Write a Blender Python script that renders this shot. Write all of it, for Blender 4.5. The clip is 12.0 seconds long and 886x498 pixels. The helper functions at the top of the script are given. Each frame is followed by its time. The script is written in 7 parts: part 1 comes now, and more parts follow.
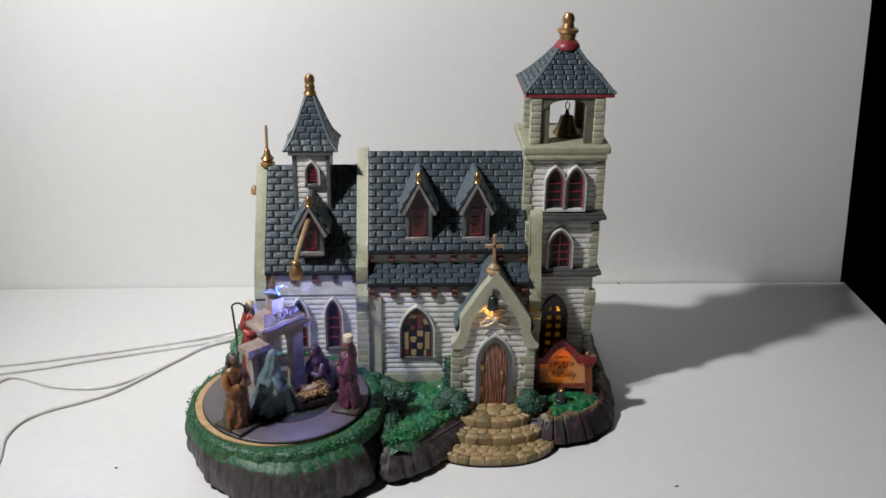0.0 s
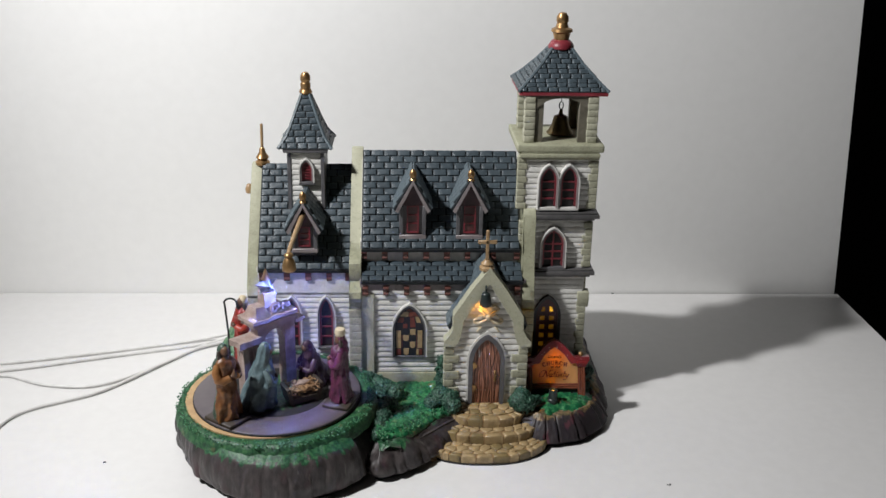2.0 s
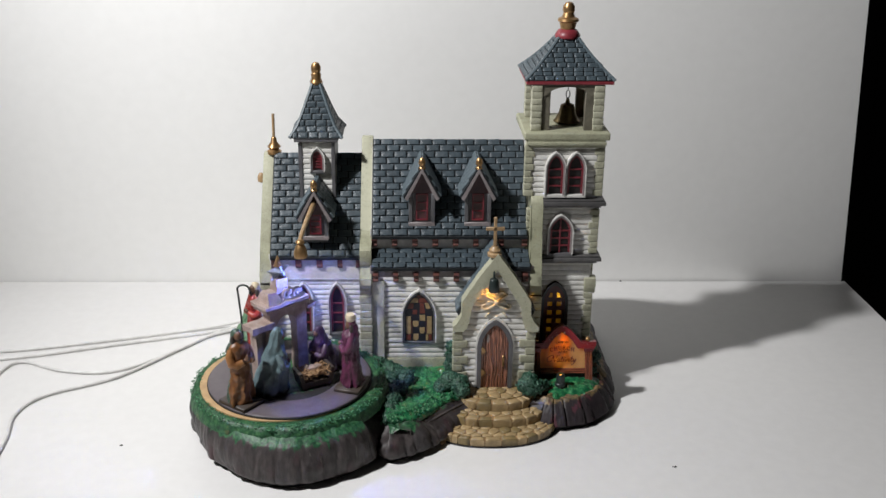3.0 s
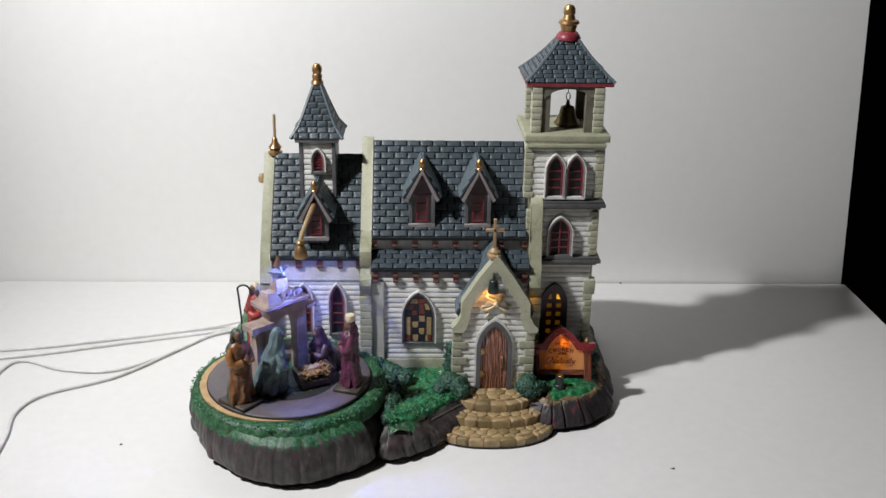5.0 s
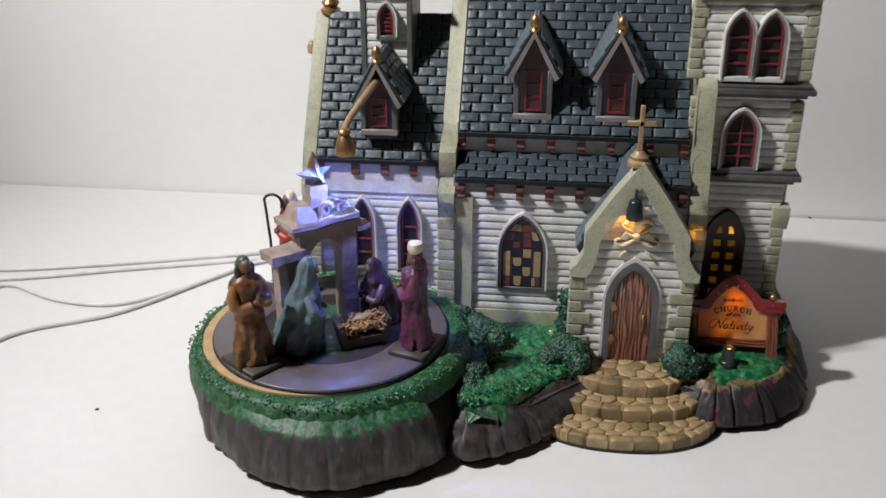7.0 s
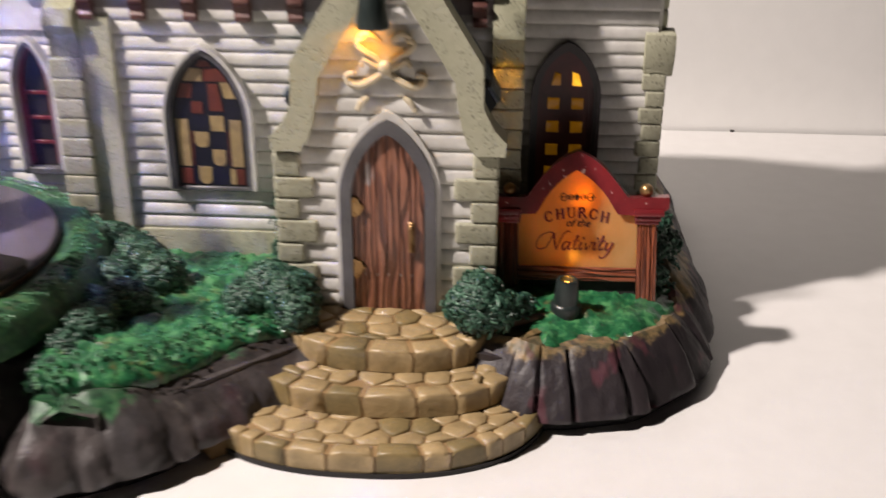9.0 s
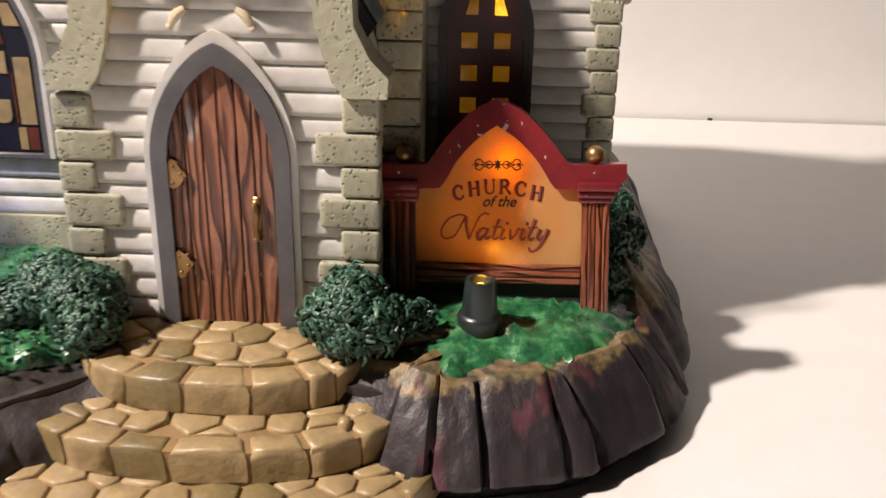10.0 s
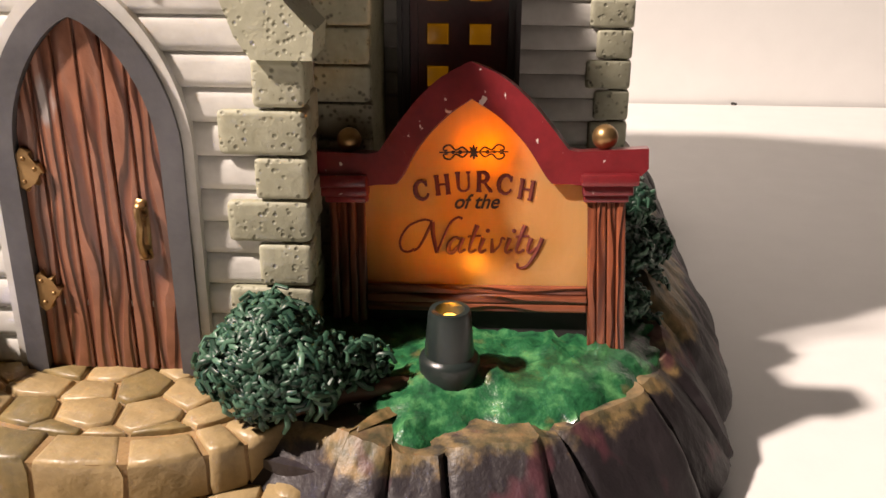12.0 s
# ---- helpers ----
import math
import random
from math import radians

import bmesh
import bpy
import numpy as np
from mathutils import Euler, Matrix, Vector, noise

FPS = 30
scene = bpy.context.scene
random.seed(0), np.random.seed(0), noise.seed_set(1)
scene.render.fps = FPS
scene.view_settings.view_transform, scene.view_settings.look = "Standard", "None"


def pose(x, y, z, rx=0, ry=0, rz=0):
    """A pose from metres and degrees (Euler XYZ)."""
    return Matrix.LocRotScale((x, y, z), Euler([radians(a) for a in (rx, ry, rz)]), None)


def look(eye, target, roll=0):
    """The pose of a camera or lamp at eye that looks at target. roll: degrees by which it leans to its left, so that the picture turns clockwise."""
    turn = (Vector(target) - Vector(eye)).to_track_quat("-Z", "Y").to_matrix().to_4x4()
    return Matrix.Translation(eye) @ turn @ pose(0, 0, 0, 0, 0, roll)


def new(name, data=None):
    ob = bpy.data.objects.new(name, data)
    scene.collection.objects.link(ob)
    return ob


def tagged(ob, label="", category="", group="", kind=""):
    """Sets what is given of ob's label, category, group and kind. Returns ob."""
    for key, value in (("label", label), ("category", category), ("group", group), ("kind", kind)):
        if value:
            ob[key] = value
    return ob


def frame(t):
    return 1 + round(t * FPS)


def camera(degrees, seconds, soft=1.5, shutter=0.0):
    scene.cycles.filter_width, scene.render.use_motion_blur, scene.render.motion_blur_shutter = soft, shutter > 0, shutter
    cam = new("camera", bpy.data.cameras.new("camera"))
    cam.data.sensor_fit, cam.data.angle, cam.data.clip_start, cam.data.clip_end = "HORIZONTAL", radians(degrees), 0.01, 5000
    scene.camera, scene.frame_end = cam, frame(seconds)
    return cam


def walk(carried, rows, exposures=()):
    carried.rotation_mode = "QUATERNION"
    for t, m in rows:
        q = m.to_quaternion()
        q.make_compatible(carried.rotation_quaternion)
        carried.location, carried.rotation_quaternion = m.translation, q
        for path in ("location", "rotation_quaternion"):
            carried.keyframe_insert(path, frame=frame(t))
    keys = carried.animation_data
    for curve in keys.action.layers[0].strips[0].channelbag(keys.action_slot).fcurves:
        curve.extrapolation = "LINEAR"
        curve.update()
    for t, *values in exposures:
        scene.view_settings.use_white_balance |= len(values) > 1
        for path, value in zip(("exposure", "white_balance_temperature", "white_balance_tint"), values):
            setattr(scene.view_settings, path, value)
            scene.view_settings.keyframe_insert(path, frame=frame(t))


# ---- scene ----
cam = camera(48.0, 12.0, shutter=0.5)
# seconds, eye in metres, then yaw to the left, pitch up and roll in degrees
PATH = [
    (0, -0.06033, -0.61169, 0.39894, -2.372, -22.970, 0.514),
    (0.5, -0.05829, -0.61878, 0.38392, -1.586, -22.281, 0.933),
    (1, -0.06036, -0.61525, 0.37458, -1.756, -22.192, 1.487),
    (1.5, -0.05992, -0.61319, 0.36992, -2.563, -21.561, 1.429),
    (2, -0.05776, -0.62311, 0.37233, -2.517, -20.734, 1.073),
    (2.5, -0.05574, -0.62892, 0.37169, -1.964, -20.731, 0.808),
    (3, -0.05572, -0.63552, 0.37232, -1.767, -21.136, 0.628),
    (5, -0.05438, -0.63726, 0.37282, -1.656, -21.058, 0.869),
    (5.5, -0.05451, -0.63259, 0.37024, -1.357, -20.928, 0.933),
    (6, -0.04493, -0.58315, 0.34143, 0.347, -21.807, 0.936),
    (6.5, -0.03907, -0.50739, 0.30295, 4.022, -23.405, 0.623),
    (6.7, -0.03838, -0.47434, 0.29156, 5.828, -24.165, 0.115),
    (7.4, -0.03520, -0.38800, 0.25850, 7.100, -25.300, -0.250),
    (8.3, -0.00369, -0.31047, 0.20188, 6.194, -25.452, -0.229),
    (8.5, 0.00954, -0.29092, 0.18473, 5.704, -24.930, -0.252),
    (9, 0.03336, -0.24306, 0.14507, 4.055, -23.801, 0.334),
    (9.5, 0.04389, -0.20104, 0.12163, 3.029, -23.098, 0.803),
    (10, 0.04985, -0.17136, 0.10628, 2.567, -22.281, 1.101),
    (10.5, 0.05044, -0.15218, 0.09926, 2.580, -22.018, 1.141),
    (11, 0.05386, -0.14201, 0.09740, 2.715, -22.105, 0.830),
    (11.5, 0.05498, -0.12991, 0.09308, 3.169, -22.282, 0.370),
    (12, 0.05491, -0.12393, 0.08995, 3.079, -22.362, 0.273),
]


def aimed(x, y, z, yaw, pitch, roll):
    return pose(x, y, z, 0, 0, yaw) @ pose(0, 0, 0, 90 + pitch) @ pose(0, 0, 0, 0, 0, roll)


walk(cam, [(t, aimed(*row)) for t, *row in PATH], [(0, -0.18, 6400, 10), (0.5, -0.1, 6400, 10), (1.5, -0.03, 6400, 10), (5.5, 0.02, 6400, 10), (6.5, -0.1, 6400, 10), (8.3, 0.32, 7050, 17), (9.5, 0.66, 7500, 20), (12, 0.94, 8050, 22)])
KEY, FILL, BLUE, AMBER, AMBER2, AMBER3, SIGNLAMP = 49.0, 0.03, 0.39, 0.0048, 0.0055, 0.003, 0.0019
SIGN_YAW = -6.2


# ---- light and world ----
U = 0.01  # the model is laid out in centimetres

world = bpy.data.worlds.new("dim_room_world")
scene.world = world
world.use_nodes = True
world.node_tree.nodes["Background"].inputs[0].default_value = (0.9, 0.95, 1.0, 1)
world.node_tree.nodes["Background"].inputs[1].default_value = 0.010


def lamp(name, kind, eye, target, energy, colour, size=0.01, cone=60, blend=0.6):
    data = bpy.data.lights.new(name, kind)
    data.energy, data.color = energy, colour
    if kind == "AREA":
        data.shape, data.size = "DISK", size
    else:
        data.shadow_soft_size = size
    if kind == "SPOT":
        data.spot_size, data.spot_blend = radians(cone), blend
    ob = new(name, data)
    ob.matrix_world = look([v * U for v in eye], [v * U for v in target])
    return ob


# a shaded table lamp to the upper left in front of the model
lamp("key_light", "SPOT", (-60, -27, 82), (10, 10, 12), KEY, (1.0, 0.99, 0.985), 0.028, 92, 1.0)
# weak unseen fill, added high in front and aimed at the backdrop
lamp("front_fill", "AREA", (-40, -120, 165), (0, 24, 15), FILL, (1.0, 0.97, 0.93), 0.8)
# the model's own little lamps
lamp("manger_spot", "SPOT", (-13.1, -2.15, 12.7), (-13.0, -2.1, 4.0), BLUE, (0.19, 0.27, 1.0), 0.002, 152, 0.6)
lamp("sign_bulb", "SPOT", (4.94, -0.36, 3.28), (5.25, 1.0, 4.1), AMBER, (1.0, 0.36, 0.03), 0.0015, 130, 0.7)
lamp("sign_lamp", "POINT", (5.38, 1.62, 4.85), (5.3, 1.0, 4), SIGNLAMP, (1.0, 0.56, 0.09), 0.0015)
lamp("porch_bulb", "SPOT", (-0.3, -0.5, 9.6), (-0.45, 0.0, 8.9), AMBER2, (1.0, 0.42, 0.05), 0.002, 150, 0.8)
# unseen spot, added to tint two buttress quoins amber
lamp("quoin_glow", "SPOT", (3.0, 1.6, 8.5), (3.2, 2.5, 7.75), AMBER3, (1.0, 0.4, 0.05), 0.0006, 58, 0.4)


# ---- materials ----
def ramp(nt, fac, stops):
    n = nt.nodes.new("ShaderNodeValToRGB")
    el = n.color_ramp.elements
    while len(el) < len(stops):
        el.new(0.5)
    for e, (p, c) in zip(el, stops):
        e.position, e.color = p, (*c, 1)
    nt.links.new(fac, n.inputs[0])
    return n.outputs[0]


def tex_noise(nt, vec, scale, detail=4, rough=0.55, distort=0.0):
    n = nt.nodes.new("ShaderNodeTexNoise")
    n.inputs["Scale"].default_value, n.inputs["Detail"].default_value = scale, detail
    n.inputs["Roughness"].default_value, n.inputs["Distortion"].default_value = rough, distort
    nt.links.new(vec, n.inputs["Vector"])
    return n.outputs[0]


def mixed(nt, fac, a, b, how="MIX"):
    n = nt.nodes.new("ShaderNodeMix")
    n.data_type, n.blend_type = "RGBA", how
    for slot, v in ((0, fac), (6, a), (7, b)):
        if hasattr(v, "is_linked"):
            nt.links.new(v, n.inputs[slot])
        elif slot == 0:
            n.inputs[slot].default_value = v
        else:
            n.inputs[slot].default_value = (*v, 1)
    return n.outputs[2]


def maths(nt, op, a, b=0.0, clamp=False):
    n = nt.nodes.new("ShaderNodeMath")
    n.operation, n.use_clamp = op, clamp
    for slot, v in ((0, a), (1, b)):
        if hasattr(v, "is_linked"):
            nt.links.new(v, n.inputs[slot])
        else:
            n.inputs[slot].default_value = v
    return n.outputs[0]


def surface(name, rough=0.5, metal=0.0, coat=0.0):
    m = bpy.data.materials.new(name)
    m.use_nodes = True
    nt = m.node_tree
    b = nt.nodes["Principled BSDF"]
    b.inputs["Roughness"].default_value, b.inputs["Metallic"].default_value = rough, metal
    b.inputs["Coat Weight"].default_value = coat
    b.inputs["Coat Roughness"].default_value = 0.25
    pos = nt.nodes.new("ShaderNodeNewGeometry").outputs["Position"]
    return m, nt, b, pos


def bump(nt, b, height, strength, distance):
    n = nt.nodes.new("ShaderNodeBump")
    n.inputs["Strength"].default_value, n.inputs["Distance"].default_value = strength, distance
    nt.links.new(height, n.inputs["Height"])
    nt.links.new(n.outputs[0], b.inputs["Normal"])


def scaled(nt, vec, sx, sy, sz):
    n = nt.nodes.new("ShaderNodeMapping")
    n.inputs["Scale"].default_value = (sx, sy, sz)
    nt.links.new(vec, n.inputs["Vector"])
    return n.outputs[0]


def paint(name, colour, dark, rough=0.5, spread=0.5, pits=0.0, piece=0.0, coat=0.0, fine=900, grain=0.25, metal=0.0, edge=None):
    """Hand-painted ceramic: a base coat with thin and thick patches, darker wash, fine brush grain, optional pits."""
    m, nt, b, pos = surface(name, rough, metal, coat)
    big = tex_noise(nt, pos, 110, 4)
    wash = ramp(nt, big, [(0.5 - spread * 0.5, dark), (0.5 + spread * 0.35, colour)])
    small = tex_noise(nt, pos, fine, 3)
    col = mixed(nt, 0.22, wash, ramp(nt, small, [(0.3, dark), (0.7, colour)]))
    if piece:
        info = nt.nodes.new("ShaderNodeObjectInfo").outputs["Random"]
        col = mixed(nt, maths(nt, "MULTIPLY", info, piece), col, dark)
    # paler raised edges: dry-brushed wear, and on the slates a painted edge highlight
    if edge:
        worn = nt.nodes.new("ShaderNodeNewGeometry").outputs["Pointiness"]
        worn = ramp(nt, maths(nt, "ADD", worn, maths(nt, "MULTIPLY", maths(nt, "SUBTRACT", small, 0.5), 0.06)), [(0.53, (0, 0, 0)), (0.62, (0.5, 0.5, 0.5))])
        col = mixed(nt, worn, col, edge)
    height = maths(nt, "MULTIPLY", small, grain)
    if pits:
        v = nt.nodes.new("ShaderNodeTexVoronoi")
        v.inputs["Scale"].default_value, v.inputs["Randomness"].default_value = 980, 1.0
        nt.links.new(pos, v.inputs["Vector"])
        gate = ramp(nt, tex_noise(nt, pos, 300, 2), [(0.42, (0, 0, 0)), (0.54, (1, 1, 1))])
        hole = ramp(nt, v.outputs[0], [(0.14, (1, 1, 1)), (0.36, (0, 0, 0))])
        hole = mixed(nt, 1.0, hole, gate, "MULTIPLY")
        col = mixed(nt, maths(nt, "MULTIPLY", hole, pits), col, tuple(c * 0.35 for c in dark))
        height = maths(nt, "SUBTRACT", height, maths(nt, "MULTIPLY", hole, 1.3))
    nt.links.new(col, b.inputs["Base Color"])
    bump(nt, b, height, 0.55, 0.0004)
    return m


WHITE = paint("white_painted_siding", (0.68, 0.67, 0.635), (0.46, 0.45, 0.42), 0.4, 0.35, grain=0.4, fine=520)
STONE = paint("sage_pitted_stone", (0.42, 0.42, 0.29), (0.2, 0.2, 0.13), 0.6, 0.75, pits=0.5, piece=0.25, grain=1.0, fine=560, edge=(0.52, 0.51, 0.39))
QUOIN = paint("sage_stone_block", (0.44, 0.43, 0.315), (0.22, 0.22, 0.15), 0.6, 0.7, pits=0.7, piece=0.4, grain=0.8, fine=560, edge=(0.62, 0.61, 0.5))
SLATE = paint("blue_grey_slate", (0.066, 0.09, 0.106), (0.022, 0.031, 0.038), 0.42, 0.7, piece=0.4, grain=0.9, edge=(0.14, 0.18, 0.2))
SLATE_BED = paint("dark_slate_joint", (0.012, 0.016, 0.02), (0.006, 0.008, 0.01), 0.7, 0.4)
# belfry piers and lintels, darkened in colour for the shade under the roof
SHADESTONE = paint("shaded_belfry_stone", (0.17, 0.155, 0.115), (0.05, 0.045, 0.033), 0.6, 0.8, grain=1.2, fine=420)
TRIM = paint("grey_painted_trim", (0.122, 0.12, 0.126), (0.062, 0.06, 0.064), 0.45, 0.4)
PLUMTRIM = paint("dull_plum_panel", (0.085, 0.042, 0.046), (0.04, 0.02, 0.024), 0.5, 0.5)
PALETRIM = paint("pale_mauve_trim", (0.27, 0.235, 0.235), (0.15, 0.13, 0.13), 0.45, 0.5)
DARKTRIM = paint("charcoal_cornice", (0.11, 0.105, 0.105), (0.04, 0.04, 0.04), 0.5, 0.5)
BLACKTRIM = paint("plum_black_frame", (0.032, 0.022, 0.025), (0.014, 0.01, 0.011), 0.4, 0.5)
RED = paint("brick_red_paint", (0.30, 0.042, 0.055), (0.13, 0.015, 0.022), 0.4, 0.5)
def chipped_maroon():
    m = paint("maroon_sign_paint", (0.21, 0.016, 0.021), (0.09, 0.007, 0.009), 0.34, 0.4, coat=0.3)
    nt = m.node_tree
    b = nt.nodes["Principled BSDF"]
    pos = nt.nodes.new("ShaderNodeNewGeometry").outputs["Position"]
    old = b.inputs["Base Color"].links[0].from_socket
    chip = ramp(nt, tex_noise(nt, pos, 560, 3), [(0.685, (0, 0, 0)), (0.705, (1, 1, 1))])
    nt.links.new(mixed(nt, chip, old, (0.62, 0.55, 0.52)), b.inputs["Base Color"])
    return m


SIGNRED = chipped_maroon()
WINRED = paint("dull_crimson_sash", (0.21, 0.026, 0.036), (0.09, 0.011, 0.016), 0.4, 0.5)
DARKRED = paint("dark_red_mullion", (0.085, 0.012, 0.014), (0.03, 0.006, 0.007), 0.4, 0.4)
# also stands in for shade in gaps and along the base's underside
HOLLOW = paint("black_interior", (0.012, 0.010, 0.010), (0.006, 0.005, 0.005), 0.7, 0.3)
REDPANE = paint("dull_red_pane", (0.11, 0.03, 0.03), (0.03, 0.008, 0.008), 0.3, 0.6)
GOLD = paint("worn_gold_paint", (0.47, 0.29, 0.13), (0.20, 0.11, 0.045), 0.36, 0.6, metal=0.8)
BRONZE = paint("dull_bronze", (0.24, 0.18, 0.09), (0.09, 0.065, 0.03), 0.38, 0.5, metal=0.9)
TANWOOD = paint("tan_varnished_wood", (0.40, 0.27, 0.14), (0.22, 0.13, 0.06), 0.4, 0.5)
COPPER = paint("reddish_brown_corbel", (0.15, 0.058, 0.045), (0.06, 0.023, 0.02), 0.45, 0.5)
FLAG = paint("tan_flagstone", (0.37, 0.265, 0.13), (0.15, 0.108, 0.052), 0.42, 0.7, coat=0.1, grain=1.3, fine=420, edge=(0.52, 0.375, 0.2))
OLIVEFLAG = paint("olive_stained_flagstone", (0.29, 0.205, 0.085), (0.07, 0.062, 0.034), 0.45, 0.8, coat=0.1, grain=0.6)
FLAGBED = paint("brown_step_joint", (0.33, 0.21, 0.1), (0.19, 0.12, 0.055), 0.5, 0.5, grain=0.8)
PLATE = paint("mauve_grey_turntable", (0.105, 0.088, 0.094), (0.085, 0.07, 0.077), 0.38, 0.3, grain=0.05)
TANRIM = paint("unpainted_tan_rim", (0.48, 0.32, 0.16), (0.33, 0.21, 0.10), 0.5, 0.4)
BLACKPLASTIC = paint("dark_green_black_plastic", (0.022, 0.032, 0.03), (0.014, 0.02, 0.019), 0.32, 0.3)
CABLE = paint("white_cable_sleeve", (0.72, 0.71, 0.69), (0.6, 0.59, 0.57), 0.4, 0.3)
SKIN = paint("brown_face_paint", (0.16, 0.085, 0.05), (0.07, 0.035, 0.02), 0.45, 0.5, grain=1.6, fine=420)
STRAW = paint("straw_paint", (0.42, 0.27, 0.14), (0.20, 0.10, 0.05), 0.55, 0.7)
ARCHSTONE = paint("pale_sandstone", (0.48, 0.38, 0.34), (0.12, 0.068, 0.05), 0.55, 0.9, pits=0.35, grain=1.6, fine=300)
BROWNBASE = paint("dark_brown_foot", (0.06, 0.045, 0.035), (0.03, 0.022, 0.018), 0.45, 0.4)
STARPAINT = paint("pale_blue_star", (0.3, 0.34, 0.38), (0.17, 0.19, 0.22), 0.4, 0.5)
BROWNSTEM = paint("brown_stem_paint", (0.11, 0.05, 0.028), (0.04, 0.018, 0.01), 0.5, 0.5)
ORANGEROBE = paint("burnt_orange_robe", (0.24, 0.095, 0.028), (0.05, 0.018, 0.007), 0.42, 0.8, edge=(0.5, 0.24, 0.08), grain=1.6, fine=420)
GREENROBE = paint("dark_green_cloak", (0.05, 0.085, 0.06), (0.02, 0.035, 0.024), 0.42, 0.6, edge=(0.10, 0.17, 0.12), grain=1.6, fine=420)
PLUMROBE = paint("plum_robe", (0.11, 0.024, 0.06), (0.03, 0.007, 0.018), 0.4, 0.8, edge=(0.24, 0.07, 0.13), grain=1.6, fine=420)
REDROBE = paint("bright_red_robe", (0.36, 0.03, 0.02), (0.12, 0.009, 0.006), 0.4, 0.6, edge=(0.62, 0.12, 0.07), grain=1.6, fine=420)
BLUEROBE = paint("grey_blue_robe", (0.14, 0.20, 0.215), (0.035, 0.06, 0.07), 0.4, 0.8, edge=(0.24, 0.31, 0.33), grain=1.6, fine=420)
VIOLETROBE = paint("violet_robe", (0.06, 0.03, 0.062), (0.018, 0.009, 0.02), 0.42, 0.8, edge=(0.15, 0.09, 0.15), grain=1.6, fine=420)
PALE = paint("ivory_paint", (0.70, 0.62, 0.46), (0.45, 0.36, 0.22), 0.42, 0.5)
TABLE = paint("white_table_laminate", (0.72, 0.71, 0.695), (0.68, 0.67, 0.655), 0.42, 0.5, grain=0.03, fine=1500)
BOARD = paint("white_foam_board", (0.91, 0.905, 0.885), (0.88, 0.875, 0.855), 0.6, 0.5, grain=0.05, fine=1500)
ROOMWALL = paint("dark_room_wall", (0.07, 0.065, 0.066), (0.05, 0.047, 0.048), 0.8, 0.4)
FLOORWOOD = paint("dark_floor_boards", (0.05, 0.035, 0.025), (0.03, 0.02, 0.015), 0.5, 0.5)
DEBRIS = paint("dark_crumb", (0.05, 0.045, 0.04), (0.02, 0.018, 0.016), 0.7, 0.5)


def rock_paint():
    m, nt, b, pos = surface("grey_brown_rock_paint", 0.5)
    streak = tex_noise(nt, scaled(nt, pos, 1.0, 1.0, 0.28), 170, 5, 0.6)
    col = ramp(nt, streak, [(0.30, (0.012, 0.009, 0.009)), (0.52, (0.040, 0.032, 0.031)), (0.78, (0.092, 0.077, 0.073))])
    plum = ramp(nt, tex_noise(nt, scaled(nt, pos, 1, 1, 0.35), 75, 3), [(0.55, (0, 0, 0)), (0.72, (1, 1, 1))])
    col = mixed(nt, maths(nt, "MULTIPLY", plum, 0.45), col, (0.075, 0.02, 0.03))
    grey = ramp(nt, tex_noise(nt, scaled(nt, pos, 1, 1, 0.5), 48, 2), [(0.4, (0, 0, 0)), (0.7, (1, 1, 1))])
    col = mixed(nt, maths(nt, "MULTIPLY", grey, 0.35), col, (0.07, 0.07, 0.074))
    place = nt.nodes.new("ShaderNodeSeparateXYZ")
    nt.links.new(pos, place.inputs[0])
    crest = maths(nt, "ADD", maths(nt, "MULTIPLY", place.outputs[2], 60.0), maths(nt, "MULTIPLY", tex_noise(nt, pos, 190, 4), 0.55))
    crest = ramp(nt, maths(nt, "SUBTRACT", crest, 0.82), [(0.49, (0, 0, 0)), (0.58, (1, 1, 1))])
    here = ramp(nt, maths(nt, "MULTIPLY", place.outputs[0], 10.0), [(0.22, (0.0, 0.0, 0.0)), (0.32, (0.85, 0.85, 0.85))])
    tan = ramp(nt, tex_noise(nt, pos, 380, 4), [(0.35, (0.085, 0.075, 0.025)), (0.62, (0.32, 0.205, 0.085))])
    col = mixed(nt, maths(nt, "MULTIPLY", crest, here), col, tan)
    chip = ramp(nt, tex_noise(nt, scaled(nt, pos, 1, 1, 0.16), 230, 2), [(0.68, (0, 0, 0)), (0.73, (1, 1, 1))])
    col = mixed(nt, maths(nt, "MULTIPLY", chip, 0.12), col, (0.42, 0.40, 0.34))
    wander = maths(nt, "MULTIPLY", maths(nt, "SUBTRACT", tex_noise(nt, scaled(nt, pos, 1, 1, 0.14), 240, 4), 0.5), 1.7)
    level = maths(nt, "ADD", maths(nt, "MULTIPLY", place.outputs[2], 100.0), wander)
    west = ramp(nt, maths(nt, "ADD", maths(nt, "MULTIPLY", place.outputs[0], 10.0), 1.3), [(0.5, (1, 1, 1)), (0.52, (0, 0, 0))])
    drip = ramp(nt, maths(nt, "ADD", maths(nt, "SUBTRACT", level, 1.65), maths(nt, "MULTIPLY", west, -0.95)), [(0.2, (0, 0, 0)), (0.36, (1, 1, 1))])
    here2 = ramp(nt, maths(nt, "MULTIPLY", place.outputs[0], 10.0), [(0.0, (1, 1, 1)), (0.1, (0, 0, 0))])
    moss = ramp(nt, tex_noise(nt, pos, 420, 4), [(0.35, (0.006, 0.034, 0.016)), (0.5, (0.014, 0.085, 0.034)), (0.68, (0.05, 0.15, 0.06))])
    col = mixed(nt, maths(nt, "MULTIPLY", drip, here2), col, moss)
    ridge = nt.nodes.new("ShaderNodeNewGeometry").outputs["Pointiness"]
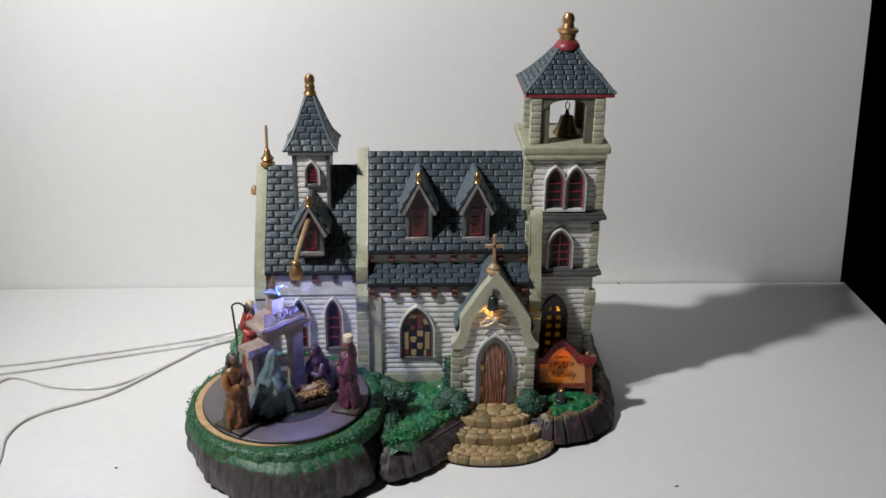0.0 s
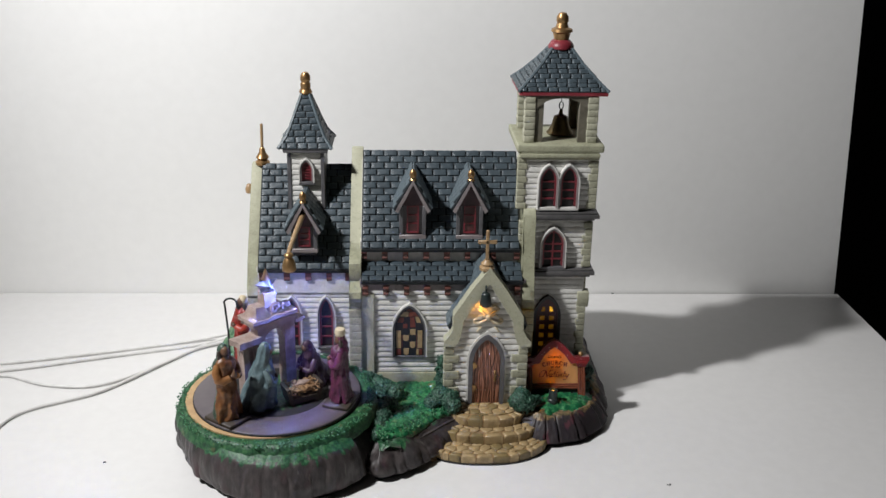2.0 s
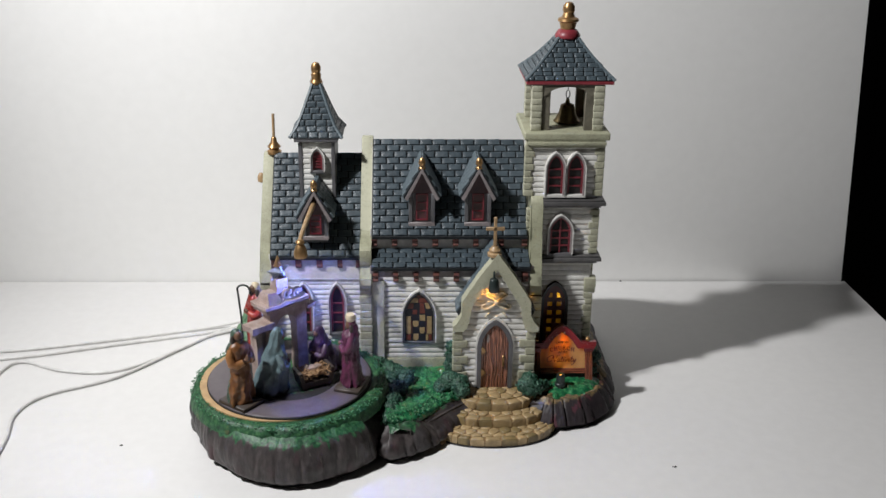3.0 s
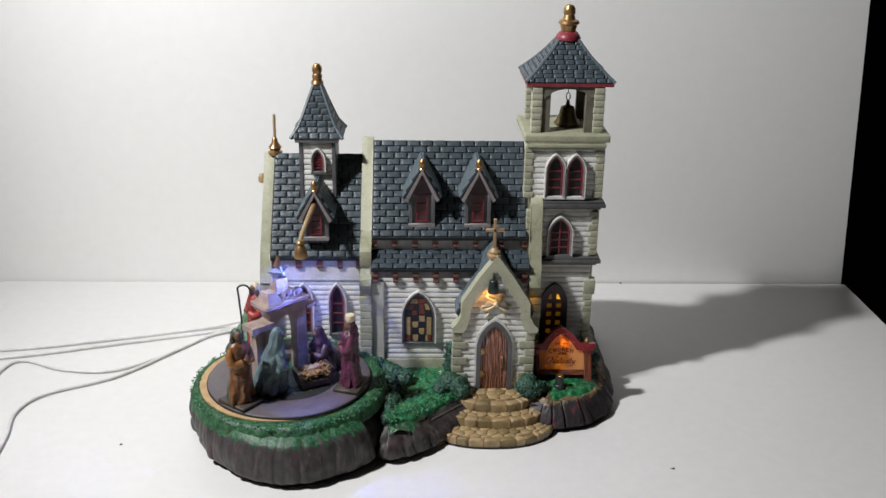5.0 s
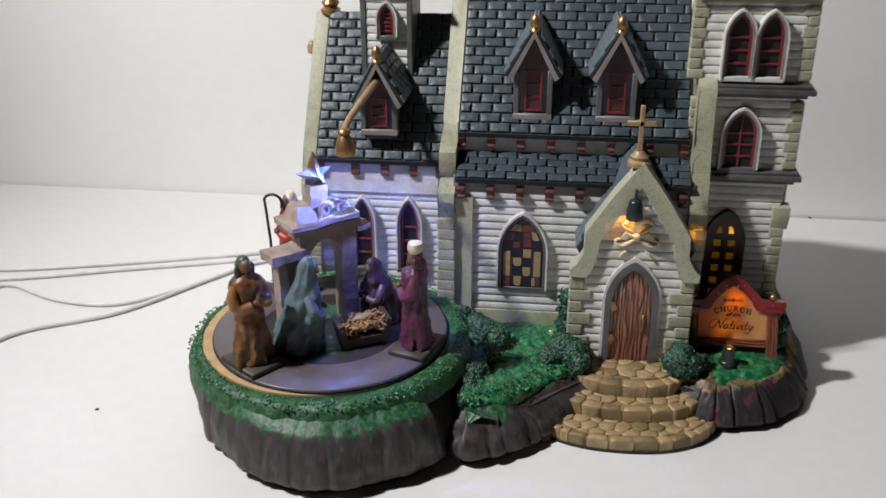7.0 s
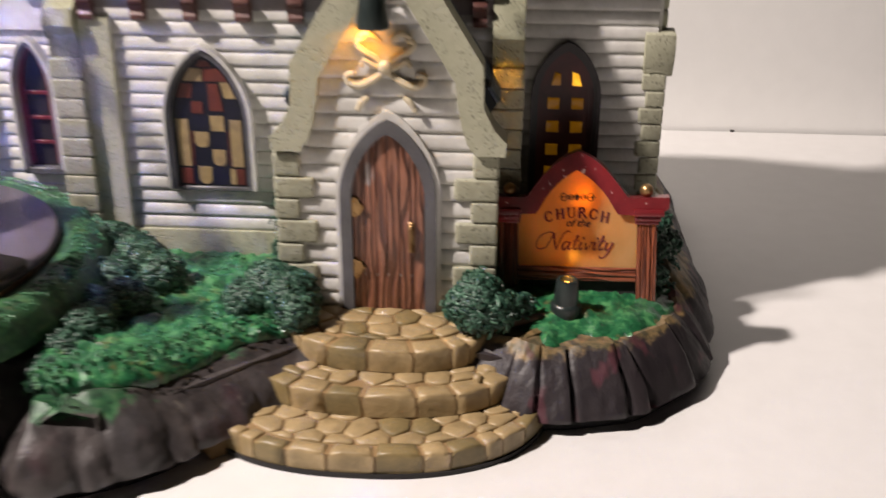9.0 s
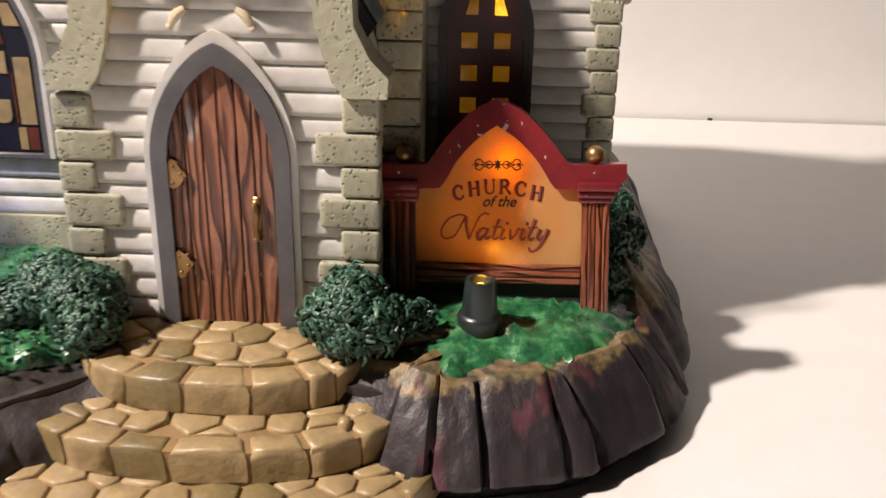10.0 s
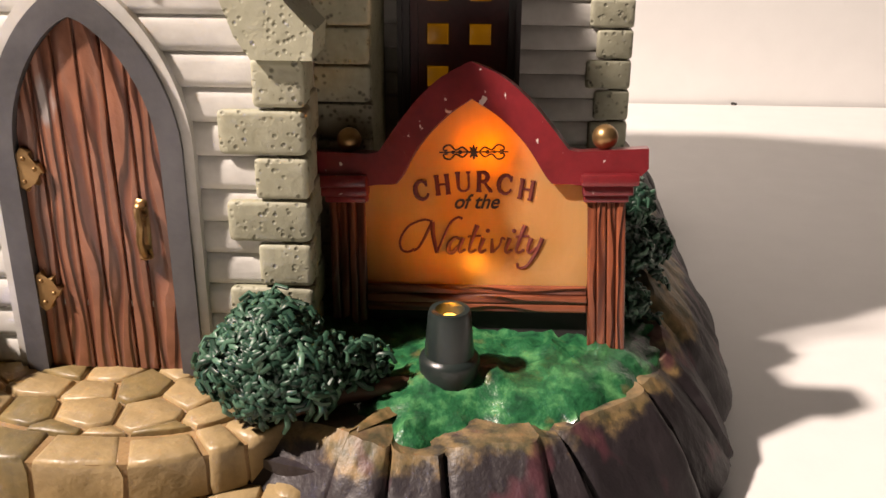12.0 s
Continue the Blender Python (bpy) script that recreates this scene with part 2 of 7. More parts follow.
    ridge = ramp(nt, maths(nt, "ADD", ridge, maths(nt, "MULTIPLY", maths(nt, "SUBTRACT", tex_noise(nt, pos, 700, 3), 0.5), 0.08)), [(0.51, (0, 0, 0)), (0.64, (0.42, 0.42, 0.42))])
    col = mixed(nt, ridge, col, (0.15, 0.13, 0.126))
    # past x = 2 cm the rock is mixed towards near-black, except the tan crest
    darker_east = ramp(nt, maths(nt, "MULTIPLY", place.outputs[0], 10.0), [(0.2, (0, 0, 0)), (0.3, (0.75, 0.75, 0.75))])
    col = mixed(nt, maths(nt, "MULTIPLY", darker_east, maths(nt, "SUBTRACT", 1.0, maths(nt, "MULTIPLY", crest, here))), col, (0.016, 0.011, 0.014))
    east = ramp(nt, maths(nt, "MULTIPLY", place.outputs[0], 10.0), [(0.3, (0, 0, 0)), (0.4, (1, 1, 1))])
    peak = nt.nodes.new("ShaderNodeNewGeometry").outputs["Pointiness"]
    peak = maths(nt, "ADD", peak, maths(nt, "MULTIPLY", maths(nt, "SUBTRACT", tex_noise(nt, scaled(nt, pos, 1, 1, 0.4), 150, 4), 0.5), 0.42))
    peak = ramp(nt, peak, [(0.66, (0, 0, 0)), (0.69, (1, 1, 1))])
    col = mixed(nt, maths(nt, "MULTIPLY", peak, east), col, (0.5, 0.48, 0.42))
    rosy = ramp(nt, tex_noise(nt, scaled(nt, pos, 1, 1, 0.12), 130, 2), [(0.6, (0, 0, 0)), (0.66, (0.7, 0.7, 0.7))])
    col = mixed(nt, maths(nt, "MULTIPLY", rosy, east), col, (0.10, 0.03, 0.04))
    nt.links.new(col, b.inputs["Base Color"])
    rough_face = maths(nt, "ADD", tex_noise(nt, scaled(nt, pos, 1, 1, 0.3), 260, 4), maths(nt, "MULTIPLY", tex_noise(nt, pos, 900, 3), 0.2))
    bump(nt, b, rough_face, 0.55, 0.0009)
    return m


def grass_paint(name, light, mid, dark, patch):
    m, nt, b, pos = surface(name, 0.34 if patch > 0.3 else 0.5, coat=0.6 if patch > 0.3 else 0.0)
    n = tex_noise(nt, pos, 330, 5, 0.6)
    col = ramp(nt, n, [(0.32, dark), (0.5, mid), (0.68, light)])
    bare = ramp(nt, tex_noise(nt, pos, 150, 3), [(0.62, (0, 0, 0)), (0.70, (1, 1, 1))])
    col = mixed(nt, maths(nt, "MULTIPLY", bare, patch), col, (0.36, 0.22, 0.09))
    nt.links.new(col, b.inputs["Base Color"])
    bump(nt, b, tex_noise(nt, pos, 420, 3), 0.6, 0.0009)
    return m


ROCK = rock_paint()
GRASS = grass_paint("glossy_green_grass_paint", (0.08, 0.29, 0.11), (0.012, 0.125, 0.047), (0.005, 0.048, 0.022), 0.32)
GRASSRIM = grass_paint("green_rim_paint", (0.05, 0.14, 0.05), (0.014, 0.075, 0.028), (0.006, 0.03, 0.015), 0.15)
def bristle_paint(name, dark, mid, light):
    m, nt, b, pos = surface(name, 0.42)
    isle = nt.nodes.new("ShaderNodeNewGeometry").outputs["Random Per Island"]
    col = ramp(nt, isle, [(0.0, dark), (0.55, mid), (1.0, light)])
    nt.links.new(col, b.inputs["Base Color"])
    return m


SHRUB = grass_paint("pale_green_shrub_paint", (0.16, 0.27, 0.15), (0.07, 0.15, 0.08), (0.025, 0.07, 0.035), 0.05)
BUSH = bristle_paint("dark_green_bristle", (0.007, 0.030, 0.020), (0.019, 0.07, 0.042), (0.082, 0.185, 0.122))
GRASSBLADE = bristle_paint("green_grass_blade", (0.008, 0.055, 0.024), (0.025, 0.15, 0.065), (0.15, 0.35, 0.18))


def door_wood(name, light, dark, gap, lying=False, pale_patch=None):
    """Carved plank paint: long wandering grain lines with dark wash in the grooves."""
    m, nt, b, pos = surface(name, 0.36, coat=0.35)
    info = nt.nodes.new("ShaderNodeObjectInfo").outputs["Random"]
    shift = nt.nodes.new("ShaderNodeVectorMath")
    shift.operation = "ADD"
    comb = nt.nodes.new("ShaderNodeCombineXYZ")
    nt.links.new(maths(nt, "MULTIPLY", info, 0.7), comb.inputs[2])
    nt.links.new(pos, shift.inputs[0])
    nt.links.new(comb.outputs[0], shift.inputs[1])
    w = nt.nodes.new("ShaderNodeTexWave")
    w.wave_type, w.bands_direction, w.wave_profile = "BANDS", "Z" if lying else "X", "SIN"
    for key, v in (("Scale", gap), ("Distortion", 13.0), ("Detail", 2.0), ("Detail Scale", 0.9), ("Detail Roughness", 0.5)):
        w.inputs[key].default_value = v
    nt.links.new(scaled(nt, shift.outputs[0], *((0.2, 0.3, 1.0) if lying else (1.0, 0.3, 0.2))), w.inputs["Vector"])
    line = ramp(nt, w.outputs[1], [(0.0, (0, 0, 0)), (0.22, (0.42, 0.42, 0.42)), (0.6, (1, 1, 1))])
    col = mixed(nt, line, dark, light)
    blot = ramp(nt, tex_noise(nt, pos, 210, 3), [(0.35, tuple(c * 0.55 for c in light)), (0.7, tuple(min(1, c * 1.25) for c in light))])
    col = mixed(nt, 0.4, col, mixed(nt, 1.0, col, blot, "MULTIPLY"))
    col = mixed(nt, line, dark, mixed(nt, 0.5, light, blot))
    if pale_patch:
        # a ragged patch where the brown turns to a pale grey
        far = nt.nodes.new("ShaderNodeVectorMath")
        far.operation = "DISTANCE"
        nt.links.new(scaled(nt, pos, 2.1, 0.0, 0.75), far.inputs[0])
        far.inputs[1].default_value = (pale_patch[0] * 2.1, 0.0, pale_patch[1] * 0.75)
        edge = maths(nt, "ADD", maths(nt, "MULTIPLY", far.outputs[1], 180.0), maths(nt, "MULTIPLY", tex_noise(nt, scaled(nt, pos, 1, 1, 0.4), 700, 4), 0.8))
        patch_mask = ramp(nt, edge, [(0.62, (0.75, 0.75, 0.75)), (0.95, (0, 0, 0))])
        col = mixed(nt, maths(nt, "MULTIPLY", patch_mask, line), col, (0.42, 0.40, 0.39))
    nt.links.new(col, b.inputs["Base Color"])
    bump(nt, b, maths(nt, "ADD", maths(nt, "MULTIPLY", line, 1.0), maths(nt, "MULTIPLY", tex_noise(nt, pos, 900, 2), 0.2)), 0.8, 0.0006)
    return m


DOORWOOD = door_wood("carved_brown_door", (0.33, 0.135, 0.082), (0.115, 0.037, 0.022), 150, pale_patch=(-0.0033, 0.0585))
SIGNWOOD = door_wood("carved_sign_post", (0.25, 0.068, 0.032), (0.11, 0.026, 0.013), 170)
RAILWOOD = door_wood("carved_sign_rail", (0.25, 0.068, 0.032), (0.085, 0.019, 0.010), 170, True)


def glow(name, colour, strength, base=(0.3, 0.12, 0.01)):
    m, nt, b, pos = surface(name, 0.25)
    v = ramp(nt, tex_noise(nt, pos, 380, 2), [(0.3, tuple(c * 0.45 for c in colour)), (0.65, colour)])
    b.inputs["Base Color"].default_value = (*base, 1)
    nt.links.new(v, b.inputs["Emission Color"])
    b.inputs["Emission Strength"].default_value = strength
    return m


AMBERPANE = glow("lit_amber_pane", (0.9, 0.40, 0.012), 0.068)
HOTPANE = glow("bright_amber_pane", (1.0, 0.5, 0.03), 1.3)
BULB = glow("lit_amber_bulb", (1.0, 0.5, 0.09), 3.0)
BLUEBULB = glow("lit_white_bulb", (0.75, 0.8, 1.0), 12.0, (0.8, 0.8, 0.8))


def sign_face():
    """Amber translucent plastic with scratches."""
    m, nt, b, pos = surface("amber_translucent_sign_face", 0.22, coat=0.3)
    n = tex_noise(nt, scaled(nt, pos, 1, 1, 0.4), 160, 5, 0.65, 0.6)
    col = ramp(nt, n, [(0.3, (0.50, 0.29, 0.10)), (0.7, (0.64, 0.41, 0.18))])
    nt.links.new(col, b.inputs["Base Color"])
    thin = nt.nodes.new("ShaderNodeBsdfTranslucent")
    thin.inputs["Color"].default_value = (0.95, 0.52, 0.09, 1)
    both = nt.nodes.new("ShaderNodeMixShader")
    both.inputs[0].default_value = 0.45
    nt.links.new(b.outputs[0], both.inputs[1])
    nt.links.new(thin.outputs[0], both.inputs[2])
    nt.links.new(both.outputs[0], nt.nodes["Material Output"].inputs[0])
    bump(nt, b, n, 0.15, 0.0005)
    return m


SIGNFACE = sign_face()


def stain(name, colour):
    m, nt, b, pos = surface(name, 0.45)
    v = ramp(nt, tex_noise(nt, pos, 260, 3), [(0.3, tuple(c * 0.6 for c in colour)), (0.7, colour)])
    nt.links.new(v, b.inputs["Base Color"])
    return m


STAINS = [stain("stained_glass_navy", (0.003, 0.0045, 0.014)), stain("stained_glass_cream", (0.40, 0.285, 0.135)),
          stain("stained_glass_rust", (0.145, 0.03, 0.018)), stain("stained_glass_orange", (0.34, 0.13, 0.03))]
LEAD = paint("dark_lead_line", (0.010, 0.009, 0.010), (0.006, 0.005, 0.006), 0.6, 0.3)
INKRED = paint("dark_red_lettering", (0.15, 0.022, 0.014), (0.11, 0.014, 0.009), 0.5, 0.3)
INKBLACK = paint("black_lettering", (0.012, 0.010, 0.009), (0.01, 0.008, 0.007), 0.5, 0.3)


# ---- building helpers ----
def thing(name, x, y, z, label, category, group="", kind=""):
    ob = new(name)
    ob.location = (x * U, y * U, z * U)
    ob.empty_display_size = 0.01
    return tagged(ob, label, category, group, kind)


def origin(ob):
    at = Vector(ob.location)
    while ob.parent:
        ob = ob.parent
        at = at + Vector(ob.location)
    return at


def mesh_of(name, bm, mats, offset, smooth=40):
    bmesh.ops.recalc_face_normals(bm, faces=bm.faces)
    for v in bm.verts:
        v.co = v.co * U - offset
    me = bpy.data.meshes.new(name)
    bm.to_mesh(me)
    bm.free()
    for m in mats if isinstance(mats, (list, tuple)) else [mats]:
        me.materials.append(m)
    if smooth and len(me.polygons):
        me.polygons.foreach_set("use_smooth", [True] * len(me.polygons))
        me.set_sharp_from_angle(angle=radians(smooth))
    return me


def part(name, bm, mats, parent, label="", smooth=40):
    """Links a bmesh, in centimetres of the world, as one mesh object under a thing or a part."""
    ob = new(name, mesh_of(name, bm, mats, origin(parent), smooth))
    ob.parent = parent
    return tagged(ob, label)


def single(name, bm, mats, label, category, group="", kind="", smooth=40):
    """Links a bmesh as a thing that is one mesh, with its origin at the middle of its foot."""
    low = Vector([min(v.co[i] for v in bm.verts) for i in range(3)])
    high = Vector([max(v.co[i] for v in bm.verts) for i in range(3)])
    foot = Vector(((low.x + high.x) / 2, (low.y + high.y) / 2, low.z)) * U
    ob = new(name, mesh_of(name, bm, mats, foot, smooth))
    ob.location = foot
    return tagged(ob, label, category, group, kind)


def piece(name, me, parent, at, turn=None, size=(1, 1, 1)):
    """One more object on a shared mesh, at a place in centimetres."""
    ob = new(name, me)
    ob.parent = parent
    ob.matrix_local = Matrix.LocRotScale(Vector(at) * U - origin(parent), turn, Vector(size))
    return ob


def shared(name, bm, mats, smooth=40):
    return mesh_of(name, bm, mats, Vector((0, 0, 0)), smooth)


def box(bm, x0, x1, y0, y1, z0, z1, bevel=0.0, segments=1, mat=0):
    vs = [bm.verts.new((x, y, z)) for x in (x0, x1) for y in (y0, y1) for z in (z0, z1)]
    fs = [bm.faces.new([vs[i] for i in q]) for q in ((0, 1, 3, 2), (4, 6, 7, 5), (0, 4, 5, 1), (2, 3, 7, 6), (0, 2, 6, 4), (1, 5, 7, 3))]
    for f in fs:
        f.material_index = mat
    if bevel:
        es = list({e for f in fs for e in f.edges})
        r = bmesh.ops.bevel(bm, geom=es, offset=bevel, segments=segments, affect="EDGES", profile=0.6, clamp_overlap=True)
        for f in r["faces"]:
            f.material_index = mat
    return vs


def prism(bm, outline, axis, a, b, mat=0, bevel=0.0):
    """A polygon drawn in the plane across the axis (x: y,z; y: x,z; z: x,y), pushed from a to b."""
    def at(p, d):
        return {"x": (d, p[0], p[1]), "y": (p[0], d, p[1]), "z": (p[0], p[1], d)}[axis]
    one = [bm.verts.new(at(p, a)) for p in outline]
    two = [bm.verts.new(at(p, b)) for p in outline]
    fs = [bm.faces.new(one), bm.faces.new(two[::-1])]
    n = len(outline)
    fs += [bm.faces.new((one[i], one[(i + 1) % n], two[(i + 1) % n], two[i])) for i in range(n)]
    for f in fs:
        f.material_index = mat
    if bevel:
        es = list({e for f in fs[:2] for e in f.edges})
        r = bmesh.ops.bevel(bm, geom=es, offset=bevel, segments=2, affect="EDGES", profile=0.6, clamp_overlap=True)
        for f in r["faces"]:
            f.material_index = mat
    return one + two


def band(bm, outer, inner, axis, a, b, mat=0, closed=False):
    """A flat strip between two lines of equally many points, pushed from a to b."""
    n = len(outer)
    last = n if closed else n - 1
    def at(p, d):
        return {"x": (d, p[0], p[1]), "y": (p[0], d, p[1]), "z": (p[0], p[1], d)}[axis]
    rows = [[bm.verts.new(at(p, d)) for p in line] for line, d in ((outer, a), (outer, b), (inner, b), (inner, a))]
    for i in range(last):
        j = (i + 1) % n
        for k in range(4):
            r, s = rows[k], rows[(k + 1) % 4]
            bm.faces.new((r[i], r[j], s[j], s[i])).material_index = mat
    if not closed:
        bm.faces.new([r[0] for r in rows]).material_index = mat
        bm.faces.new([r[-1] for r in rows]).material_index = mat


def lathe(bm, profile, cx, cy, n=20, mat=0, squash=1.0, start=0.0):
    rings = []
    for r, z in profile:
        rings.append([bm.verts.new((cx + r * math.cos(start + k * math.tau / n), cy + squash * r * math.sin(start + k * math.tau / n), z)) for k in range(n)])
    for p, q in zip(rings, rings[1:]):
        for k in range(n):
            bm.faces.new((p[k], p[(k + 1) % n], q[(k + 1) % n], q[k])).material_index = mat
    for ring, flip in ((rings[0], True), (rings[-1], False)):
        bm.faces.new(ring[::-1] if flip else ring).material_index = mat
    return [v for r in rings for v in r]


def tube(bm, points, radius, n=8, mat=0):
    """A round rod along points; radius is one number or one a point."""
    pts = [Vector(p) for p in points]
    rad = radius if isinstance(radius, (list, tuple)) else [radius] * len(pts)
    side, rings = None, []
    for i, p in enumerate(pts):
        way = (pts[min(i + 1, len(pts) - 1)] - pts[max(i - 1, 0)]).normalized()
        if side is None:
            side = way.orthogonal().normalized()
        side = (side - way * side.dot(way)).normalized()
        up = way.cross(side)
        rings.append([bm.verts.new(p + rad[i] * (math.cos(k * math.tau / n) * side + math.sin(k * math.tau / n) * up)) for k in range(n)])
    for p, q in zip(rings, rings[1:]):
        for k in range(n):
            bm.faces.new((p[k], p[(k + 1) % n], q[(k + 1) % n], q[k])).material_index = mat
    bm.faces.new(rings[0][::-1]).material_index = mat
    bm.faces.new(rings[-1]).material_index = mat


def ball(bm, x, y, z, r, n=12, mat=0, sx=1.0, sy=1.0, sz=1.0):
    made = bmesh.ops.create_uvsphere(bm, u_segments=n, v_segments=max(6, n * 2 // 3), radius=r)
    for v in made["verts"]:
        v.co = Vector((v.co.x * sx + x, v.co.y * sy + y, v.co.z * sz + z))
    for f in {f for v in made["verts"] for f in v.link_faces}:
        f.material_index = mat
    return made["verts"]


def lancet(cx, half, z0, spring, top, n=7):
    """A pointed-arch outline from the foot at the left, over the point, to the foot at the right."""
    pts = [(cx - half, z0)]
    for k in range(n + 1):
        u = k / n
        pts.append((cx - half * (1 - u ** 1.75), spring + (top - spring) * (1 - (1 - u) ** 1.35)))
    right = [(2 * cx - x, z) for x, z in pts[::-1][1:]]
    return pts + right


def curve_through(points, n, closed=True):
    """Points evenly spaced along a smooth curve through those given."""
    m = len(points)
    out = []
    for i in range(m if closed else m - 1):
        p = [Vector(points[(i + k) % m] if closed else points[min(max(i + k, 0), m - 1)]) for k in (-1, 0, 1, 2)]
        for s in range(24):
            u = s / 24
            out.append(0.5 * (2 * p[1] + (p[2] - p[0]) * u + (2 * p[0] - 5 * p[1] + 4 * p[2] - p[3]) * u * u + (3 * p[1] - p[0] - 3 * p[2] + p[3]) * u ** 3))
    if closed:
        out.append(out[0].copy())
    else:
        out.append(Vector(points[-1]))
    far = [0.0]
    for a, b in zip(out, out[1:]):
        far.append(far[-1] + (b - a).length)
    res, j = [], 0
    for k in range(n):
        want = far[-1] * k / (n if closed else n - 1)
        while j < len(far) - 2 and far[j + 1] < want:
            j += 1
        u = (want - far[j]) / max(1e-9, far[j + 1] - far[j])
        res.append(out[j].lerp(out[j + 1], u))
    return res


def inside(x, y, poly):
    hit = False
    for (x0, y0), (x1, y1) in zip(poly, poly[1:] + poly[:1]):
        if (y0 > y) != (y1 > y) and x < (x1 - x0) * (y - y0) / (y1 - y0) + x0:
            hit = not hit
    return hit


def fuzz(x, y=0.0, z=0.0):
    return noise.noise(Vector((x, y, z)))


# ---- the room, the table and the backdrop board ----
bm = bmesh.new()
box(bm, -75, 36.2, -85, 24.2, -3, 0, 0.15)
single("table", bm, TABLE, "plain white tabletop under the lit church model", "table", kind="structure")
bm = bmesh.new()
prism(bm, [(-95, -3), (36.0, -3), (31.9, 62), (-95, 62)], "y", 24.25, 25.2, bevel=0.08)
single("backdrop", bm, BOARD, "white board standing upright behind the model", "backdrop", kind="structure")
ROOMBOX = (-170, 160, -170, 110, -75, 175)
x0, x1, y0, y1, z0, z1 = ROOMBOX
for name, dims, mat in (("floor", (x0, x1, y0, y1, z0 - 10, z0), FLOORWOOD), ("ceiling", (x0, x1, y0, y1, z1, z1 + 10), ROOMWALL),
                        ("wall_west", (x0 - 10, x0, y0, y1, z0, z1), ROOMWALL), ("wall_east", (x1, x1 + 10, y0, y1, z0, z1), ROOMWALL),
                        ("wall_south", (x0 - 10, x1 + 10, y0 - 10, y0, z0, z1), ROOMWALL), ("wall_north", (x0 - 10, x1 + 10, y1, y1 + 10, z0, z1), ROOMWALL)):
    bm = bmesh.new()
    box(bm, *dims)
    single(name, bm, mat, "dark plain room " + name.split("_")[0] + " in shadow", name.split("_")[0], kind="structure")
for x in (-70, 31):
    for y in (-80, 19):
        bm = bmesh.new()
        box(bm, x - 2.5, x + 2.5, y - 2.5, y + 2.5, -75, -3, 0.3)
        single("table_leg", bm, TABLE, "square white table leg standing on the floor", "table leg", "legs of the table", kind="structure")
bm = bmesh.new()
prism(bm, [(-84, -3), (-84, -75), (24.4, -75), (24.4, -72), (25.1, -72), (25.1, -3)], "x", 33.5, 34.5)
single("board_support", bm, ROOMWALL, "dark upright panel under the back of the table", "panel", kind="structure")

# ---- the rocky base ----
OUTLINE = [(-20.95, -0.6), (-20.3, -3.9), (-18.7, -6.8), (-16.3, -8.95), (-13.4, -9.75), (-10.6, -8.8), (-9.3, -7.95), (-8.45, -7.0), (-8.15, -5.9), (-7.95, -5.95), (-7.75, -6.65), (-7.1, -6.95), (-5.6, -6.3),
           (-4.5, -5.5), (-3.6, -4.4), (-2.0, -2.6), (0.3, -2.2), (2.4, -2.3), (3.3, -2.85), (4.2, -3.05), (5.1, -2.95), (5.9, -2.75), (6.9, -2.4), (7.9, -1.5), (8.85, -0.4), (9.25, 1.2), (9.4, 4.0),
           (9.4, 8.5), (9.1, 13.5), (6.0, 15.6), (0, 16), (-9, 16), (-16, 15.6), (-19.4, 13.2), (-19.6, 9), (-20.2, 4.5)]
GROUND = 2.05
DRUM = (-14.2, -2.0)
DECK = 4.0  # top of the turntable


def base_height(x, y):
    """The height of the rock's upper edge: higher round the turntable."""
    d = math.hypot(x - DRUM[0], y - DRUM[1])
    u = min(1.0, max(0.0, (8.5 - d) / 1.0)) * min(1.0, max(0.0, (-7.7 - x) / 0.8))
    v = min(1.0, max(0.0, (x - 7.2) / 1.0)) * min(1.0, max(0.0, (y - 0.6) / 1.5))
    w = min(1.0, max(0.0, (x + 8.6) / 0.6)) * min(1.0, max(0.0, (-4.6 - x) / 1.5)) * min(1.0, max(0.0, (-2.5 - y) / 1.5))
    return 1.75 + u * u * (3 - 2 * u) * 0.62 + 0.7 * v + 0.4 * w


foot_line = curve_through([(*p, 0) for p in OUTLINE], 1100)
girth = sum((b - a).length for a, b in zip(foot_line, foot_line[1:] + foot_line[:1]))
col_rng = random.Random(3)
FACETS, far = {}, 0.0
while far < girth:
    wide = col_rng.uniform(0.7, 1.5)
    for mid_u, squat in ((col_rng.uniform(0.02, 0.2), 0.5), (col_rng.uniform(0.2, 0.4), 0.55), (col_rng.uniform(0.5, 0.75), 0.9), (col_rng.uniform(0.8, 1.0), 1.0)):
        facet = (far + col_rng.uniform(-0.45, 0.45), mid_u, wide * col_rng.uniform(0.6, 1.0), squat * col_rng.uniform(0.3, 0.6), col_rng.uniform(-0.06, 0.14) * (1.6 - squat), col_rng.uniform(-0.4, 0.4))
        for q in range(int(facet[0] - 2.2), int(facet[0] + 2.2) + 1):
            FACETS.setdefault(q, []).append(facet)
    far += wide * 0.8


COLUMNS, far = [], -3.0
while far < girth + 4:
    wide = col_rng.choice((0.7, 1.0, 1.5, 1.9))
    COLUMNS.append((far, far + wide, col_rng.uniform(-0.12, 0.16), col_rng.choice((-0.3, -0.2, 0.2, 0.3))))
    far += wide


def bisect_columns(s):
    lo, hi = 0, len(COLUMNS) - 1
    while lo < hi:
        mid = (lo + hi) // 2
        lo, hi = (mid + 1, hi) if COLUMNS[mid][1] < s else (lo, mid)
    return lo


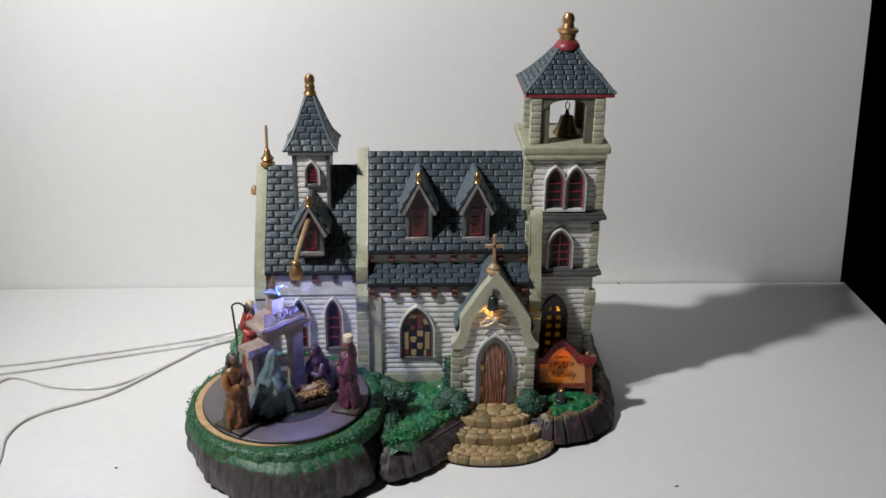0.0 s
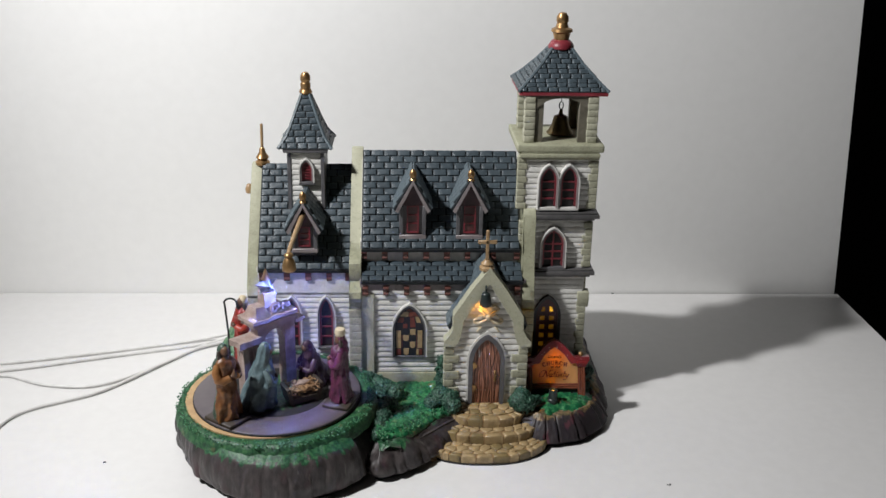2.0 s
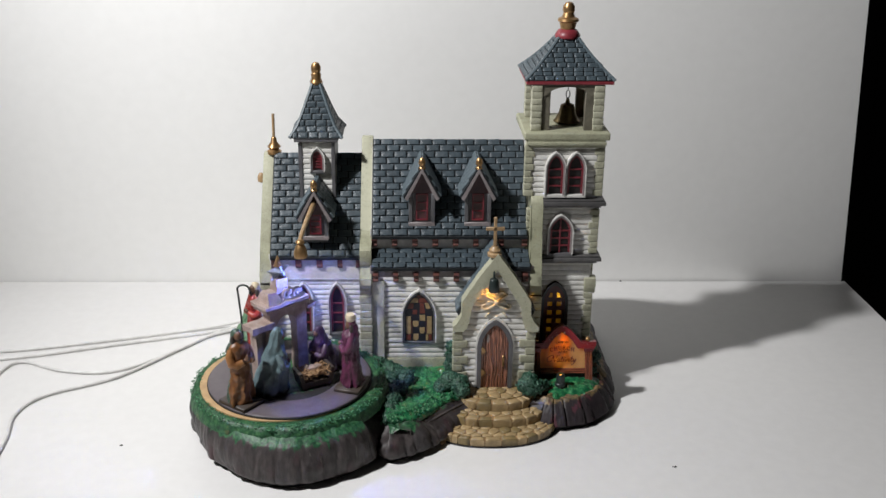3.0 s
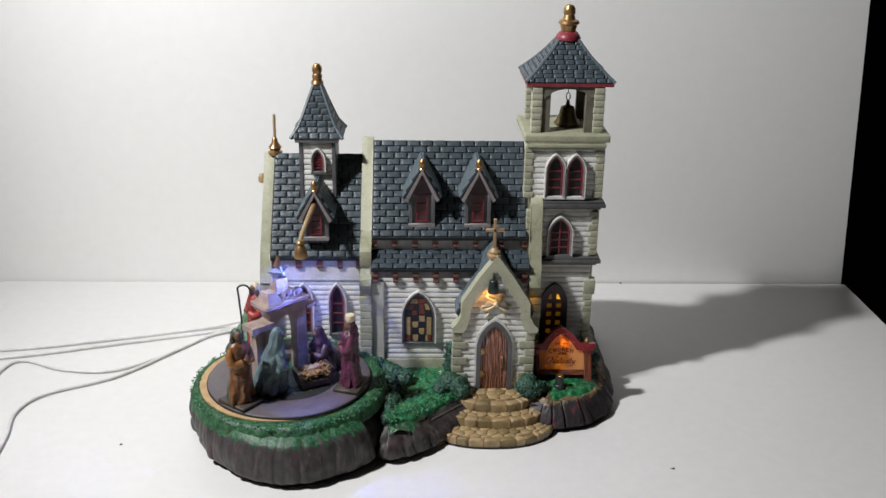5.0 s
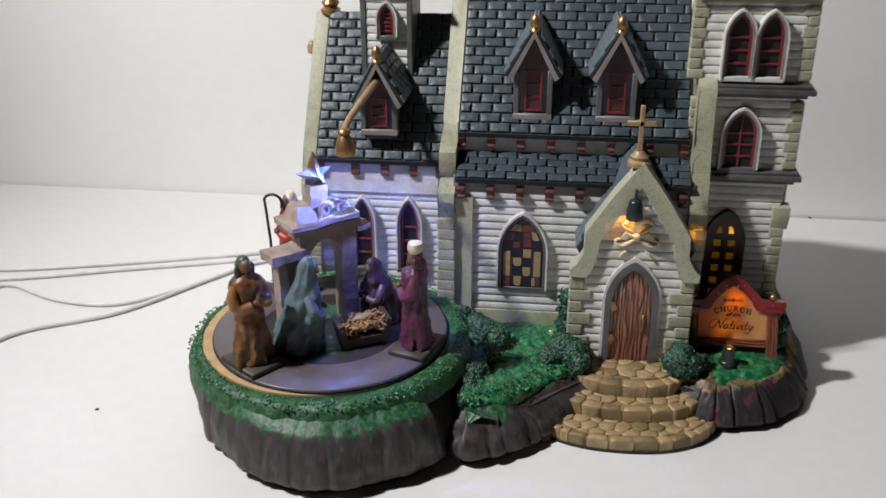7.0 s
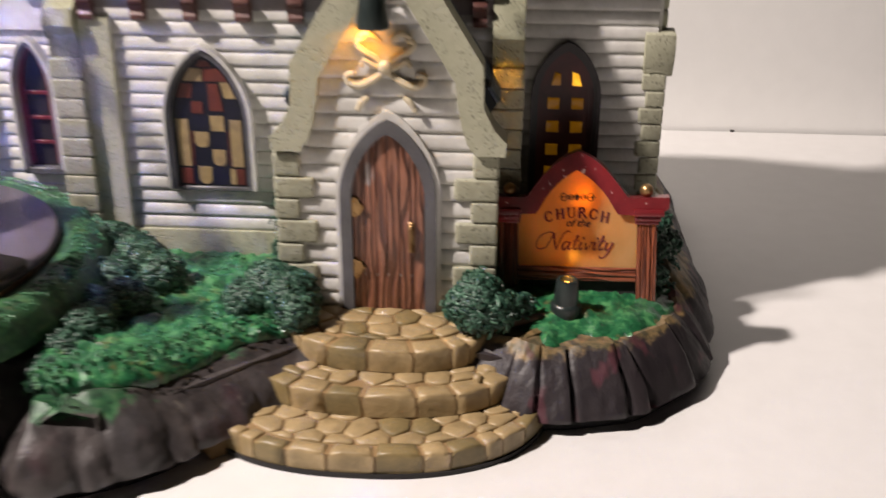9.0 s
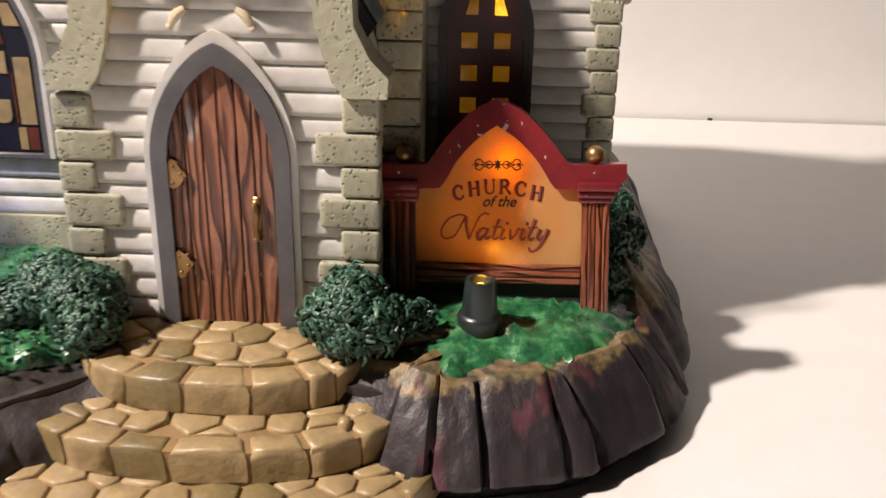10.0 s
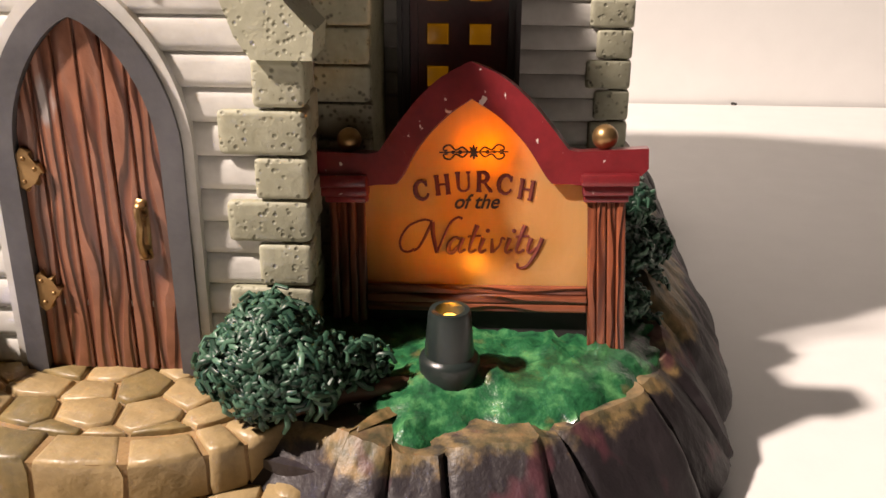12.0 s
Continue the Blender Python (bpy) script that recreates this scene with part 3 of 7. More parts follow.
def chiselled(s, u):
    """How far the broken rock face stands out: the foremost of many shallow overlapping bosses."""
    best = -0.16
    for at, mid_u, half, tall, high, lean in FACETS.get(int(s), ()):
        d = ((s - at - lean * (u - mid_u)) / half) ** 2 + ((u - mid_u) / tall) ** 2
        best = max(best, high + 0.13 - 0.22 * d)
    at = s + 0.2 * fuzz(s * 0.4, u * 2.2, 6.0)
    k = bisect_columns(at)
    w = 2 * (at - COLUMNS[k][0]) / (COLUMNS[k][1] - COLUMNS[k][0]) - 1
    reach = 0.75 + 0.5 * fuzz(k * 5.1, 2.0)
    rib = max(0.0, 1 - abs(w) ** 3) ** 0.5 * (0.13 + 0.16 * fuzz(k * 3.7, u * 1.2)) * min(1.0, max(0.0, 4.0 * (reach - u)))
    return 0.75 * best + rib - 0.04


model_base = thing("model_base", -5, 3, 0, "grey-brown rocky base of the church model with painted grass", "base")
bm = bmesh.new()
rings = []
n = len(foot_line)
for level in range(19):
    u = level / 18
    ring = []
    for k, p in enumerate(foot_line):
        before, after = foot_line[k - 1], foot_line[(k + 1) % n]
        out = Vector((after.y - before.y, before.x - after.x, 0)).normalized()
        s = k * girth / n
        top = base_height(p.x - out.x * 0.9, p.y - out.y * 0.9) + 0.22 * fuzz(s * 0.9, 7.7) + (0.2 + 0.5 * COLUMNS[bisect_columns(s)][2] if p.x > 2.0 else 0.0)
        fine = fuzz(s * 2.2, u * 1.5, 9.0) * 0.05 + fuzz(s * 6.0, u * 5, 2.0) * 0.03
        gate = min(1.0, max(0.0, p.x - 1.5)) * min(1.0, max(0.15, 2.2 - p.y))
        col_no = bisect_columns(s + 0.25 * fuzz(s * 0.5, u * 1.6, 5.0) * u)
        a0, a1, off, tilt = COLUMNS[col_no]
        w = (s + 0.25 * fuzz(s * 0.5, u * 1.6, 5.0) * u - a0) / (a1 - a0)
        fin = off + tilt * (w - 0.5) - 0.2 * max(0.0, (abs(2 * w - 1) - 0.8) / 0.2) ** 1.3
        push = (chiselled(s, u) * (1 - gate) + fin * gate * (0.6 + 0.5 * u)) * (1.0 - 0.55 * u * u) + 0.3 * (1 - 0.85 * gate) * math.sin(math.pi * min(1, 0.15 + u * 0.85)) - 0.1 * (1 - gate)
        flank = min(1.0, max(0.0, (p.x - 8.4) / 0.7)) * min(1.0, max(0.0, (p.y - 0.8) / 1.5))
        front = min(1.0, max(0.0, (8.2 - math.hypot(p.x - DRUM[0], p.y - DRUM[1])) / 0.5)) * min(1.0, max(0.0, (-4.0 - p.y) / 3.0))
        lean = -(0.85 + 0.05 * gate + 0.35 * flank + 0.3 * front) * u - 0.22 * u ** 4
        if level == 0:
            push *= 0.5
        spoke = Vector((DRUM[0] - p.x, DRUM[1] - p.y, 0))
        drum = min(1.0, max(0.0, (10.2 - spoke.length) / 0.6)) * min(1.0, max(0.0, (-8.0 - p.x) / 0.5)) * min(1.0, max(0.0, (5.5 - p.y) / 2.0))
        v = (0.4 * (u / 0.75) ** 1.3, u / 0.75 * 0.82) if u < 0.75 else (0.4 + 0.6 * (u - 0.75) / 0.25, 0.82 + 0.18 * (u - 0.75) / 0.25)
        slip = out * (lean * (1 - drum)) + spoke.normalized() * ((spoke.length - 6.62) * v[0] * drum)
        top += (3.4 + 0.1 * fuzz(s * 1.3, 2.2) - top) * drum
        rise = u + (v[1] - u) * drum
        ring.append(bm.verts.new((p.x + out.x * (push + fine) + slip.x, p.y + out.y * (push + fine) + slip.y, 0.4 + (top - 0.4) * rise)))
    rings.append(ring)
for a, b in zip(rings, rings[1:]):
    for k in range(n):
        bm.faces.new((a[k], a[(k + 1) % n], b[(k + 1) % n], b[k]))
lawn_line = [(v.co.x, v.co.y, v.co.z) for v in rings[-1]]
bm.faces.new(rings[0][::-1])
shelf, sunk = [], []
for k, v in enumerate(rings[-1]):
    way = foot_line[(k + 1) % n] - foot_line[k - 1]
    x, y = v.co.x - 0.75 * way.y / way.length, v.co.y + 0.75 * way.x / way.length
    shelf.append(bm.verts.new((x, y, v.co.z - (0.06 if x > 3.0 else 0.25))))
    sunk.append(bm.verts.new((x, y, 1.55)))
for a, b in ((rings[-1], shelf), (shelf, sunk)):
    for k in range(n):
        bm.faces.new((a[k], a[(k + 1) % n], b[(k + 1) % n], b[k]))
prism(bm, [(-19.5, 0), (-19, -4), (-15, -7.5), (-10, -7.5), (-8.8, -5), (-7.1, -5.7), (-5.2, -4.9), (-3.1, -2.7), (-1.9, -1.6), (2.3, -1.6), (3.5, -2.0), (5.5, -1.8), (6.9, -1), (7.8, 1), (8.2, 8), (7.9, 13), (0, 15), (-9, 15), (-16, 14.6), (-18.5, 12), (-18.7, 6)], "z", 0.45, 1.6)
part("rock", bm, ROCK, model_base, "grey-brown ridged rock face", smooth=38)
# recessed foot plate, coloured near-black to carry the contact shade under the rock
bm = bmesh.new()
plate_line = []
for k in range(0, n, 3):
    way = foot_line[(k + 1) % n] - foot_line[k - 1]
    plate_line.append((foot_line[k].x - 0.3 * way.y / way.length, foot_line[k].y + 0.3 * way.x / way.length))
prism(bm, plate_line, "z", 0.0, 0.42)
part("foot_plate", bm, HOLLOW, model_base, "set-back foot plate, black for the shade under the rock", smooth=0)

# painted lawn: one lumpy sheet, left open round the turntable and the steps
poly = []
for k in range(0, n, 6):
    (xa, ya, _), (xb, yb, _) = lawn_line[k - 5], lawn_line[(k + 5) % n]
    side_way = Vector((yb - ya, xa - xb)).normalized()
    reach = (-0.1 if lawn_line[k][0] > 3.0 else 0.04) + 0.2 * fuzz(k * 0.045, 8.8) - (max(-0.22, min(0.3, -0.06 + 0.9 * fuzz(k * 0.07, 3.3))) if lawn_line[k][0] > 3.0 else 0.0)
    poly.append((lawn_line[k][0] + side_way.x * reach, lawn_line[k][1] + side_way.y * reach))


def lawn_height(x, y, edge):
    lump = 0.13 * fuzz(x * 1.6, y * 1.6, 4) + 0.15 * fuzz(x * 4.1, y * 4.1, 8) + 0.10 * fuzz(x * 9, y * 9, 1)
    if x > 3.0:
        lump = 0.16 * fuzz(x * 1.3, y * 1.3, 4) + 0.2 * abs(fuzz(x * 2.6, y * 2.6, 8)) + 0.11 * fuzz(x * 7.5, y * 7.5, 1) - 0.02
    rise = min(1.0, edge * 0.9)
    return max(GROUND, base_height(x, y) + 0.3) - (0.42 if x > 3.0 else 0.32) + lump * (0.35 + 0.65 * rise) + 0.62 * rise * (2 - rise)


bm = bmesh.new()
cell, grid = 0.13, {}
line2 = np.array(poly)
for i in range(int(-9.2 / cell), int(9.9 / cell)):
    for j in range(int(-7.0 / cell), int(15.8 / cell)):
        x, y = i * cell, j * cell
        if not inside(x, y, poly) or math.hypot(x - DRUM[0], y - DRUM[1]) < 6.6:
            continue
        if y < -3.5 and (x < -7.55 or math.hypot(x + 7.6, y + 6.2) < 0.9):
            continue
        if (x - 0.3) ** 2 / 2.75 ** 2 + (y - 0.2) ** 2 / 2.75 ** 2 < 1 and y < 0.4:
            continue
        edge = float(np.min(np.hypot(line2[:, 0] - x, line2[:, 1] - y)))
        grid[i, j] = bm.verts.new((x, y, lawn_height(x, y, edge)))
for (i, j), v in grid.items():
    q = [grid.get(k) for k in ((i, j), (i + 1, j), (i + 1, j + 1), (i, j + 1))]
    if all(q):
        bm.faces.new(q)
bmesh.ops.delete(bm, geom=[v for v in bm.verts if not v.link_faces], context="VERTS")
rim = [e for e in bm.edges if len(e.link_faces) == 1]
near = {}
for e in rim:
    for v in e.verts:
        near.setdefault(v, []).append(e.other_vert(v))
for _ in range(8):
    moved = {v: (v.co + sum((o.co for o in others), Vector())) / (1 + len(others)) for v, others in near.items()}
    for v, co in moved.items():
        v.co.x, v.co.y = co.x, co.y
ext = bmesh.ops.extrude_edge_only(bm, edges=rim)
for v in ext["geom"]:
    if isinstance(v, bmesh.types.BMVert):
        v.co.z -= 0.3
part("lawn", bm, GRASS, model_base, "glossy lumpy green painted grass with bare tan patches", smooth=60)

# short painted grass tufts over the lawn and the drum's rim
tuft_rng = random.Random(21)
bm = bmesh.new()
for k in range(4000):
    if k < 3000:
        x, y = tuft_rng.uniform(-7.4, 2.8), tuft_rng.uniform(-6.2, 2.4)
        if not inside(x, y, poly) or math.hypot(x - DRUM[0], y - DRUM[1]) < 7.0 or ((x - 0.3) ** 2 + (y - 0.2) ** 2 < 3.0 ** 2 and y < 0.6) or (abs(x - 0.2) < 3.3 and y > -0.3):
            continue
        if fuzz(x * 0.9, y * 0.9, 33) < -0.25:
            continue
        z, lean, long = lawn_height(x, y, 0.8) - 0.04, 0.6, tuft_rng.uniform(0.1, 0.2)
        out = Vector((tuft_rng.uniform(-1, 1), tuft_rng.uniform(-1, 1), 0))
    else:
        a, rr = tuft_rng.uniform(0, math.tau), tuft_rng.uniform(6.0, 6.75)
        x, y = DRUM[0] + rr * math.cos(a), DRUM[1] + rr * math.sin(a)
        z, lean, long = DECK - 0.12 - max(0, rr - 6.35) ** 2 * 0.75 - 0.1, 0.9, tuft_rng.uniform(0.04, 0.1)
        out = Vector((math.cos(a), math.sin(a), -0.25)) + Vector((tuft_rng.uniform(-0.6, 0.6), tuft_rng.uniform(-0.6, 0.6), 0))
    p = Vector((x, y, z))
    tube(bm, [p, p + Vector((0, 0, long * 0.5)) + out * long * lean * 0.35, p + Vector((0, 0, long * 0.6)) + out * long * lean], [0.05, 0.045, 0.012], 4)
tagged(part("grass_tuft", bm, GRASSBLADE, model_base, "short green grass tufts"), kind="stuff")

# the raised drum: grass rim, tan seat and inner plinth
bm = bmesh.new()
rings, segs = [], 160
for r, z, rough in ((6.84, 2.9, 0.1), (6.82, 3.05, 0.16), (6.76, 3.25, 0.16), (6.68, 3.5, 0.16), (6.52, 3.74, 0.14), (6.3, 3.85, 0.12), (6.1, 3.82, 0.08), (5.92, 3.6, 0.0)):
    ring = []
    for k in range(segs):
        a = k * math.tau / segs
        w = rough * (fuzz(math.cos(a) * 9, math.sin(a) * 9, r) + 0.6 * fuzz(math.cos(a) * 24, math.sin(a) * 24, r * 3))
        seat = 0.42 * max(0.0, -math.cos(a)) - 0.33 if r < 6.2 else 0.0
        ring.append(bm.verts.new((DRUM[0] + (r + w + seat) * math.cos(a), DRUM[1] + (r + w + seat) * math.sin(a), z - 0.06 + w * 0.6)))
    rings.append(ring)
for a, b in zip(rings, rings[1:]):
    for k in range(segs):
        bm.faces.new((a[k], a[(k + 1) % segs], b[(k + 1) % segs], b[k]))
part("grass_rim", bm, GRASSRIM, model_base, "rough green grass edge round the turntable", smooth=60)
bm = bmesh.new()
lathe(bm, [(5.8, 3.1), (5.8, 3.78), (5.7, 3.82), (5.25, 3.8), (5.2, 3.5), (5.2, 3.1)], DRUM[0] - 0.36, DRUM[1] + 0.1, 96)
part("turntable_seat", bm, TANRIM, model_base, "bare tan seat of the turntable")
# near-black disc puts the shade of the turntable's gap into the colour
bm = bmesh.new()
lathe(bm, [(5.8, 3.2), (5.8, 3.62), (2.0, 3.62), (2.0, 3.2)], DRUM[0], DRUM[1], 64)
part("well_shade", bm, HOLLOW, model_base, "well floor coloured near-black for the shade in the gap")
bm = bmesh.new()
ring0 = []
for r, z in ((3.14, 3.4), (3.12, 3.82), (3.0, 3.9), (2.4, 3.96), (1.2, 4.0), (0.05, 4.0)):
    ring0.append([bm.verts.new((DRUM[0] + r * math.cos(k * math.tau / 72), DRUM[1] + r * math.sin(k * math.tau / 72), z + (0.07 * fuzz(r * 3 * math.cos(k * math.tau / 72), r * 3 * math.sin(k * math.tau / 72)) if r < 3.3 else 0))) for k in range(72)])
for a, b in zip(ring0, ring0[1:]):
    for k in range(72):
        bm.faces.new((a[k], a[(k + 1) % 72], b[(k + 1) % 72], b[k]))
bm.faces.new(ring0[-1])
part("inner_lawn", bm, GRASSRIM, model_base, "round green plinth inside the turntable", smooth=60)

turntable = thing("turntable", DRUM[0], DRUM[1], DECK - 0.25, "flat mauve-grey ring turntable carrying the figurines", "turntable")
bm = bmesh.new()
prof = [(3.44, 3.8), (3.44, 3.97), (3.48, DECK), (5.54, DECK), (5.58, 3.97), (5.58, 3.83), (5.5, 3.8)]
segs, rings = 120, []
for r, z in prof:
    rings.append([bm.verts.new((DRUM[0] + r * math.cos(k * math.tau / segs), DRUM[1] + r * math.sin(k * math.tau / segs), z)) for k in range(segs)])
for a, b in zip(rings, rings[1:] + rings[:1]):
    for k in range(segs):
        bm.faces.new((a[k], a[(k + 1) % segs], b[(k + 1) % segs], b[k]))
part("ring_plate", bm, PLATE, turntable)
bm = bmesh.new()
lathe(bm, [(5.59, 3.8), (5.64, 3.82), (5.64, 3.92), (5.59, 3.95)], DRUM[0], DRUM[1], 120)
part("edge_band", bm, HOLLOW, turntable, "black edge band of the ring")

# ---- stone steps ----
stone_steps = thing("stone_steps", 0.3, -2.5, 0, "three curved tan flagstone steps up to the church door", "steps")
TIERS = [((0.26, -0.3), 2.9, 2.12, 1.30, 1.96), ((0.16, -0.75), 3.88, 2.75, 0.65, 1.30), ((-0.12, -1.45), 4.66, 3.62, 0.1, 0.66)]


def arc_at(mid, rx, ry, a):
    c, s = math.cos(a), math.sin(a)
    return mid[0] + rx * math.copysign(abs(c) ** 0.85, c), mid[1] + ry * math.copysign(abs(s) ** 0.85, s)


rng = random.Random(5)
for mid, rx, ry, low, top in TIERS:
    bm = bmesh.new()
    ring = [arc_at(mid, rx - 0.04, ry - 0.04, math.pi * (0.97 + 1.06 * k / 60)) for k in range(61)]
    prism(bm, ring + [(ring[-1][0], 1.2), (ring[0][0], 1.2)], "z", max(0.11, low - 0.3), top - 0.075)
    part("mortar_bed", bm, FLAGBED, stone_steps, "brown joints between the step stones", smooth=30)


# thin foot slightly proud of the steps, black as their painted-in contact shadow
bm = bmesh.new()
(mid, rx, ry, low, top) = TIERS[-1]
ring = [arc_at(mid, rx + 0.05, ry + 0.06, math.pi * (0.97 + 1.06 * k / 60)) for k in range(61)]
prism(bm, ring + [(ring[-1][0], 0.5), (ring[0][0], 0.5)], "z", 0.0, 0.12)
part("foot_plate", bm, HOLLOW, stone_steps, "black foot edge painting in the shadow line below the steps", smooth=0)


def stone_from(bm, loop, low, top, soft, tilt=0.0):
    """A worn stone over a plan outline: upright sides and a rounded upper edge."""
    c = Vector((sum(p[0] for p in loop) / len(loop), sum(p[1] for p in loop) / len(loop)))
    rows = []
    for grow, z in ((0.99, low), (1.0, low + soft * 0.6), (1.0, top - soft), (1 - soft * 0.16, top - soft * 0.5), (1 - soft * 0.5, top - soft * 0.15), (1 - soft * 1.1, top)):
        rows.append([bm.verts.new((c.x + (p[0] - c.x) * grow, c.y + (p[1] - c.y) * grow, z + tilt * (p[0] - c.x))) for p in loop])
    m = len(loop)
    for row in rows[1:]:
        for v in row:
            v.co += Vector((fuzz(v.co.x * 2.1, v.co.y * 2.1, v.co.z * 2.1), fuzz(v.co.y * 2.1, v.co.z * 2.1 + 7, v.co.x * 2.1), 0.6 * fuzz(v.co.x * 1.7, v.co.y * 1.7, 3))) * 0.05
    for a, b in zip(rows, rows[1:]):
        for k in range(m):
            bm.faces.new((a[k], a[(k + 1) % m], b[(k + 1) % m], b[k]))
    mid_top = bm.verts.new((c.x, c.y, top + 0.02 + 0.03 * fuzz(c.x, c.y)))
    for k in range(m):
        bm.faces.new((rows[-1][k], rows[-1][(k + 1) % m], mid_top))


for tier, (mid, rx, ry, low, top) in enumerate(TIERS):
    count = (9, 12, 17)[tier]
    cuts = [math.pi + math.pi * (k + (rng.uniform(-0.22, 0.22) if 0 < k < count else 0)) / count for k in range(count + 1)]
    deep = (0.62, 0.5, 0.42)[tier]
    for a0, a1 in zip(cuts, cuts[1:]):
        gap = 0.02 / rx * 1.6
        d = deep * rng.uniform(0.85, 1.2)
        outer = [arc_at(mid, rx, ry, a0 + gap + (a1 - a0 - 2 * gap) * u) for u in (0, 0.33, 0.67, 1)]
        inner = [arc_at(mid, rx - d, ry - d, a0 + gap + (a1 - a0 - 2 * gap) * u) for u in (1, 0.5, 0)]
        bm = bmesh.new()
        stone_from(bm, outer + inner, low + 0.015, top + rng.uniform(-0.02, 0.02), 0.21, rng.uniform(-0.03, 0.03))
        part("step_stone", bm, OLIVEFLAG if rng.random() < 0.3 else FLAG, stone_steps, smooth=80)
    # flags lying behind the front stones: cells round scattered middles
    edge_in = deep + 0.02
    field = [arc_at(mid, rx - edge_in, ry - edge_in, math.pi * (1 + k / 40)) for k in range(41)] + [(mid[0] + rx - edge_in, 0.1), (mid[0] - rx + edge_in, 0.1)]
    seeds, step = [], 0.78
    for gy in range(-1, 9):
        for gx in range(-8, 9):
            seeds.append((mid[0] + (gx + (0.5 if gy % 2 else 0)) * step + rng.uniform(-0.2, 0.2), -gy * step * 0.82 + rng.uniform(-0.16, 0.16)))
    for q, (sx, sy) in enumerate(seeds):
        loop = field
        for w, (ox, oy) in enumerate(seeds):
            if w == q or math.hypot(ox - sx, oy - sy) > 2.2:
                continue
            nx, ny = ox - sx, oy - sy
            limit = (ox * ox + oy * oy - sx * sx - sy * sy) / 2 - 0.022 * math.hypot(nx, ny)
            cut = []
            for (ax, ay), (bx, by) in zip(loop, loop[1:] + loop[:1]):
                da, db = ax * nx + ay * ny - limit, bx * nx + by * ny - limit
                if da <= 0:
                    cut.append((ax, ay))
                if da * db < 0:
                    u = da / (da - db)
                    cut.append((ax + (bx - ax) * u, ay + (by - ay) * u))
            loop = cut
            if len(loop) < 3:
                break
        if len(loop) < 3:
            continue
        area = abs(sum(a[0] * b[1] - b[0] * a[1] for a, b in zip(loop, loop[1:] + loop[:1]))) / 2
        mx, my = sum(p[0] for p in loop) / len(loop), sum(p[1] for p in loop) / len(loop)
        if area < 0.08:
            continue
        if tier:
            (ux, uy), urx, ury = TIERS[tier - 1][0], TIERS[tier - 1][1], TIERS[tier - 1][2]
            if ((mx - ux) / (urx - 0.25)) ** 2 + ((my - uy) / (ury - 0.25)) ** 2 < 1 or my > -0.6:
                continue
        bm = bmesh.new()
        stone_from(bm, loop, top - 0.3, top - 0.005 + rng.uniform(-0.015, 0.02), 0.11, rng.uniform(-0.02, 0.02))
        part("flagstone", bm, OLIVEFLAG if rng.random() < 0.16 else FLAG, stone_steps, smooth=80)

# a lumpy tan bank that runs from the landing down the west end of the steps, and a broken nub at the east end
bm = bmesh.new()
spine = curve_through([(-1.9, -0.6, 1.72), (-2.5, -1.6, 1.5), (-3.0, -2.6, 1.05), (-3.4, -3.4, 0.66), (-3.75, -4.05, 0.4), (-4.0, -4.5, 0.05)], 26, False)
rows = []
for k, p in enumerate(spine):
    a, b = spine[max(0, k - 1)], spine[min(len(spine) - 1, k + 1)]
    side = Vector((b.y - a.y, a.x - b.x, 0)).normalized()
    rows.append([bm.verts.new(p + side * (0.62 * q / 5) + Vector((0, 0, 0.12 - 0.65 * (q / 5) ** 2 + 0.14 * fuzz(p.x * 2.2 + q, p.y * 2.2) + 0.05 * fuzz(p.x * 6, p.y * 6, q)))) for q in range(-5, 6)])
for a, b in zip(rows, rows[1:]):
    for k in range(10):
        bm.faces.new((a[k], a[k + 1], b[k + 1], b[k]))
part("tan_bank", bm, FLAGBED, stone_steps, "lumpy tan bank beside the steps", smooth=80)
for x, y, low, top, r in ((2.98, -1.9, 0.8, 1.34, 0.3), (2.86, -1.62, 1.2, 1.56, 0.17), (2.7, -2.5, 0.9, 1.42, 0.16)):
    bm = bmesh.new()
    stone_from(bm, [(x + r * (1 + 0.25 * fuzz(3 * math.cos(a) + x, 3 * math.sin(a))) * math.cos(a), y + r * (1 + 0.25 * fuzz(3 * math.sin(a) + y, 3 * math.cos(a))) * math.sin(a)) for a in [k * math.tau / 12 for k in range(12)]], low, top, 0.4)
    part("end_stone", bm, FLAG, stone_steps, "broken tan nub at the end of the steps", smooth=80)

# ---- the church ----
church = thing("church", -4, 6, 2, "white clapboard model church with slate roofs and sage stone trim", "church")
NAVE = (-8.75, 3.0)


def clapboards(parent, spans, y, pitch, proud=0.14, name="clapboard"):
    """Siding: spans lists (x0, x1, z) for each board, all on one shared wedge."""
    bm = bmesh.new()
    prism(bm, [(0, 0), (-proud * 0.62, 0.0), (-proud * 0.93, pitch * 0.07), (-proud * 1.04, pitch * 0.25), (-proud * 0.92, pitch * 0.7), (-proud * 0.66, pitch * 0.93), (-proud * 0.4, pitch * 0.99), (0.05, pitch * 0.99), (0.05, 0)], "x", -0.5, 0.5)
    me = shared(name, bm, WHITE, 50)
    for x0, x1, z in spans:
        piece(name, me, parent, ((x0 + x1) / 2, y + rng.uniform(-0.01, 0.01), z), None, (x1 - x0, 1, 1))


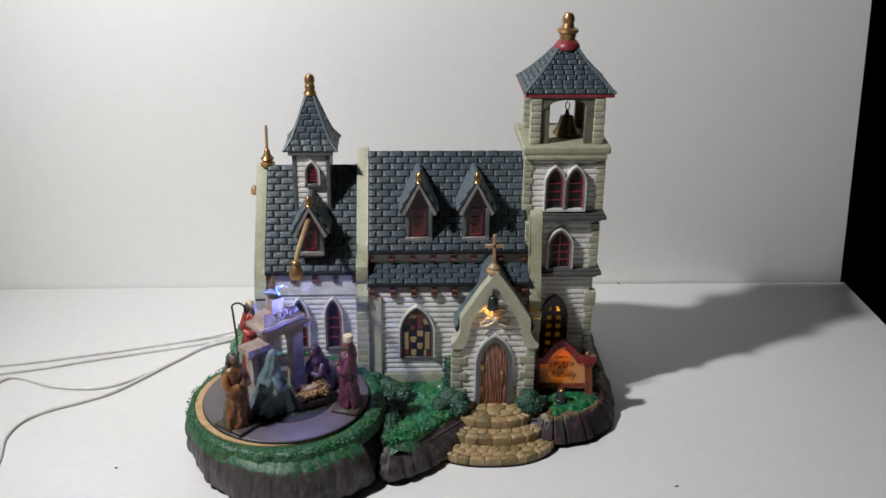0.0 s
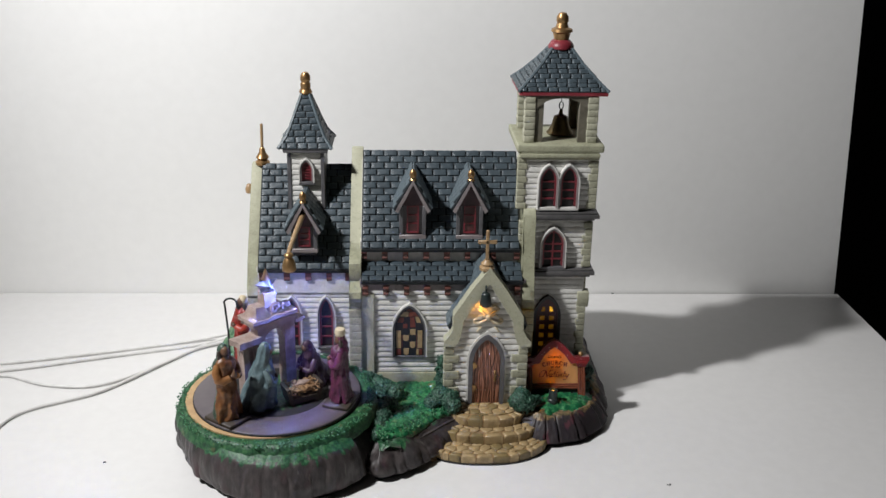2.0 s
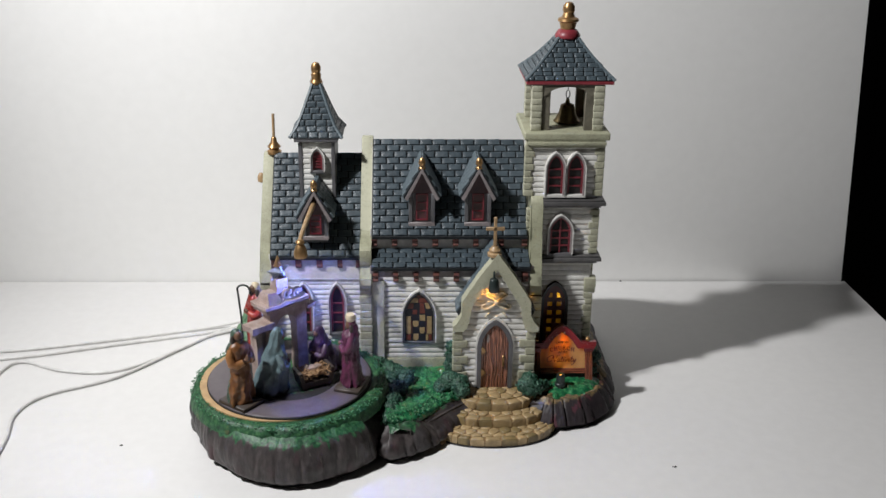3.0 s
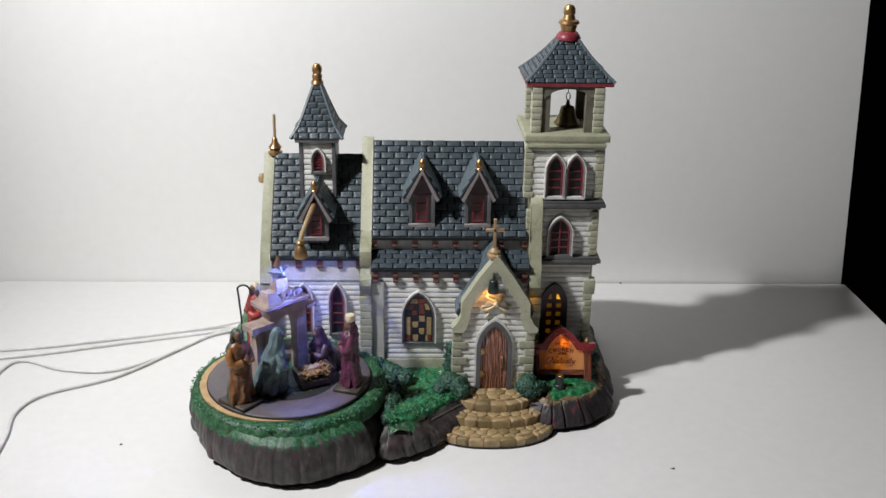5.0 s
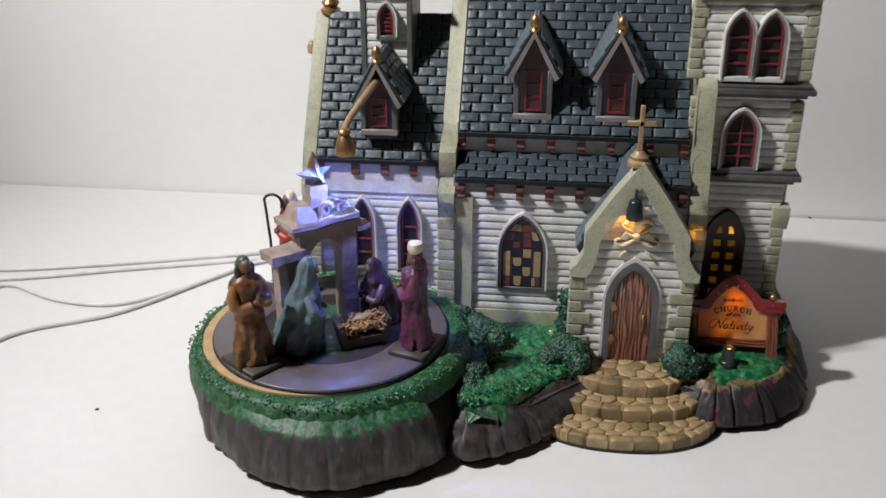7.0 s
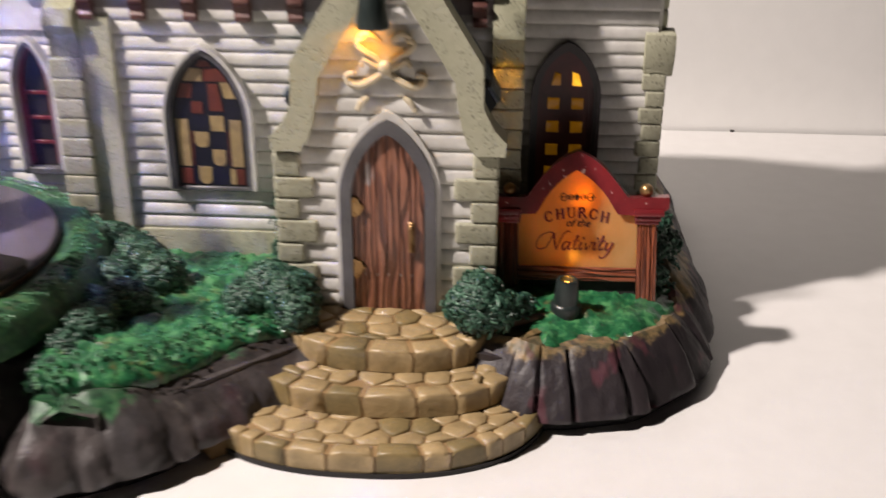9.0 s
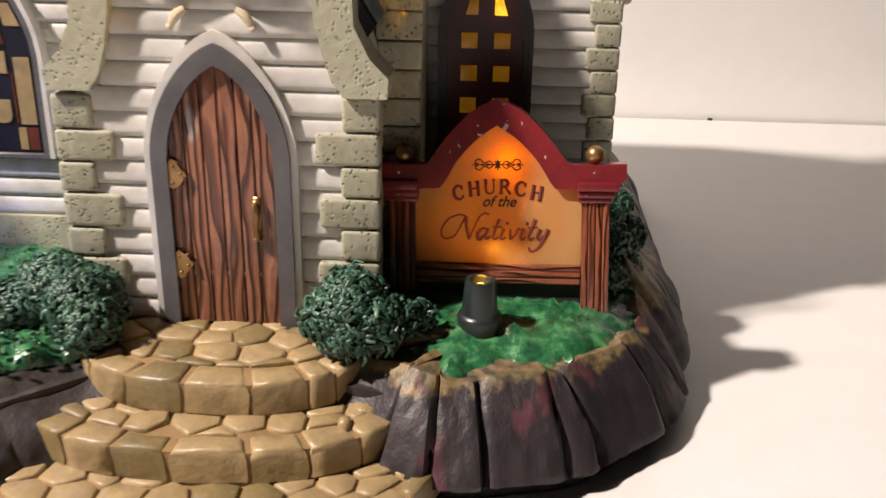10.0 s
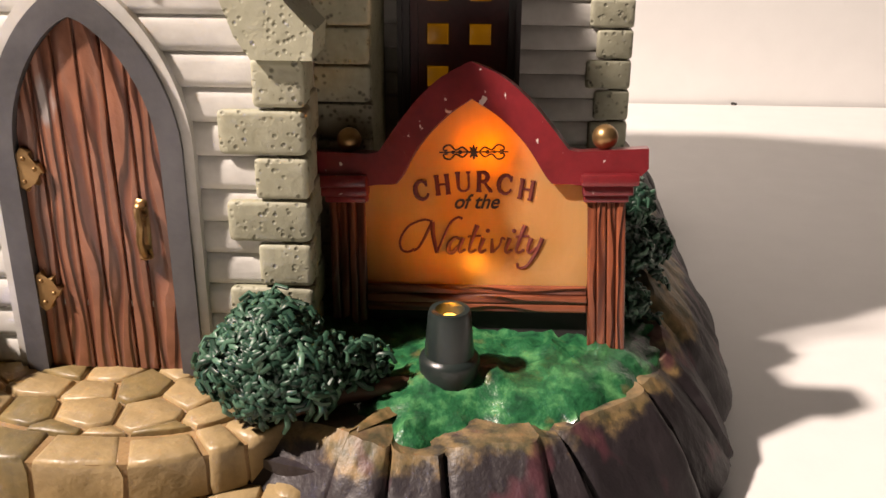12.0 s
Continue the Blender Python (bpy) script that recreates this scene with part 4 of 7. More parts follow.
def quoins(parent, x, y, z0, z1, side, wide=(1.0, 0.62), tall=0.62, deep=0.42, proud=0.13):
    """Corner stones in turn long and short; side -1: they run to the left of x."""
    bm = bmesh.new()
    box(bm, -0.5, 0.5, -0.5, 0.5, -0.5, 0.5, 0.12, 3)
    me = shared("quoin", bm, QUOIN, 60)
    z, k = z0, 0
    while z < z1 - tall * 0.5:
        h = min(tall * rng.uniform(0.9, 1.08), z1 - z)
        w = wide[k % 2] * rng.uniform(0.92, 1.08)
        cx = x + side * w / 2 - side * 0.08
        piece("quoin", me, parent, (cx, y - proud + deep / 2, z + h / 2), Euler((0, 0, rng.uniform(-0.02, 0.02))), (w, deep, h * 0.94))
        z, k = z + h, k + 1


def shingles(parent, x0, x1, low, high, rows, width, cut=None, name="shingle", turn=0.0, mid=(0, 0), thick=0.13):
    """Slates on a slope that rises from low (y, z) to high (y, z); cut(u) narrows the rows as on a spire."""
    (ya, za), (yb, zb) = low, high
    slope = math.atan2(zb - za, yb - ya)
    length = math.hypot(zb - za, yb - ya)
    pitch = length / rows
    kinds = []
    for seed in range(4):
        bm = bmesh.new()
        box(bm, -0.5, 0.5, -0.49 * pitch, 0.38 * pitch, -thick / 2, thick / 2, 0.05, 2)
        bmesh.ops.subdivide_edges(bm, edges=[e for e in bm.edges if e.calc_length() > 0.25], cuts=2, use_grid_fill=True)
        for v in bm.verts:
            v.co += Vector((0.4 * fuzz(v.co.y * 6, seed * 3.1), 0.6 * fuzz(v.co.x * 5, seed * 5.3), fuzz(v.co.x * 5, v.co.y * 6, seed * 7.7))) * 0.05
        kinds.append(shared(name, bm, SLATE, 60))
    rot = Euler((0, 0, turn)).to_matrix()
    for r in range(rows):
        u = (r + 0.5) / rows
        a, b = (x0, x1) if cut is None else cut(u)
        y, z = ya + (yb - ya) * u, za + (zb - za) * u
        edges = [a]
        x = a + (width if r % 2 else width * 0.55)
        while x < b - width * 0.3:
            edges.append(x)
            x += width * rng.uniform(0.94, 1.06)
        edges.append(b)
        for p, q in zip(edges, edges[1:]):
            at = Vector(((p + q) / 2, y, z))
            at = rot @ (at - Vector((*mid, 0))) + Vector((*mid, 0)) if turn else at
            tilt = Euler((slope + 0.05 + rng.uniform(-0.015, 0.015), 0, rng.uniform(-0.015, 0.015)))
            piece(name, rng.choice(kinds), parent, at, (Matrix.Rotation(turn, 3, "Z") @ tilt.to_matrix()).to_quaternion(), ((q - p) - 0.11, 1, 1))


def window(parent, cx, y, half, z0, spring, top, frame_mat, inner, style, proud=0.2, name="window"):
    """A pointed window: a moulded frame, a recessed back and glazing of the style named."""
    w = 0.2 if half < 1 else 0.24
    hood = proud + (0.26 if style == "mullion" else 0.16)
    bm = bmesh.new()
    band(bm, lancet(cx, half + w, z0 - 0.05, spring, top + w * 1.35), lancet(cx, half + w * 0.6, z0 - 0.05, spring, top + w * 0.82), "y", y - hood, y + 0.05)
    bmesh.ops.bevel(bm, geom=[e for e in bm.edges if len(e.link_faces) == 2 and e.calc_face_angle(0) > 0.9], offset=0.035, segments=2, affect="EDGES", clamp_overlap=True)
    win = part(name, bm, WHITE if frame_mat is TRIM else frame_mat, parent)
    bm = bmesh.new()
    band(bm, lancet(cx, half + w * 0.62, z0 - 0.05, spring, top + w * 0.84), lancet(cx, half, z0 - 0.05, spring, top), "y", y - hood + 0.06, y + 0.04)
    part("reveal", bm, PALETRIM if style == "mullion" else TRIM if frame_mat in (TRIM, WHITE) else frame_mat, win)
    bm = bmesh.new()
    prism(bm, lancet(cx, half + 0.02, z0 - 0.03, spring, top + 0.02), "y", y - proud * (0.95 if style == "lit" else 0.6), y + 0.02)
    part("back_panel", bm, inner, win)
    bm = bmesh.new()
    out, drop = (0.0, 0.13) if style == "stained" else (0.2, 0.22)
    box(bm, cx - half - w * 0.98, cx + half + w * 0.98, y - proud - out, y + 0.03, z0 - drop, z0, 0.03)
    part("sill", bm, frame_mat, win)
    yy = y - proud * 0.62
    if style in ("mullion", "lit"):
        bar = WINRED if style == "mullion" else DARKRED
        rows = 6 if half < 0.4 else 4 if top - z0 > 2.5 else 3
        bm = bmesh.new()
        rim = lancet(cx, half - 0.13, z0 + 0.12, spring, top - 0.16)
        band(bm, lancet(cx, half, z0, spring, top), rim, "y", yy - 0.1, yy + 0.02)
        part("sash", bm, bar, win)
        if style == "mullion":
            if half > 0.7:
                bm = bmesh.new()
                box(bm, cx - 0.05, cx + 0.05, yy - 0.09, yy, z0, top - 0.1, 0.015)
                part("mullion", bm, bar, win)
            for k in range(1, rows):
                z = z0 + (spring + 0.35 - z0) * k / (rows - 0.4)
                bm = bmesh.new()
                box(bm, cx - half + 0.05, cx + half - 0.05, yy - 0.08, yy, z - 0.055, z + 0.055, 0.015)
                part("glazing_bar", bm, bar, win)
        if style == "lit":
            for k in range(6):
                z = z0 + 0.42 + 0.695 * k
                for s in (-1, 1):
                    bm = bmesh.new()
                    xa, xb = sorted((cx + s * 0.17, cx + s * (0.52 if k < 5 else 0.44)))
                    prism(bm, [(xa, z), (xb, z), (xb - (0.1 if k == 5 and s > 0 else 0), z + 0.33), (xa + (0.1 if k == 5 and s < 0 else 0), z + 0.33 + (0.06 if k == 5 else 0))], "y", yy - 0.13, yy + 0.01, bevel=0.04)
                    part("pane", bm, HOTPANE if s > 0 and k == 5 else AMBERPANE, win, "pane glowing amber")
    if style == "stained":
        # coloured pieces on navy glass: shares of the width and height, and kind (1 cream, 2 rust, 3 orange, 4 cream cup)
        plan = ((0.02, 0.2, 0.0, 0.135, 2), (0.29, 0.49, 0.0, 0.15, 4), (0.76, 0.85, 0.0, 0.135, 1), (0.86, 0.98, 0.0, 0.135, 2),
                (0.02, 0.2, 0.145, 0.53, 1), (0.8, 0.98, 0.145, 0.53, 1), (0.52, 0.72, 0.15, 0.29, 4), (0.27, 0.49, 0.3, 0.43, 4),
                (0.52, 0.73, 0.43, 0.56, 1), (0.22, 0.25, 0.15, 0.44, 2), (0.76, 0.785, 0.15, 0.44, 2), (0.01, 0.25, 0.69, 0.81, 2),
                (0.25, 0.43, 0.57, 0.67, 2), (0.53, 0.74, 0.59, 0.81, 2), (0.79, 0.98, 0.69, 0.82, 1), (0.02, 0.44, 0.82, 0.925, 1),
                (0.46, 0.98, 0.82, 0.925, 2), (0.2, 0.8, 0.93, 0.985, 2))
        bm = bmesh.new()
        prism(bm, lancet(cx, half - 0.06, z0 + 0.04, spring, top - 0.07), "y", yy - 0.02, yy + 0.04)
        part("glass_piece", bm, STAINS[0], win, "dark navy glass between the coloured pieces")
        side = [p for p in lancet(cx, half - 0.07, z0 + 0.05, spring, top - 0.08, 20) if p[0] <= cx]

        def half_at(z):
            for (xa, za), (xb, zb) in zip(side, side[1:]):
                if za <= z <= zb and zb > za:
                    return cx - (xa + (xb - xa) * (z - za) / (zb - za))
            return 0.0

        for ua, ub, za, zb, kind in plan:
            lo, hi = z0 + 0.07 + (top - z0 - 0.15) * za, z0 + 0.05 + (top - z0 - 0.15) * zb
            wa, wb, gap = half_at(lo + 0.01), half_at(hi - 0.01), 0.008
            loop = [(cx - wa + 2 * wa * ua + gap, lo + gap), (cx - wa + 2 * wa * ub - gap, lo + gap),
                    (cx - wb + 2 * wb * ub - gap, hi - gap), (cx - wb + 2 * wb * ua + gap, hi - gap)]
            if kind == 4:
                (xa, za2), (xb, _), (xc, zc), (xd, _) = loop
                loop = [(xa, za2 + 0.14), (xa + 0.05, za2 + 0.04), (xa + 0.14, za2), (xb - 0.14, za2), (xb - 0.05, za2 + 0.04), (xb, za2 + 0.14), (xc, zc), (xd, zc)]
            bm = bmesh.new()
            prism(bm, loop, "y", yy - 0.05, yy + 0.02)
            part("glass_piece", bm, STAINS[1 if kind == 4 else kind], win)
    return win


# main body: solid walls behind the siding
walls = bmesh.new()
box(walls, NAVE[0], 3.2, 2.68, 13.5, 1.6, 9.9)
body = part("nave_wall", walls, WHITE, church, "white lower nave wall")
pitch = 0.41
clapboards(body, [(NAVE[0], 3.0, 3.05 + k * pitch) for k in range(16)], 2.62, pitch)
bm = bmesh.new()
box(bm, NAVE[0], 3.0, 2.40, 2.7, 1.6, 3.05, 0.06, 2)
part("plinth", bm, STONE, church, "sage stone plinth course")
walls = bmesh.new()
box(walls, NAVE[0], 3.2, 4.12, 12.6, 9.9, 12.6)
part("clerestory_wall", walls, WHITE, church)
bm = bmesh.new()
prism(bm, [(4.3, 12.4), (12.6, 12.4), (8.5, 17.5)], "x", NAVE[0] + 0.05, 3.15)
part("gable_fill", bm, WHITE, church)
window(church, -5.24, 2.55, 1.05, 4.45, 6.5, 8.3, TRIM, LEAD, "stained", 0.2, "stained_glass_window")


def corbels(x_list, y, z, mat=COPPER, deep=1.0):
    bm = bmesh.new()
    prism(bm, [(0.14, -0.33), (-0.1, -0.33), (-0.2, -0.26), (-0.22, -0.16), (-0.15, -0.06), (-0.17, 0.1), (-0.27, 0.16), (-0.3, 0.24), (-0.27, 0.32), (0.14, 0.32)], "x", -0.2, 0.2, bevel=0.03)
    me = shared("corbel", bm, mat, 30)
    for x in x_list:
        piece("corbel", me, church, (x, y, z), None, (rng.uniform(0.9, 1.1), deep, 1))


bm = bmesh.new()
box(bm, NAVE[0], 3.0, 2.5, 2.75, 9.3, 10.35, 0.03)
part("frieze_board", bm, PALETRIM, church, "pale plain frieze under the eaves")
corbels([-8.35 + 1.45 * k for k in range(5)] + [2.4], 2.4, 9.55)
corbels([-8.48 + 1.475 * k for k in range(6)] + [0.74, 2.42], 3.98, 11.66)

# roofs: a dark bed with single slates laid on it
def roof(name, x0, x1, low, high, back, rows, width, label):
    """A roof slab from the eave (y, z) to the ridge (y, z), and plainly down behind it."""
    bm = bmesh.new()
    (ya, za), (yb, zb) = low, high
    prism(bm, [(ya, za - 0.25), (ya - 0.06, za - 0.02), (yb, zb), (back[0], back[1]), (back[0], back[1] - 0.3), (yb, zb - 0.4)], "x", x0, x1)
    r = part(name, bm, SLATE_BED, church, label, smooth=0)
    shingles(r, x0 + 0.03, x1 - 0.03, (ya - 0.05, za + 0.08), (yb, zb + 0.06), rows, width)
    return r


roof("main_roof", -8.66, 2.62, (3.68, 12.22), (8.6, 18.1), (13.0, 12.3), 15, 1.0, "blue-grey slate main roof")
roof("lower_roof", -8.66, 2.8, (2.28, 10.32), (4.15, 11.05), (4.3, 10.7), 4, 0.98, "blue-grey slate lower roof")
roof("wing_roof", -16.15, -9.4, (4.45, 10.3), (9.3, 16.85), (14.0, 10.2), 16, 1.0, "blue-grey slate wing roof")

# left wing
walls = bmesh.new()
box(walls, -16.3, -9.3, 4.95, 13.5, 1.6, 10.3)
wing = part("wing_wall", walls, WHITE, church, "white wall of the side wing")
clapboards(wing, [(-16.2, -9.4, 2.2 + k * pitch) for k in range(15)], 4.95, pitch)
bm = bmesh.new()
box(bm, -16.2, -9.4, 4.72, 5.0, 8.4, 10.3)
part("frieze_board", bm, WHITE, church)
bm = bmesh.new()
prism(bm, [(4.9, 10.1), (13.6, 10.1), (9.3, 16.2)], "x", -16.25, -9.3)
part("gable_fill", bm, WHITE, church)
corbels([-15.9, -14.1, -12.55, -11.05, -9.7], 4.66, 9.7, COPPER, 0.55)
for cx in (-13.8, -11.33):
    window(church, cx, 4.9, 0.5, 4.1, 6.6, 7.95, TRIM, HOLLOW, "mullion", 0.2)


def parapet(x0, x1, profile, quoin_from, name="parapet_wall"):
    bm = bmesh.new()
    prism(bm, profile, "x", x0, x1, bevel=0.07)
    p = part(name, bm, STONE, church, "sage pitted stone parapet stepping down to a buttress")
    return p


SIDE = [(9.7, 1.7), (9.7, 18.1), (9.2, 18.1), (4.75, 12.55), (4.55, 12.3), (3.6, 11.75), (2.85, 11.4), (2.75, 10.45), (2.95, 10.1), (2.5, 9.75), (2.05, 9.55), (1.95, 9.1), (2.2, 8.85), (2.3, 8.7), (2.3, 1.7)]
pa = parapet(-9.5, -8.65, SIDE, 3.2)
pb = parapet(2.75, 3.62, [(7.0, 1.7), (7.0, 15.4), (4.7, 15.35), (3.7, 15.1), (3.4, 14.75), (3.35, 12.1), (3.05, 11.5), (2.95, 10.8), (2.5, 10.1), (2.2, 9.3), (2.15, 8.95), (2.32, 8.7), (2.32, 1.7)], 3.2)
pl = parapet(-16.95, -16.1, [(10.2, 1.7), (10.2, 16.75), (9.5, 16.75), (5.1, 10.7), (4.95, 9.9), (4.2, 9.0), (4.1, 8.4), (4.4, 8.2), (4.4, 1.7)], 4.4)
bm = bmesh.new()
box(bm, -0.5, 0.5, -0.5, 0.5, -0.5, 0.5, 0.12, 3)
block = shared("buttress_stone", bm, QUOIN, 60)
for p, xc, y, w in ((pa, -9.07, 2.22, 0.86), (pb, 3.19, 2.26, 0.86), (pl, -16.52, 4.35, 0.86)):
    for k in range(11):
        piece("buttress_stone", block, p, (xc + rng.uniform(-0.02, 0.02), y, 2.2 + 0.57 * k), None, (w * rng.uniform(0.97, 1.06), 0.3, 0.54))

bm = bmesh.new()
box(bm, -8.66, -7.75, 2.3, 2.7, 1.7, 9.32, 0.04)
part("corner_board", bm, STONE, church, "sage stone corner strip beside the buttress")

# porch
PC = 0.18
porch_wall = bmesh.new()
prism(porch_wall, [(PC - 2.6, 1.7), (PC - 2.6, 6.9), (PC - 2.2, 8.2), (PC, 11.6), (PC + 2.2, 8.2), (PC + 2.6, 6.9), (PC + 2.6, 1.7)], "y", 0.1, 5.2)
porch = part("porch", porch_wall, WHITE, church, "gabled stone-trimmed entrance porch")
spans = []
for k in range(20):
    z = 1.9 + k * 0.46
    half = 2.45 if z < 6.4 else max(0.3, 2.1 - max(0, z - 7.8) * 0.62)
    spans.append((PC - half, PC + half, z))
clapboards(porch, spans, 0.12, 0.46, 0.13)
for side in (-1, 1):
    quoins(porch, PC + side * (2.79 if side > 0 else 2.96), 0.0, 1.95, 6.5, -side, (0.72, 1.12), 0.64, 0.5, 0.1)
    # the return of the corner stones along the porch's flank
    bm = bmesh.new()
    box(bm, -0.5, 0.5, -0.5, 0.5, -0.5, 0.5, 0.12, 3)
    me = shared("quoin", bm, QUOIN, 60)
    for k in range(7):
        piece("quoin", me, porch, (PC + side * 2.64, 0.66 + 0.12 * (k % 2), 2.27 + 0.64 * k), None, (0.3, 0.9 + 0.3 * (k % 2), 0.6))
left = [(-3.02, 6.45), (-3.05, 6.8), (-2.72, 7.15), (-2.45, 7.7), (-2.42, 8.75), (-1.2, 10.7), (0, 12.35)]
inner = [(-2.25, 6.45), (-2.05, 6.75), (-1.9, 7.2), (-1.78, 7.8), (-1.72, 8.35), (-0.85, 9.75), (0, 11.15)]
outer = [(PC + x, z) for x, z in left] + [(PC - x, z) for x, z in left[::-1][1:]]
inner = [(PC + x, z) for x, z in inner] + [(PC - x, z) for x, z in inner[::-1][1:]]
bm = bmesh.new()
band(bm, outer, inner, "y", -0.22, 0.75)
bmesh.ops.bevel(bm, geom=[e for e in bm.edges if len(e.link_faces) == 2 and e.calc_face_angle(0) > 0.7], offset=0.06, segments=2, affect="EDGES", clamp_overlap=True)
part("gable_coping", bm, STONE, porch, "pitted sage coping with scrolled feet")
for side in (-1, 1):
    bm = bmesh.new()
    x_eave, z_eave, x_top, z_top = PC + side * 2.75, 7.6, PC, 11.95
    prism(bm, [(x_eave, z_eave), (x_top, z_top), (x_top, z_top - 0.35), (x_eave - side * 0.2, z_eave - 0.3)], "y", 0.5, 5.0)
    slab = part("porch_roof", bm, SLATE_BED, porch, "steep slate side of the porch roof", smooth=0)
    ang = math.atan2(z_top - z_eave, abs(x_top - x_eave))
    length = math.hypot(z_top - z_eave, x_top - x_eave)
    bm = bmesh.new()
    box(bm, -0.25, 0.25, -0.5, 0.5, -0.06, 0.06, 0.04, 1)
    me = shared("shingle", bm, SLATE, 0)
    rows = 10
    for r in range(rows):
        u = (r + 0.5) / rows
        for c in range(5):
            y = 1.0 + c * 0.9 + (0.45 if r % 2 else 0)
            if y > 4.6:
                continue
            piece("shingle", me, slab, (x_eave + (x_top - x_eave) * u + side * 0.05, y, z_eave + (z_top - z_eave) * u + 0.04), Euler((0, side * ang, 0)), (1, 0.84, 1))
bm = bmesh.new()
lathe(bm, [(0.5, 12.05), (0.52, 12.25), (0.38, 12.35), (0.42, 12.5), (0.3, 12.6), (0.2, 12.75)], PC - 0.2, 0.3, 16)
box(bm, PC - 0.31, PC - 0.09, 0.2, 0.4, 12.6, 14.85, 0.03)
box(bm, PC - 0.84, PC + 0.44, 0.2, 0.4, 13.9, 14.14, 0.03)
part("gable_cross", bm, TANWOOD, porch, "tan wooden cross on a turned foot")

# pointed door
DC = 0.17
bm = bmesh.new()
outer_l, inner_l = lancet(DC, 1.27, 1.92, 5.25, 7.34, 12), lancet(DC, 0.97, 1.92, 5.2, 6.95, 12)
band(bm, outer_l, inner_l, "y", -0.2, 0.15)
bmesh.ops.bevel(bm, geom=[e for e in bm.edges if len(e.link_faces) == 2 and e.calc_face_angle(0) > 0.7], offset=0.05, segments=2, affect="EDGES", clamp_overlap=True)
part("door_surround", bm, TRIM, porch, "smooth grey painted pointed door surround")
bm = bmesh.new()
o2, i2 = lancet(DC, 1.4, 1.92, 5.25, 7.56, 12), lancet(DC, 1.24, 1.92, 5.25, 7.3, 12)
band(bm, o2, i2, "y", -0.13, 0.12)
part("hood_mould", bm, WHITE, porch)
bm = bmesh.new()
prism(bm, lancet(DC, 1.0, 1.92, 5.2, 6.97, 12), "y", -0.02, 0.14)
door = part("door", bm, DOORWOOD, porch, "brown carved plank door, closed")
shape = lancet(DC, 0.97, 1.92, 5.2, 6.95, 24)


def arch_top(x):
    best = 1.95
    for (xa, za), (xb, zb) in zip(shape, shape[1:]):
        if min(xa, xb) <= x <= max(xa, xb) and abs(xb - xa) > 1e-6:
            best = max(best, za + (zb - za) * (x - xa) / (xb - xa))
    return best


edges = [-0.97, -0.66, -0.33, -0.02, 0.3, 0.6, 0.97]
for a, b in zip(edges, edges[1:]):
    bm = bmesh.new()
    xs = [DC + a + 0.02 + (b - a - 0.04) * u / 4 for u in range(5)]
    prism(bm, [(xs[0], 1.95), (xs[-1], 1.95)] + [(x, arch_top(x) - 0.02) for x in xs[::-1]], "y", -0.085, 0.0, bevel=0.018)
    part("plank", bm, DOORWOOD, door)
for z, flip in ((4.95, 1), (3.15, -1)):
    bm = bmesh.new()
    prism(bm, [(DC - 0.98 + x, z + flip * q) for x, q in ((0, -0.26), (0.1, -0.33), (0.15, -0.2), (0.26, -0.24), (0.24, -0.1), (0.36, -0.06), (0.3, 0.06), (0.2, 0.1), (0.2, 0.22), (0.08, 0.3), (0, 0.2))], "y", -0.17, -0.06, bevel=0.03)
    for x, q in ((0.08, -0.18), (0.1, 0.14), (0.24, 0.0)):
        ball(bm, DC - 0.98 + x, -0.17, z + flip * q, 0.035, 8)
    part("hinge", bm, GOLD, door, "worn gold strap hinge")
bm = bmesh.new()
hx = DC + 0.61
tube(bm, curve_through([(hx, -0.1, 4.46), (hx - 0.02, -0.2, 4.4), (hx + 0.015, -0.25, 4.2), (hx - 0.015, -0.24, 3.98), (hx + 0.01, -0.2, 3.78), (hx, -0.1, 3.72)], 16, False), 0.055, 8)
for z in (4.46, 4.32, 3.86, 3.73):
    ball(bm, hx, -0.15, z, 0.085, 10, sz=0.6)
box(bm, hx - 0.09, hx + 0.09, -0.13, -0.06, 3.66, 4.54, 0.04)
part("door_handle", bm, GOLD, door, "gold twisted door pull")
# carved scroll ornament over the door and its lamp
def scrolls(strokes, name, mat, label):
    bm = bmesh.new()
    for s in (-1, 1):
        for pts, r in strokes:
            line = curve_through([(DC + s * x, -0.13, z) for x, z in pts], 16, False)
            tube(bm, line, [r * (0.55 + 0.6 * math.sin(math.pi * (0.12 + 0.8 * k / (len(line) - 1)))) for k in range(len(line))], 8)
            ball(bm, DC + s * pts[-1][0], -0.14, pts[-1][1], r * 0.95, 10, sy=0.8)
    ball(bm, DC, -0.16, 8.68, 0.2, 12, sy=0.8)
    part(name, bm, mat, porch, label)


scrolls((([(0.04, 8.72), (0.3, 8.95), (0.55, 9.08), (0.72, 9.28), (0.56, 9.36)], 0.085), ([(0.1, 9.3), (0.36, 9.5), (0.6, 9.44)], 0.075), ([(0.05, 8.66), (0.3, 8.72), (0.5, 8.84), (0.6, 8.74)], 0.08),
         ([(0.05, 8.56), (0.35, 8.34), (0.66, 8.2), (0.93, 8.27), (0.98, 8.47), (0.82, 8.5)], 0.09), ([(0.44, 7.92), (0.6, 7.8), (0.72, 7.6)], 0.075)),
        "scroll_ornament", PALE, "cream carved leaf ornament with curled ends")
bm = bmesh.new()
lathe(bm, [(0.3, 9.98), (0.37, 9.74), (0.39, 9.72), (0.4, 9.8), (0.3, 10.55), (0.26, 10.62), (0.2, 10.66), (0.05, 10.68)], -0.08, -0.5, 20)
tube(bm, [(-0.08, -0.5, 10.66), (-0.08, -0.46, 10.9), (-0.06, -0.2, 11.02)], 0.07, 8)
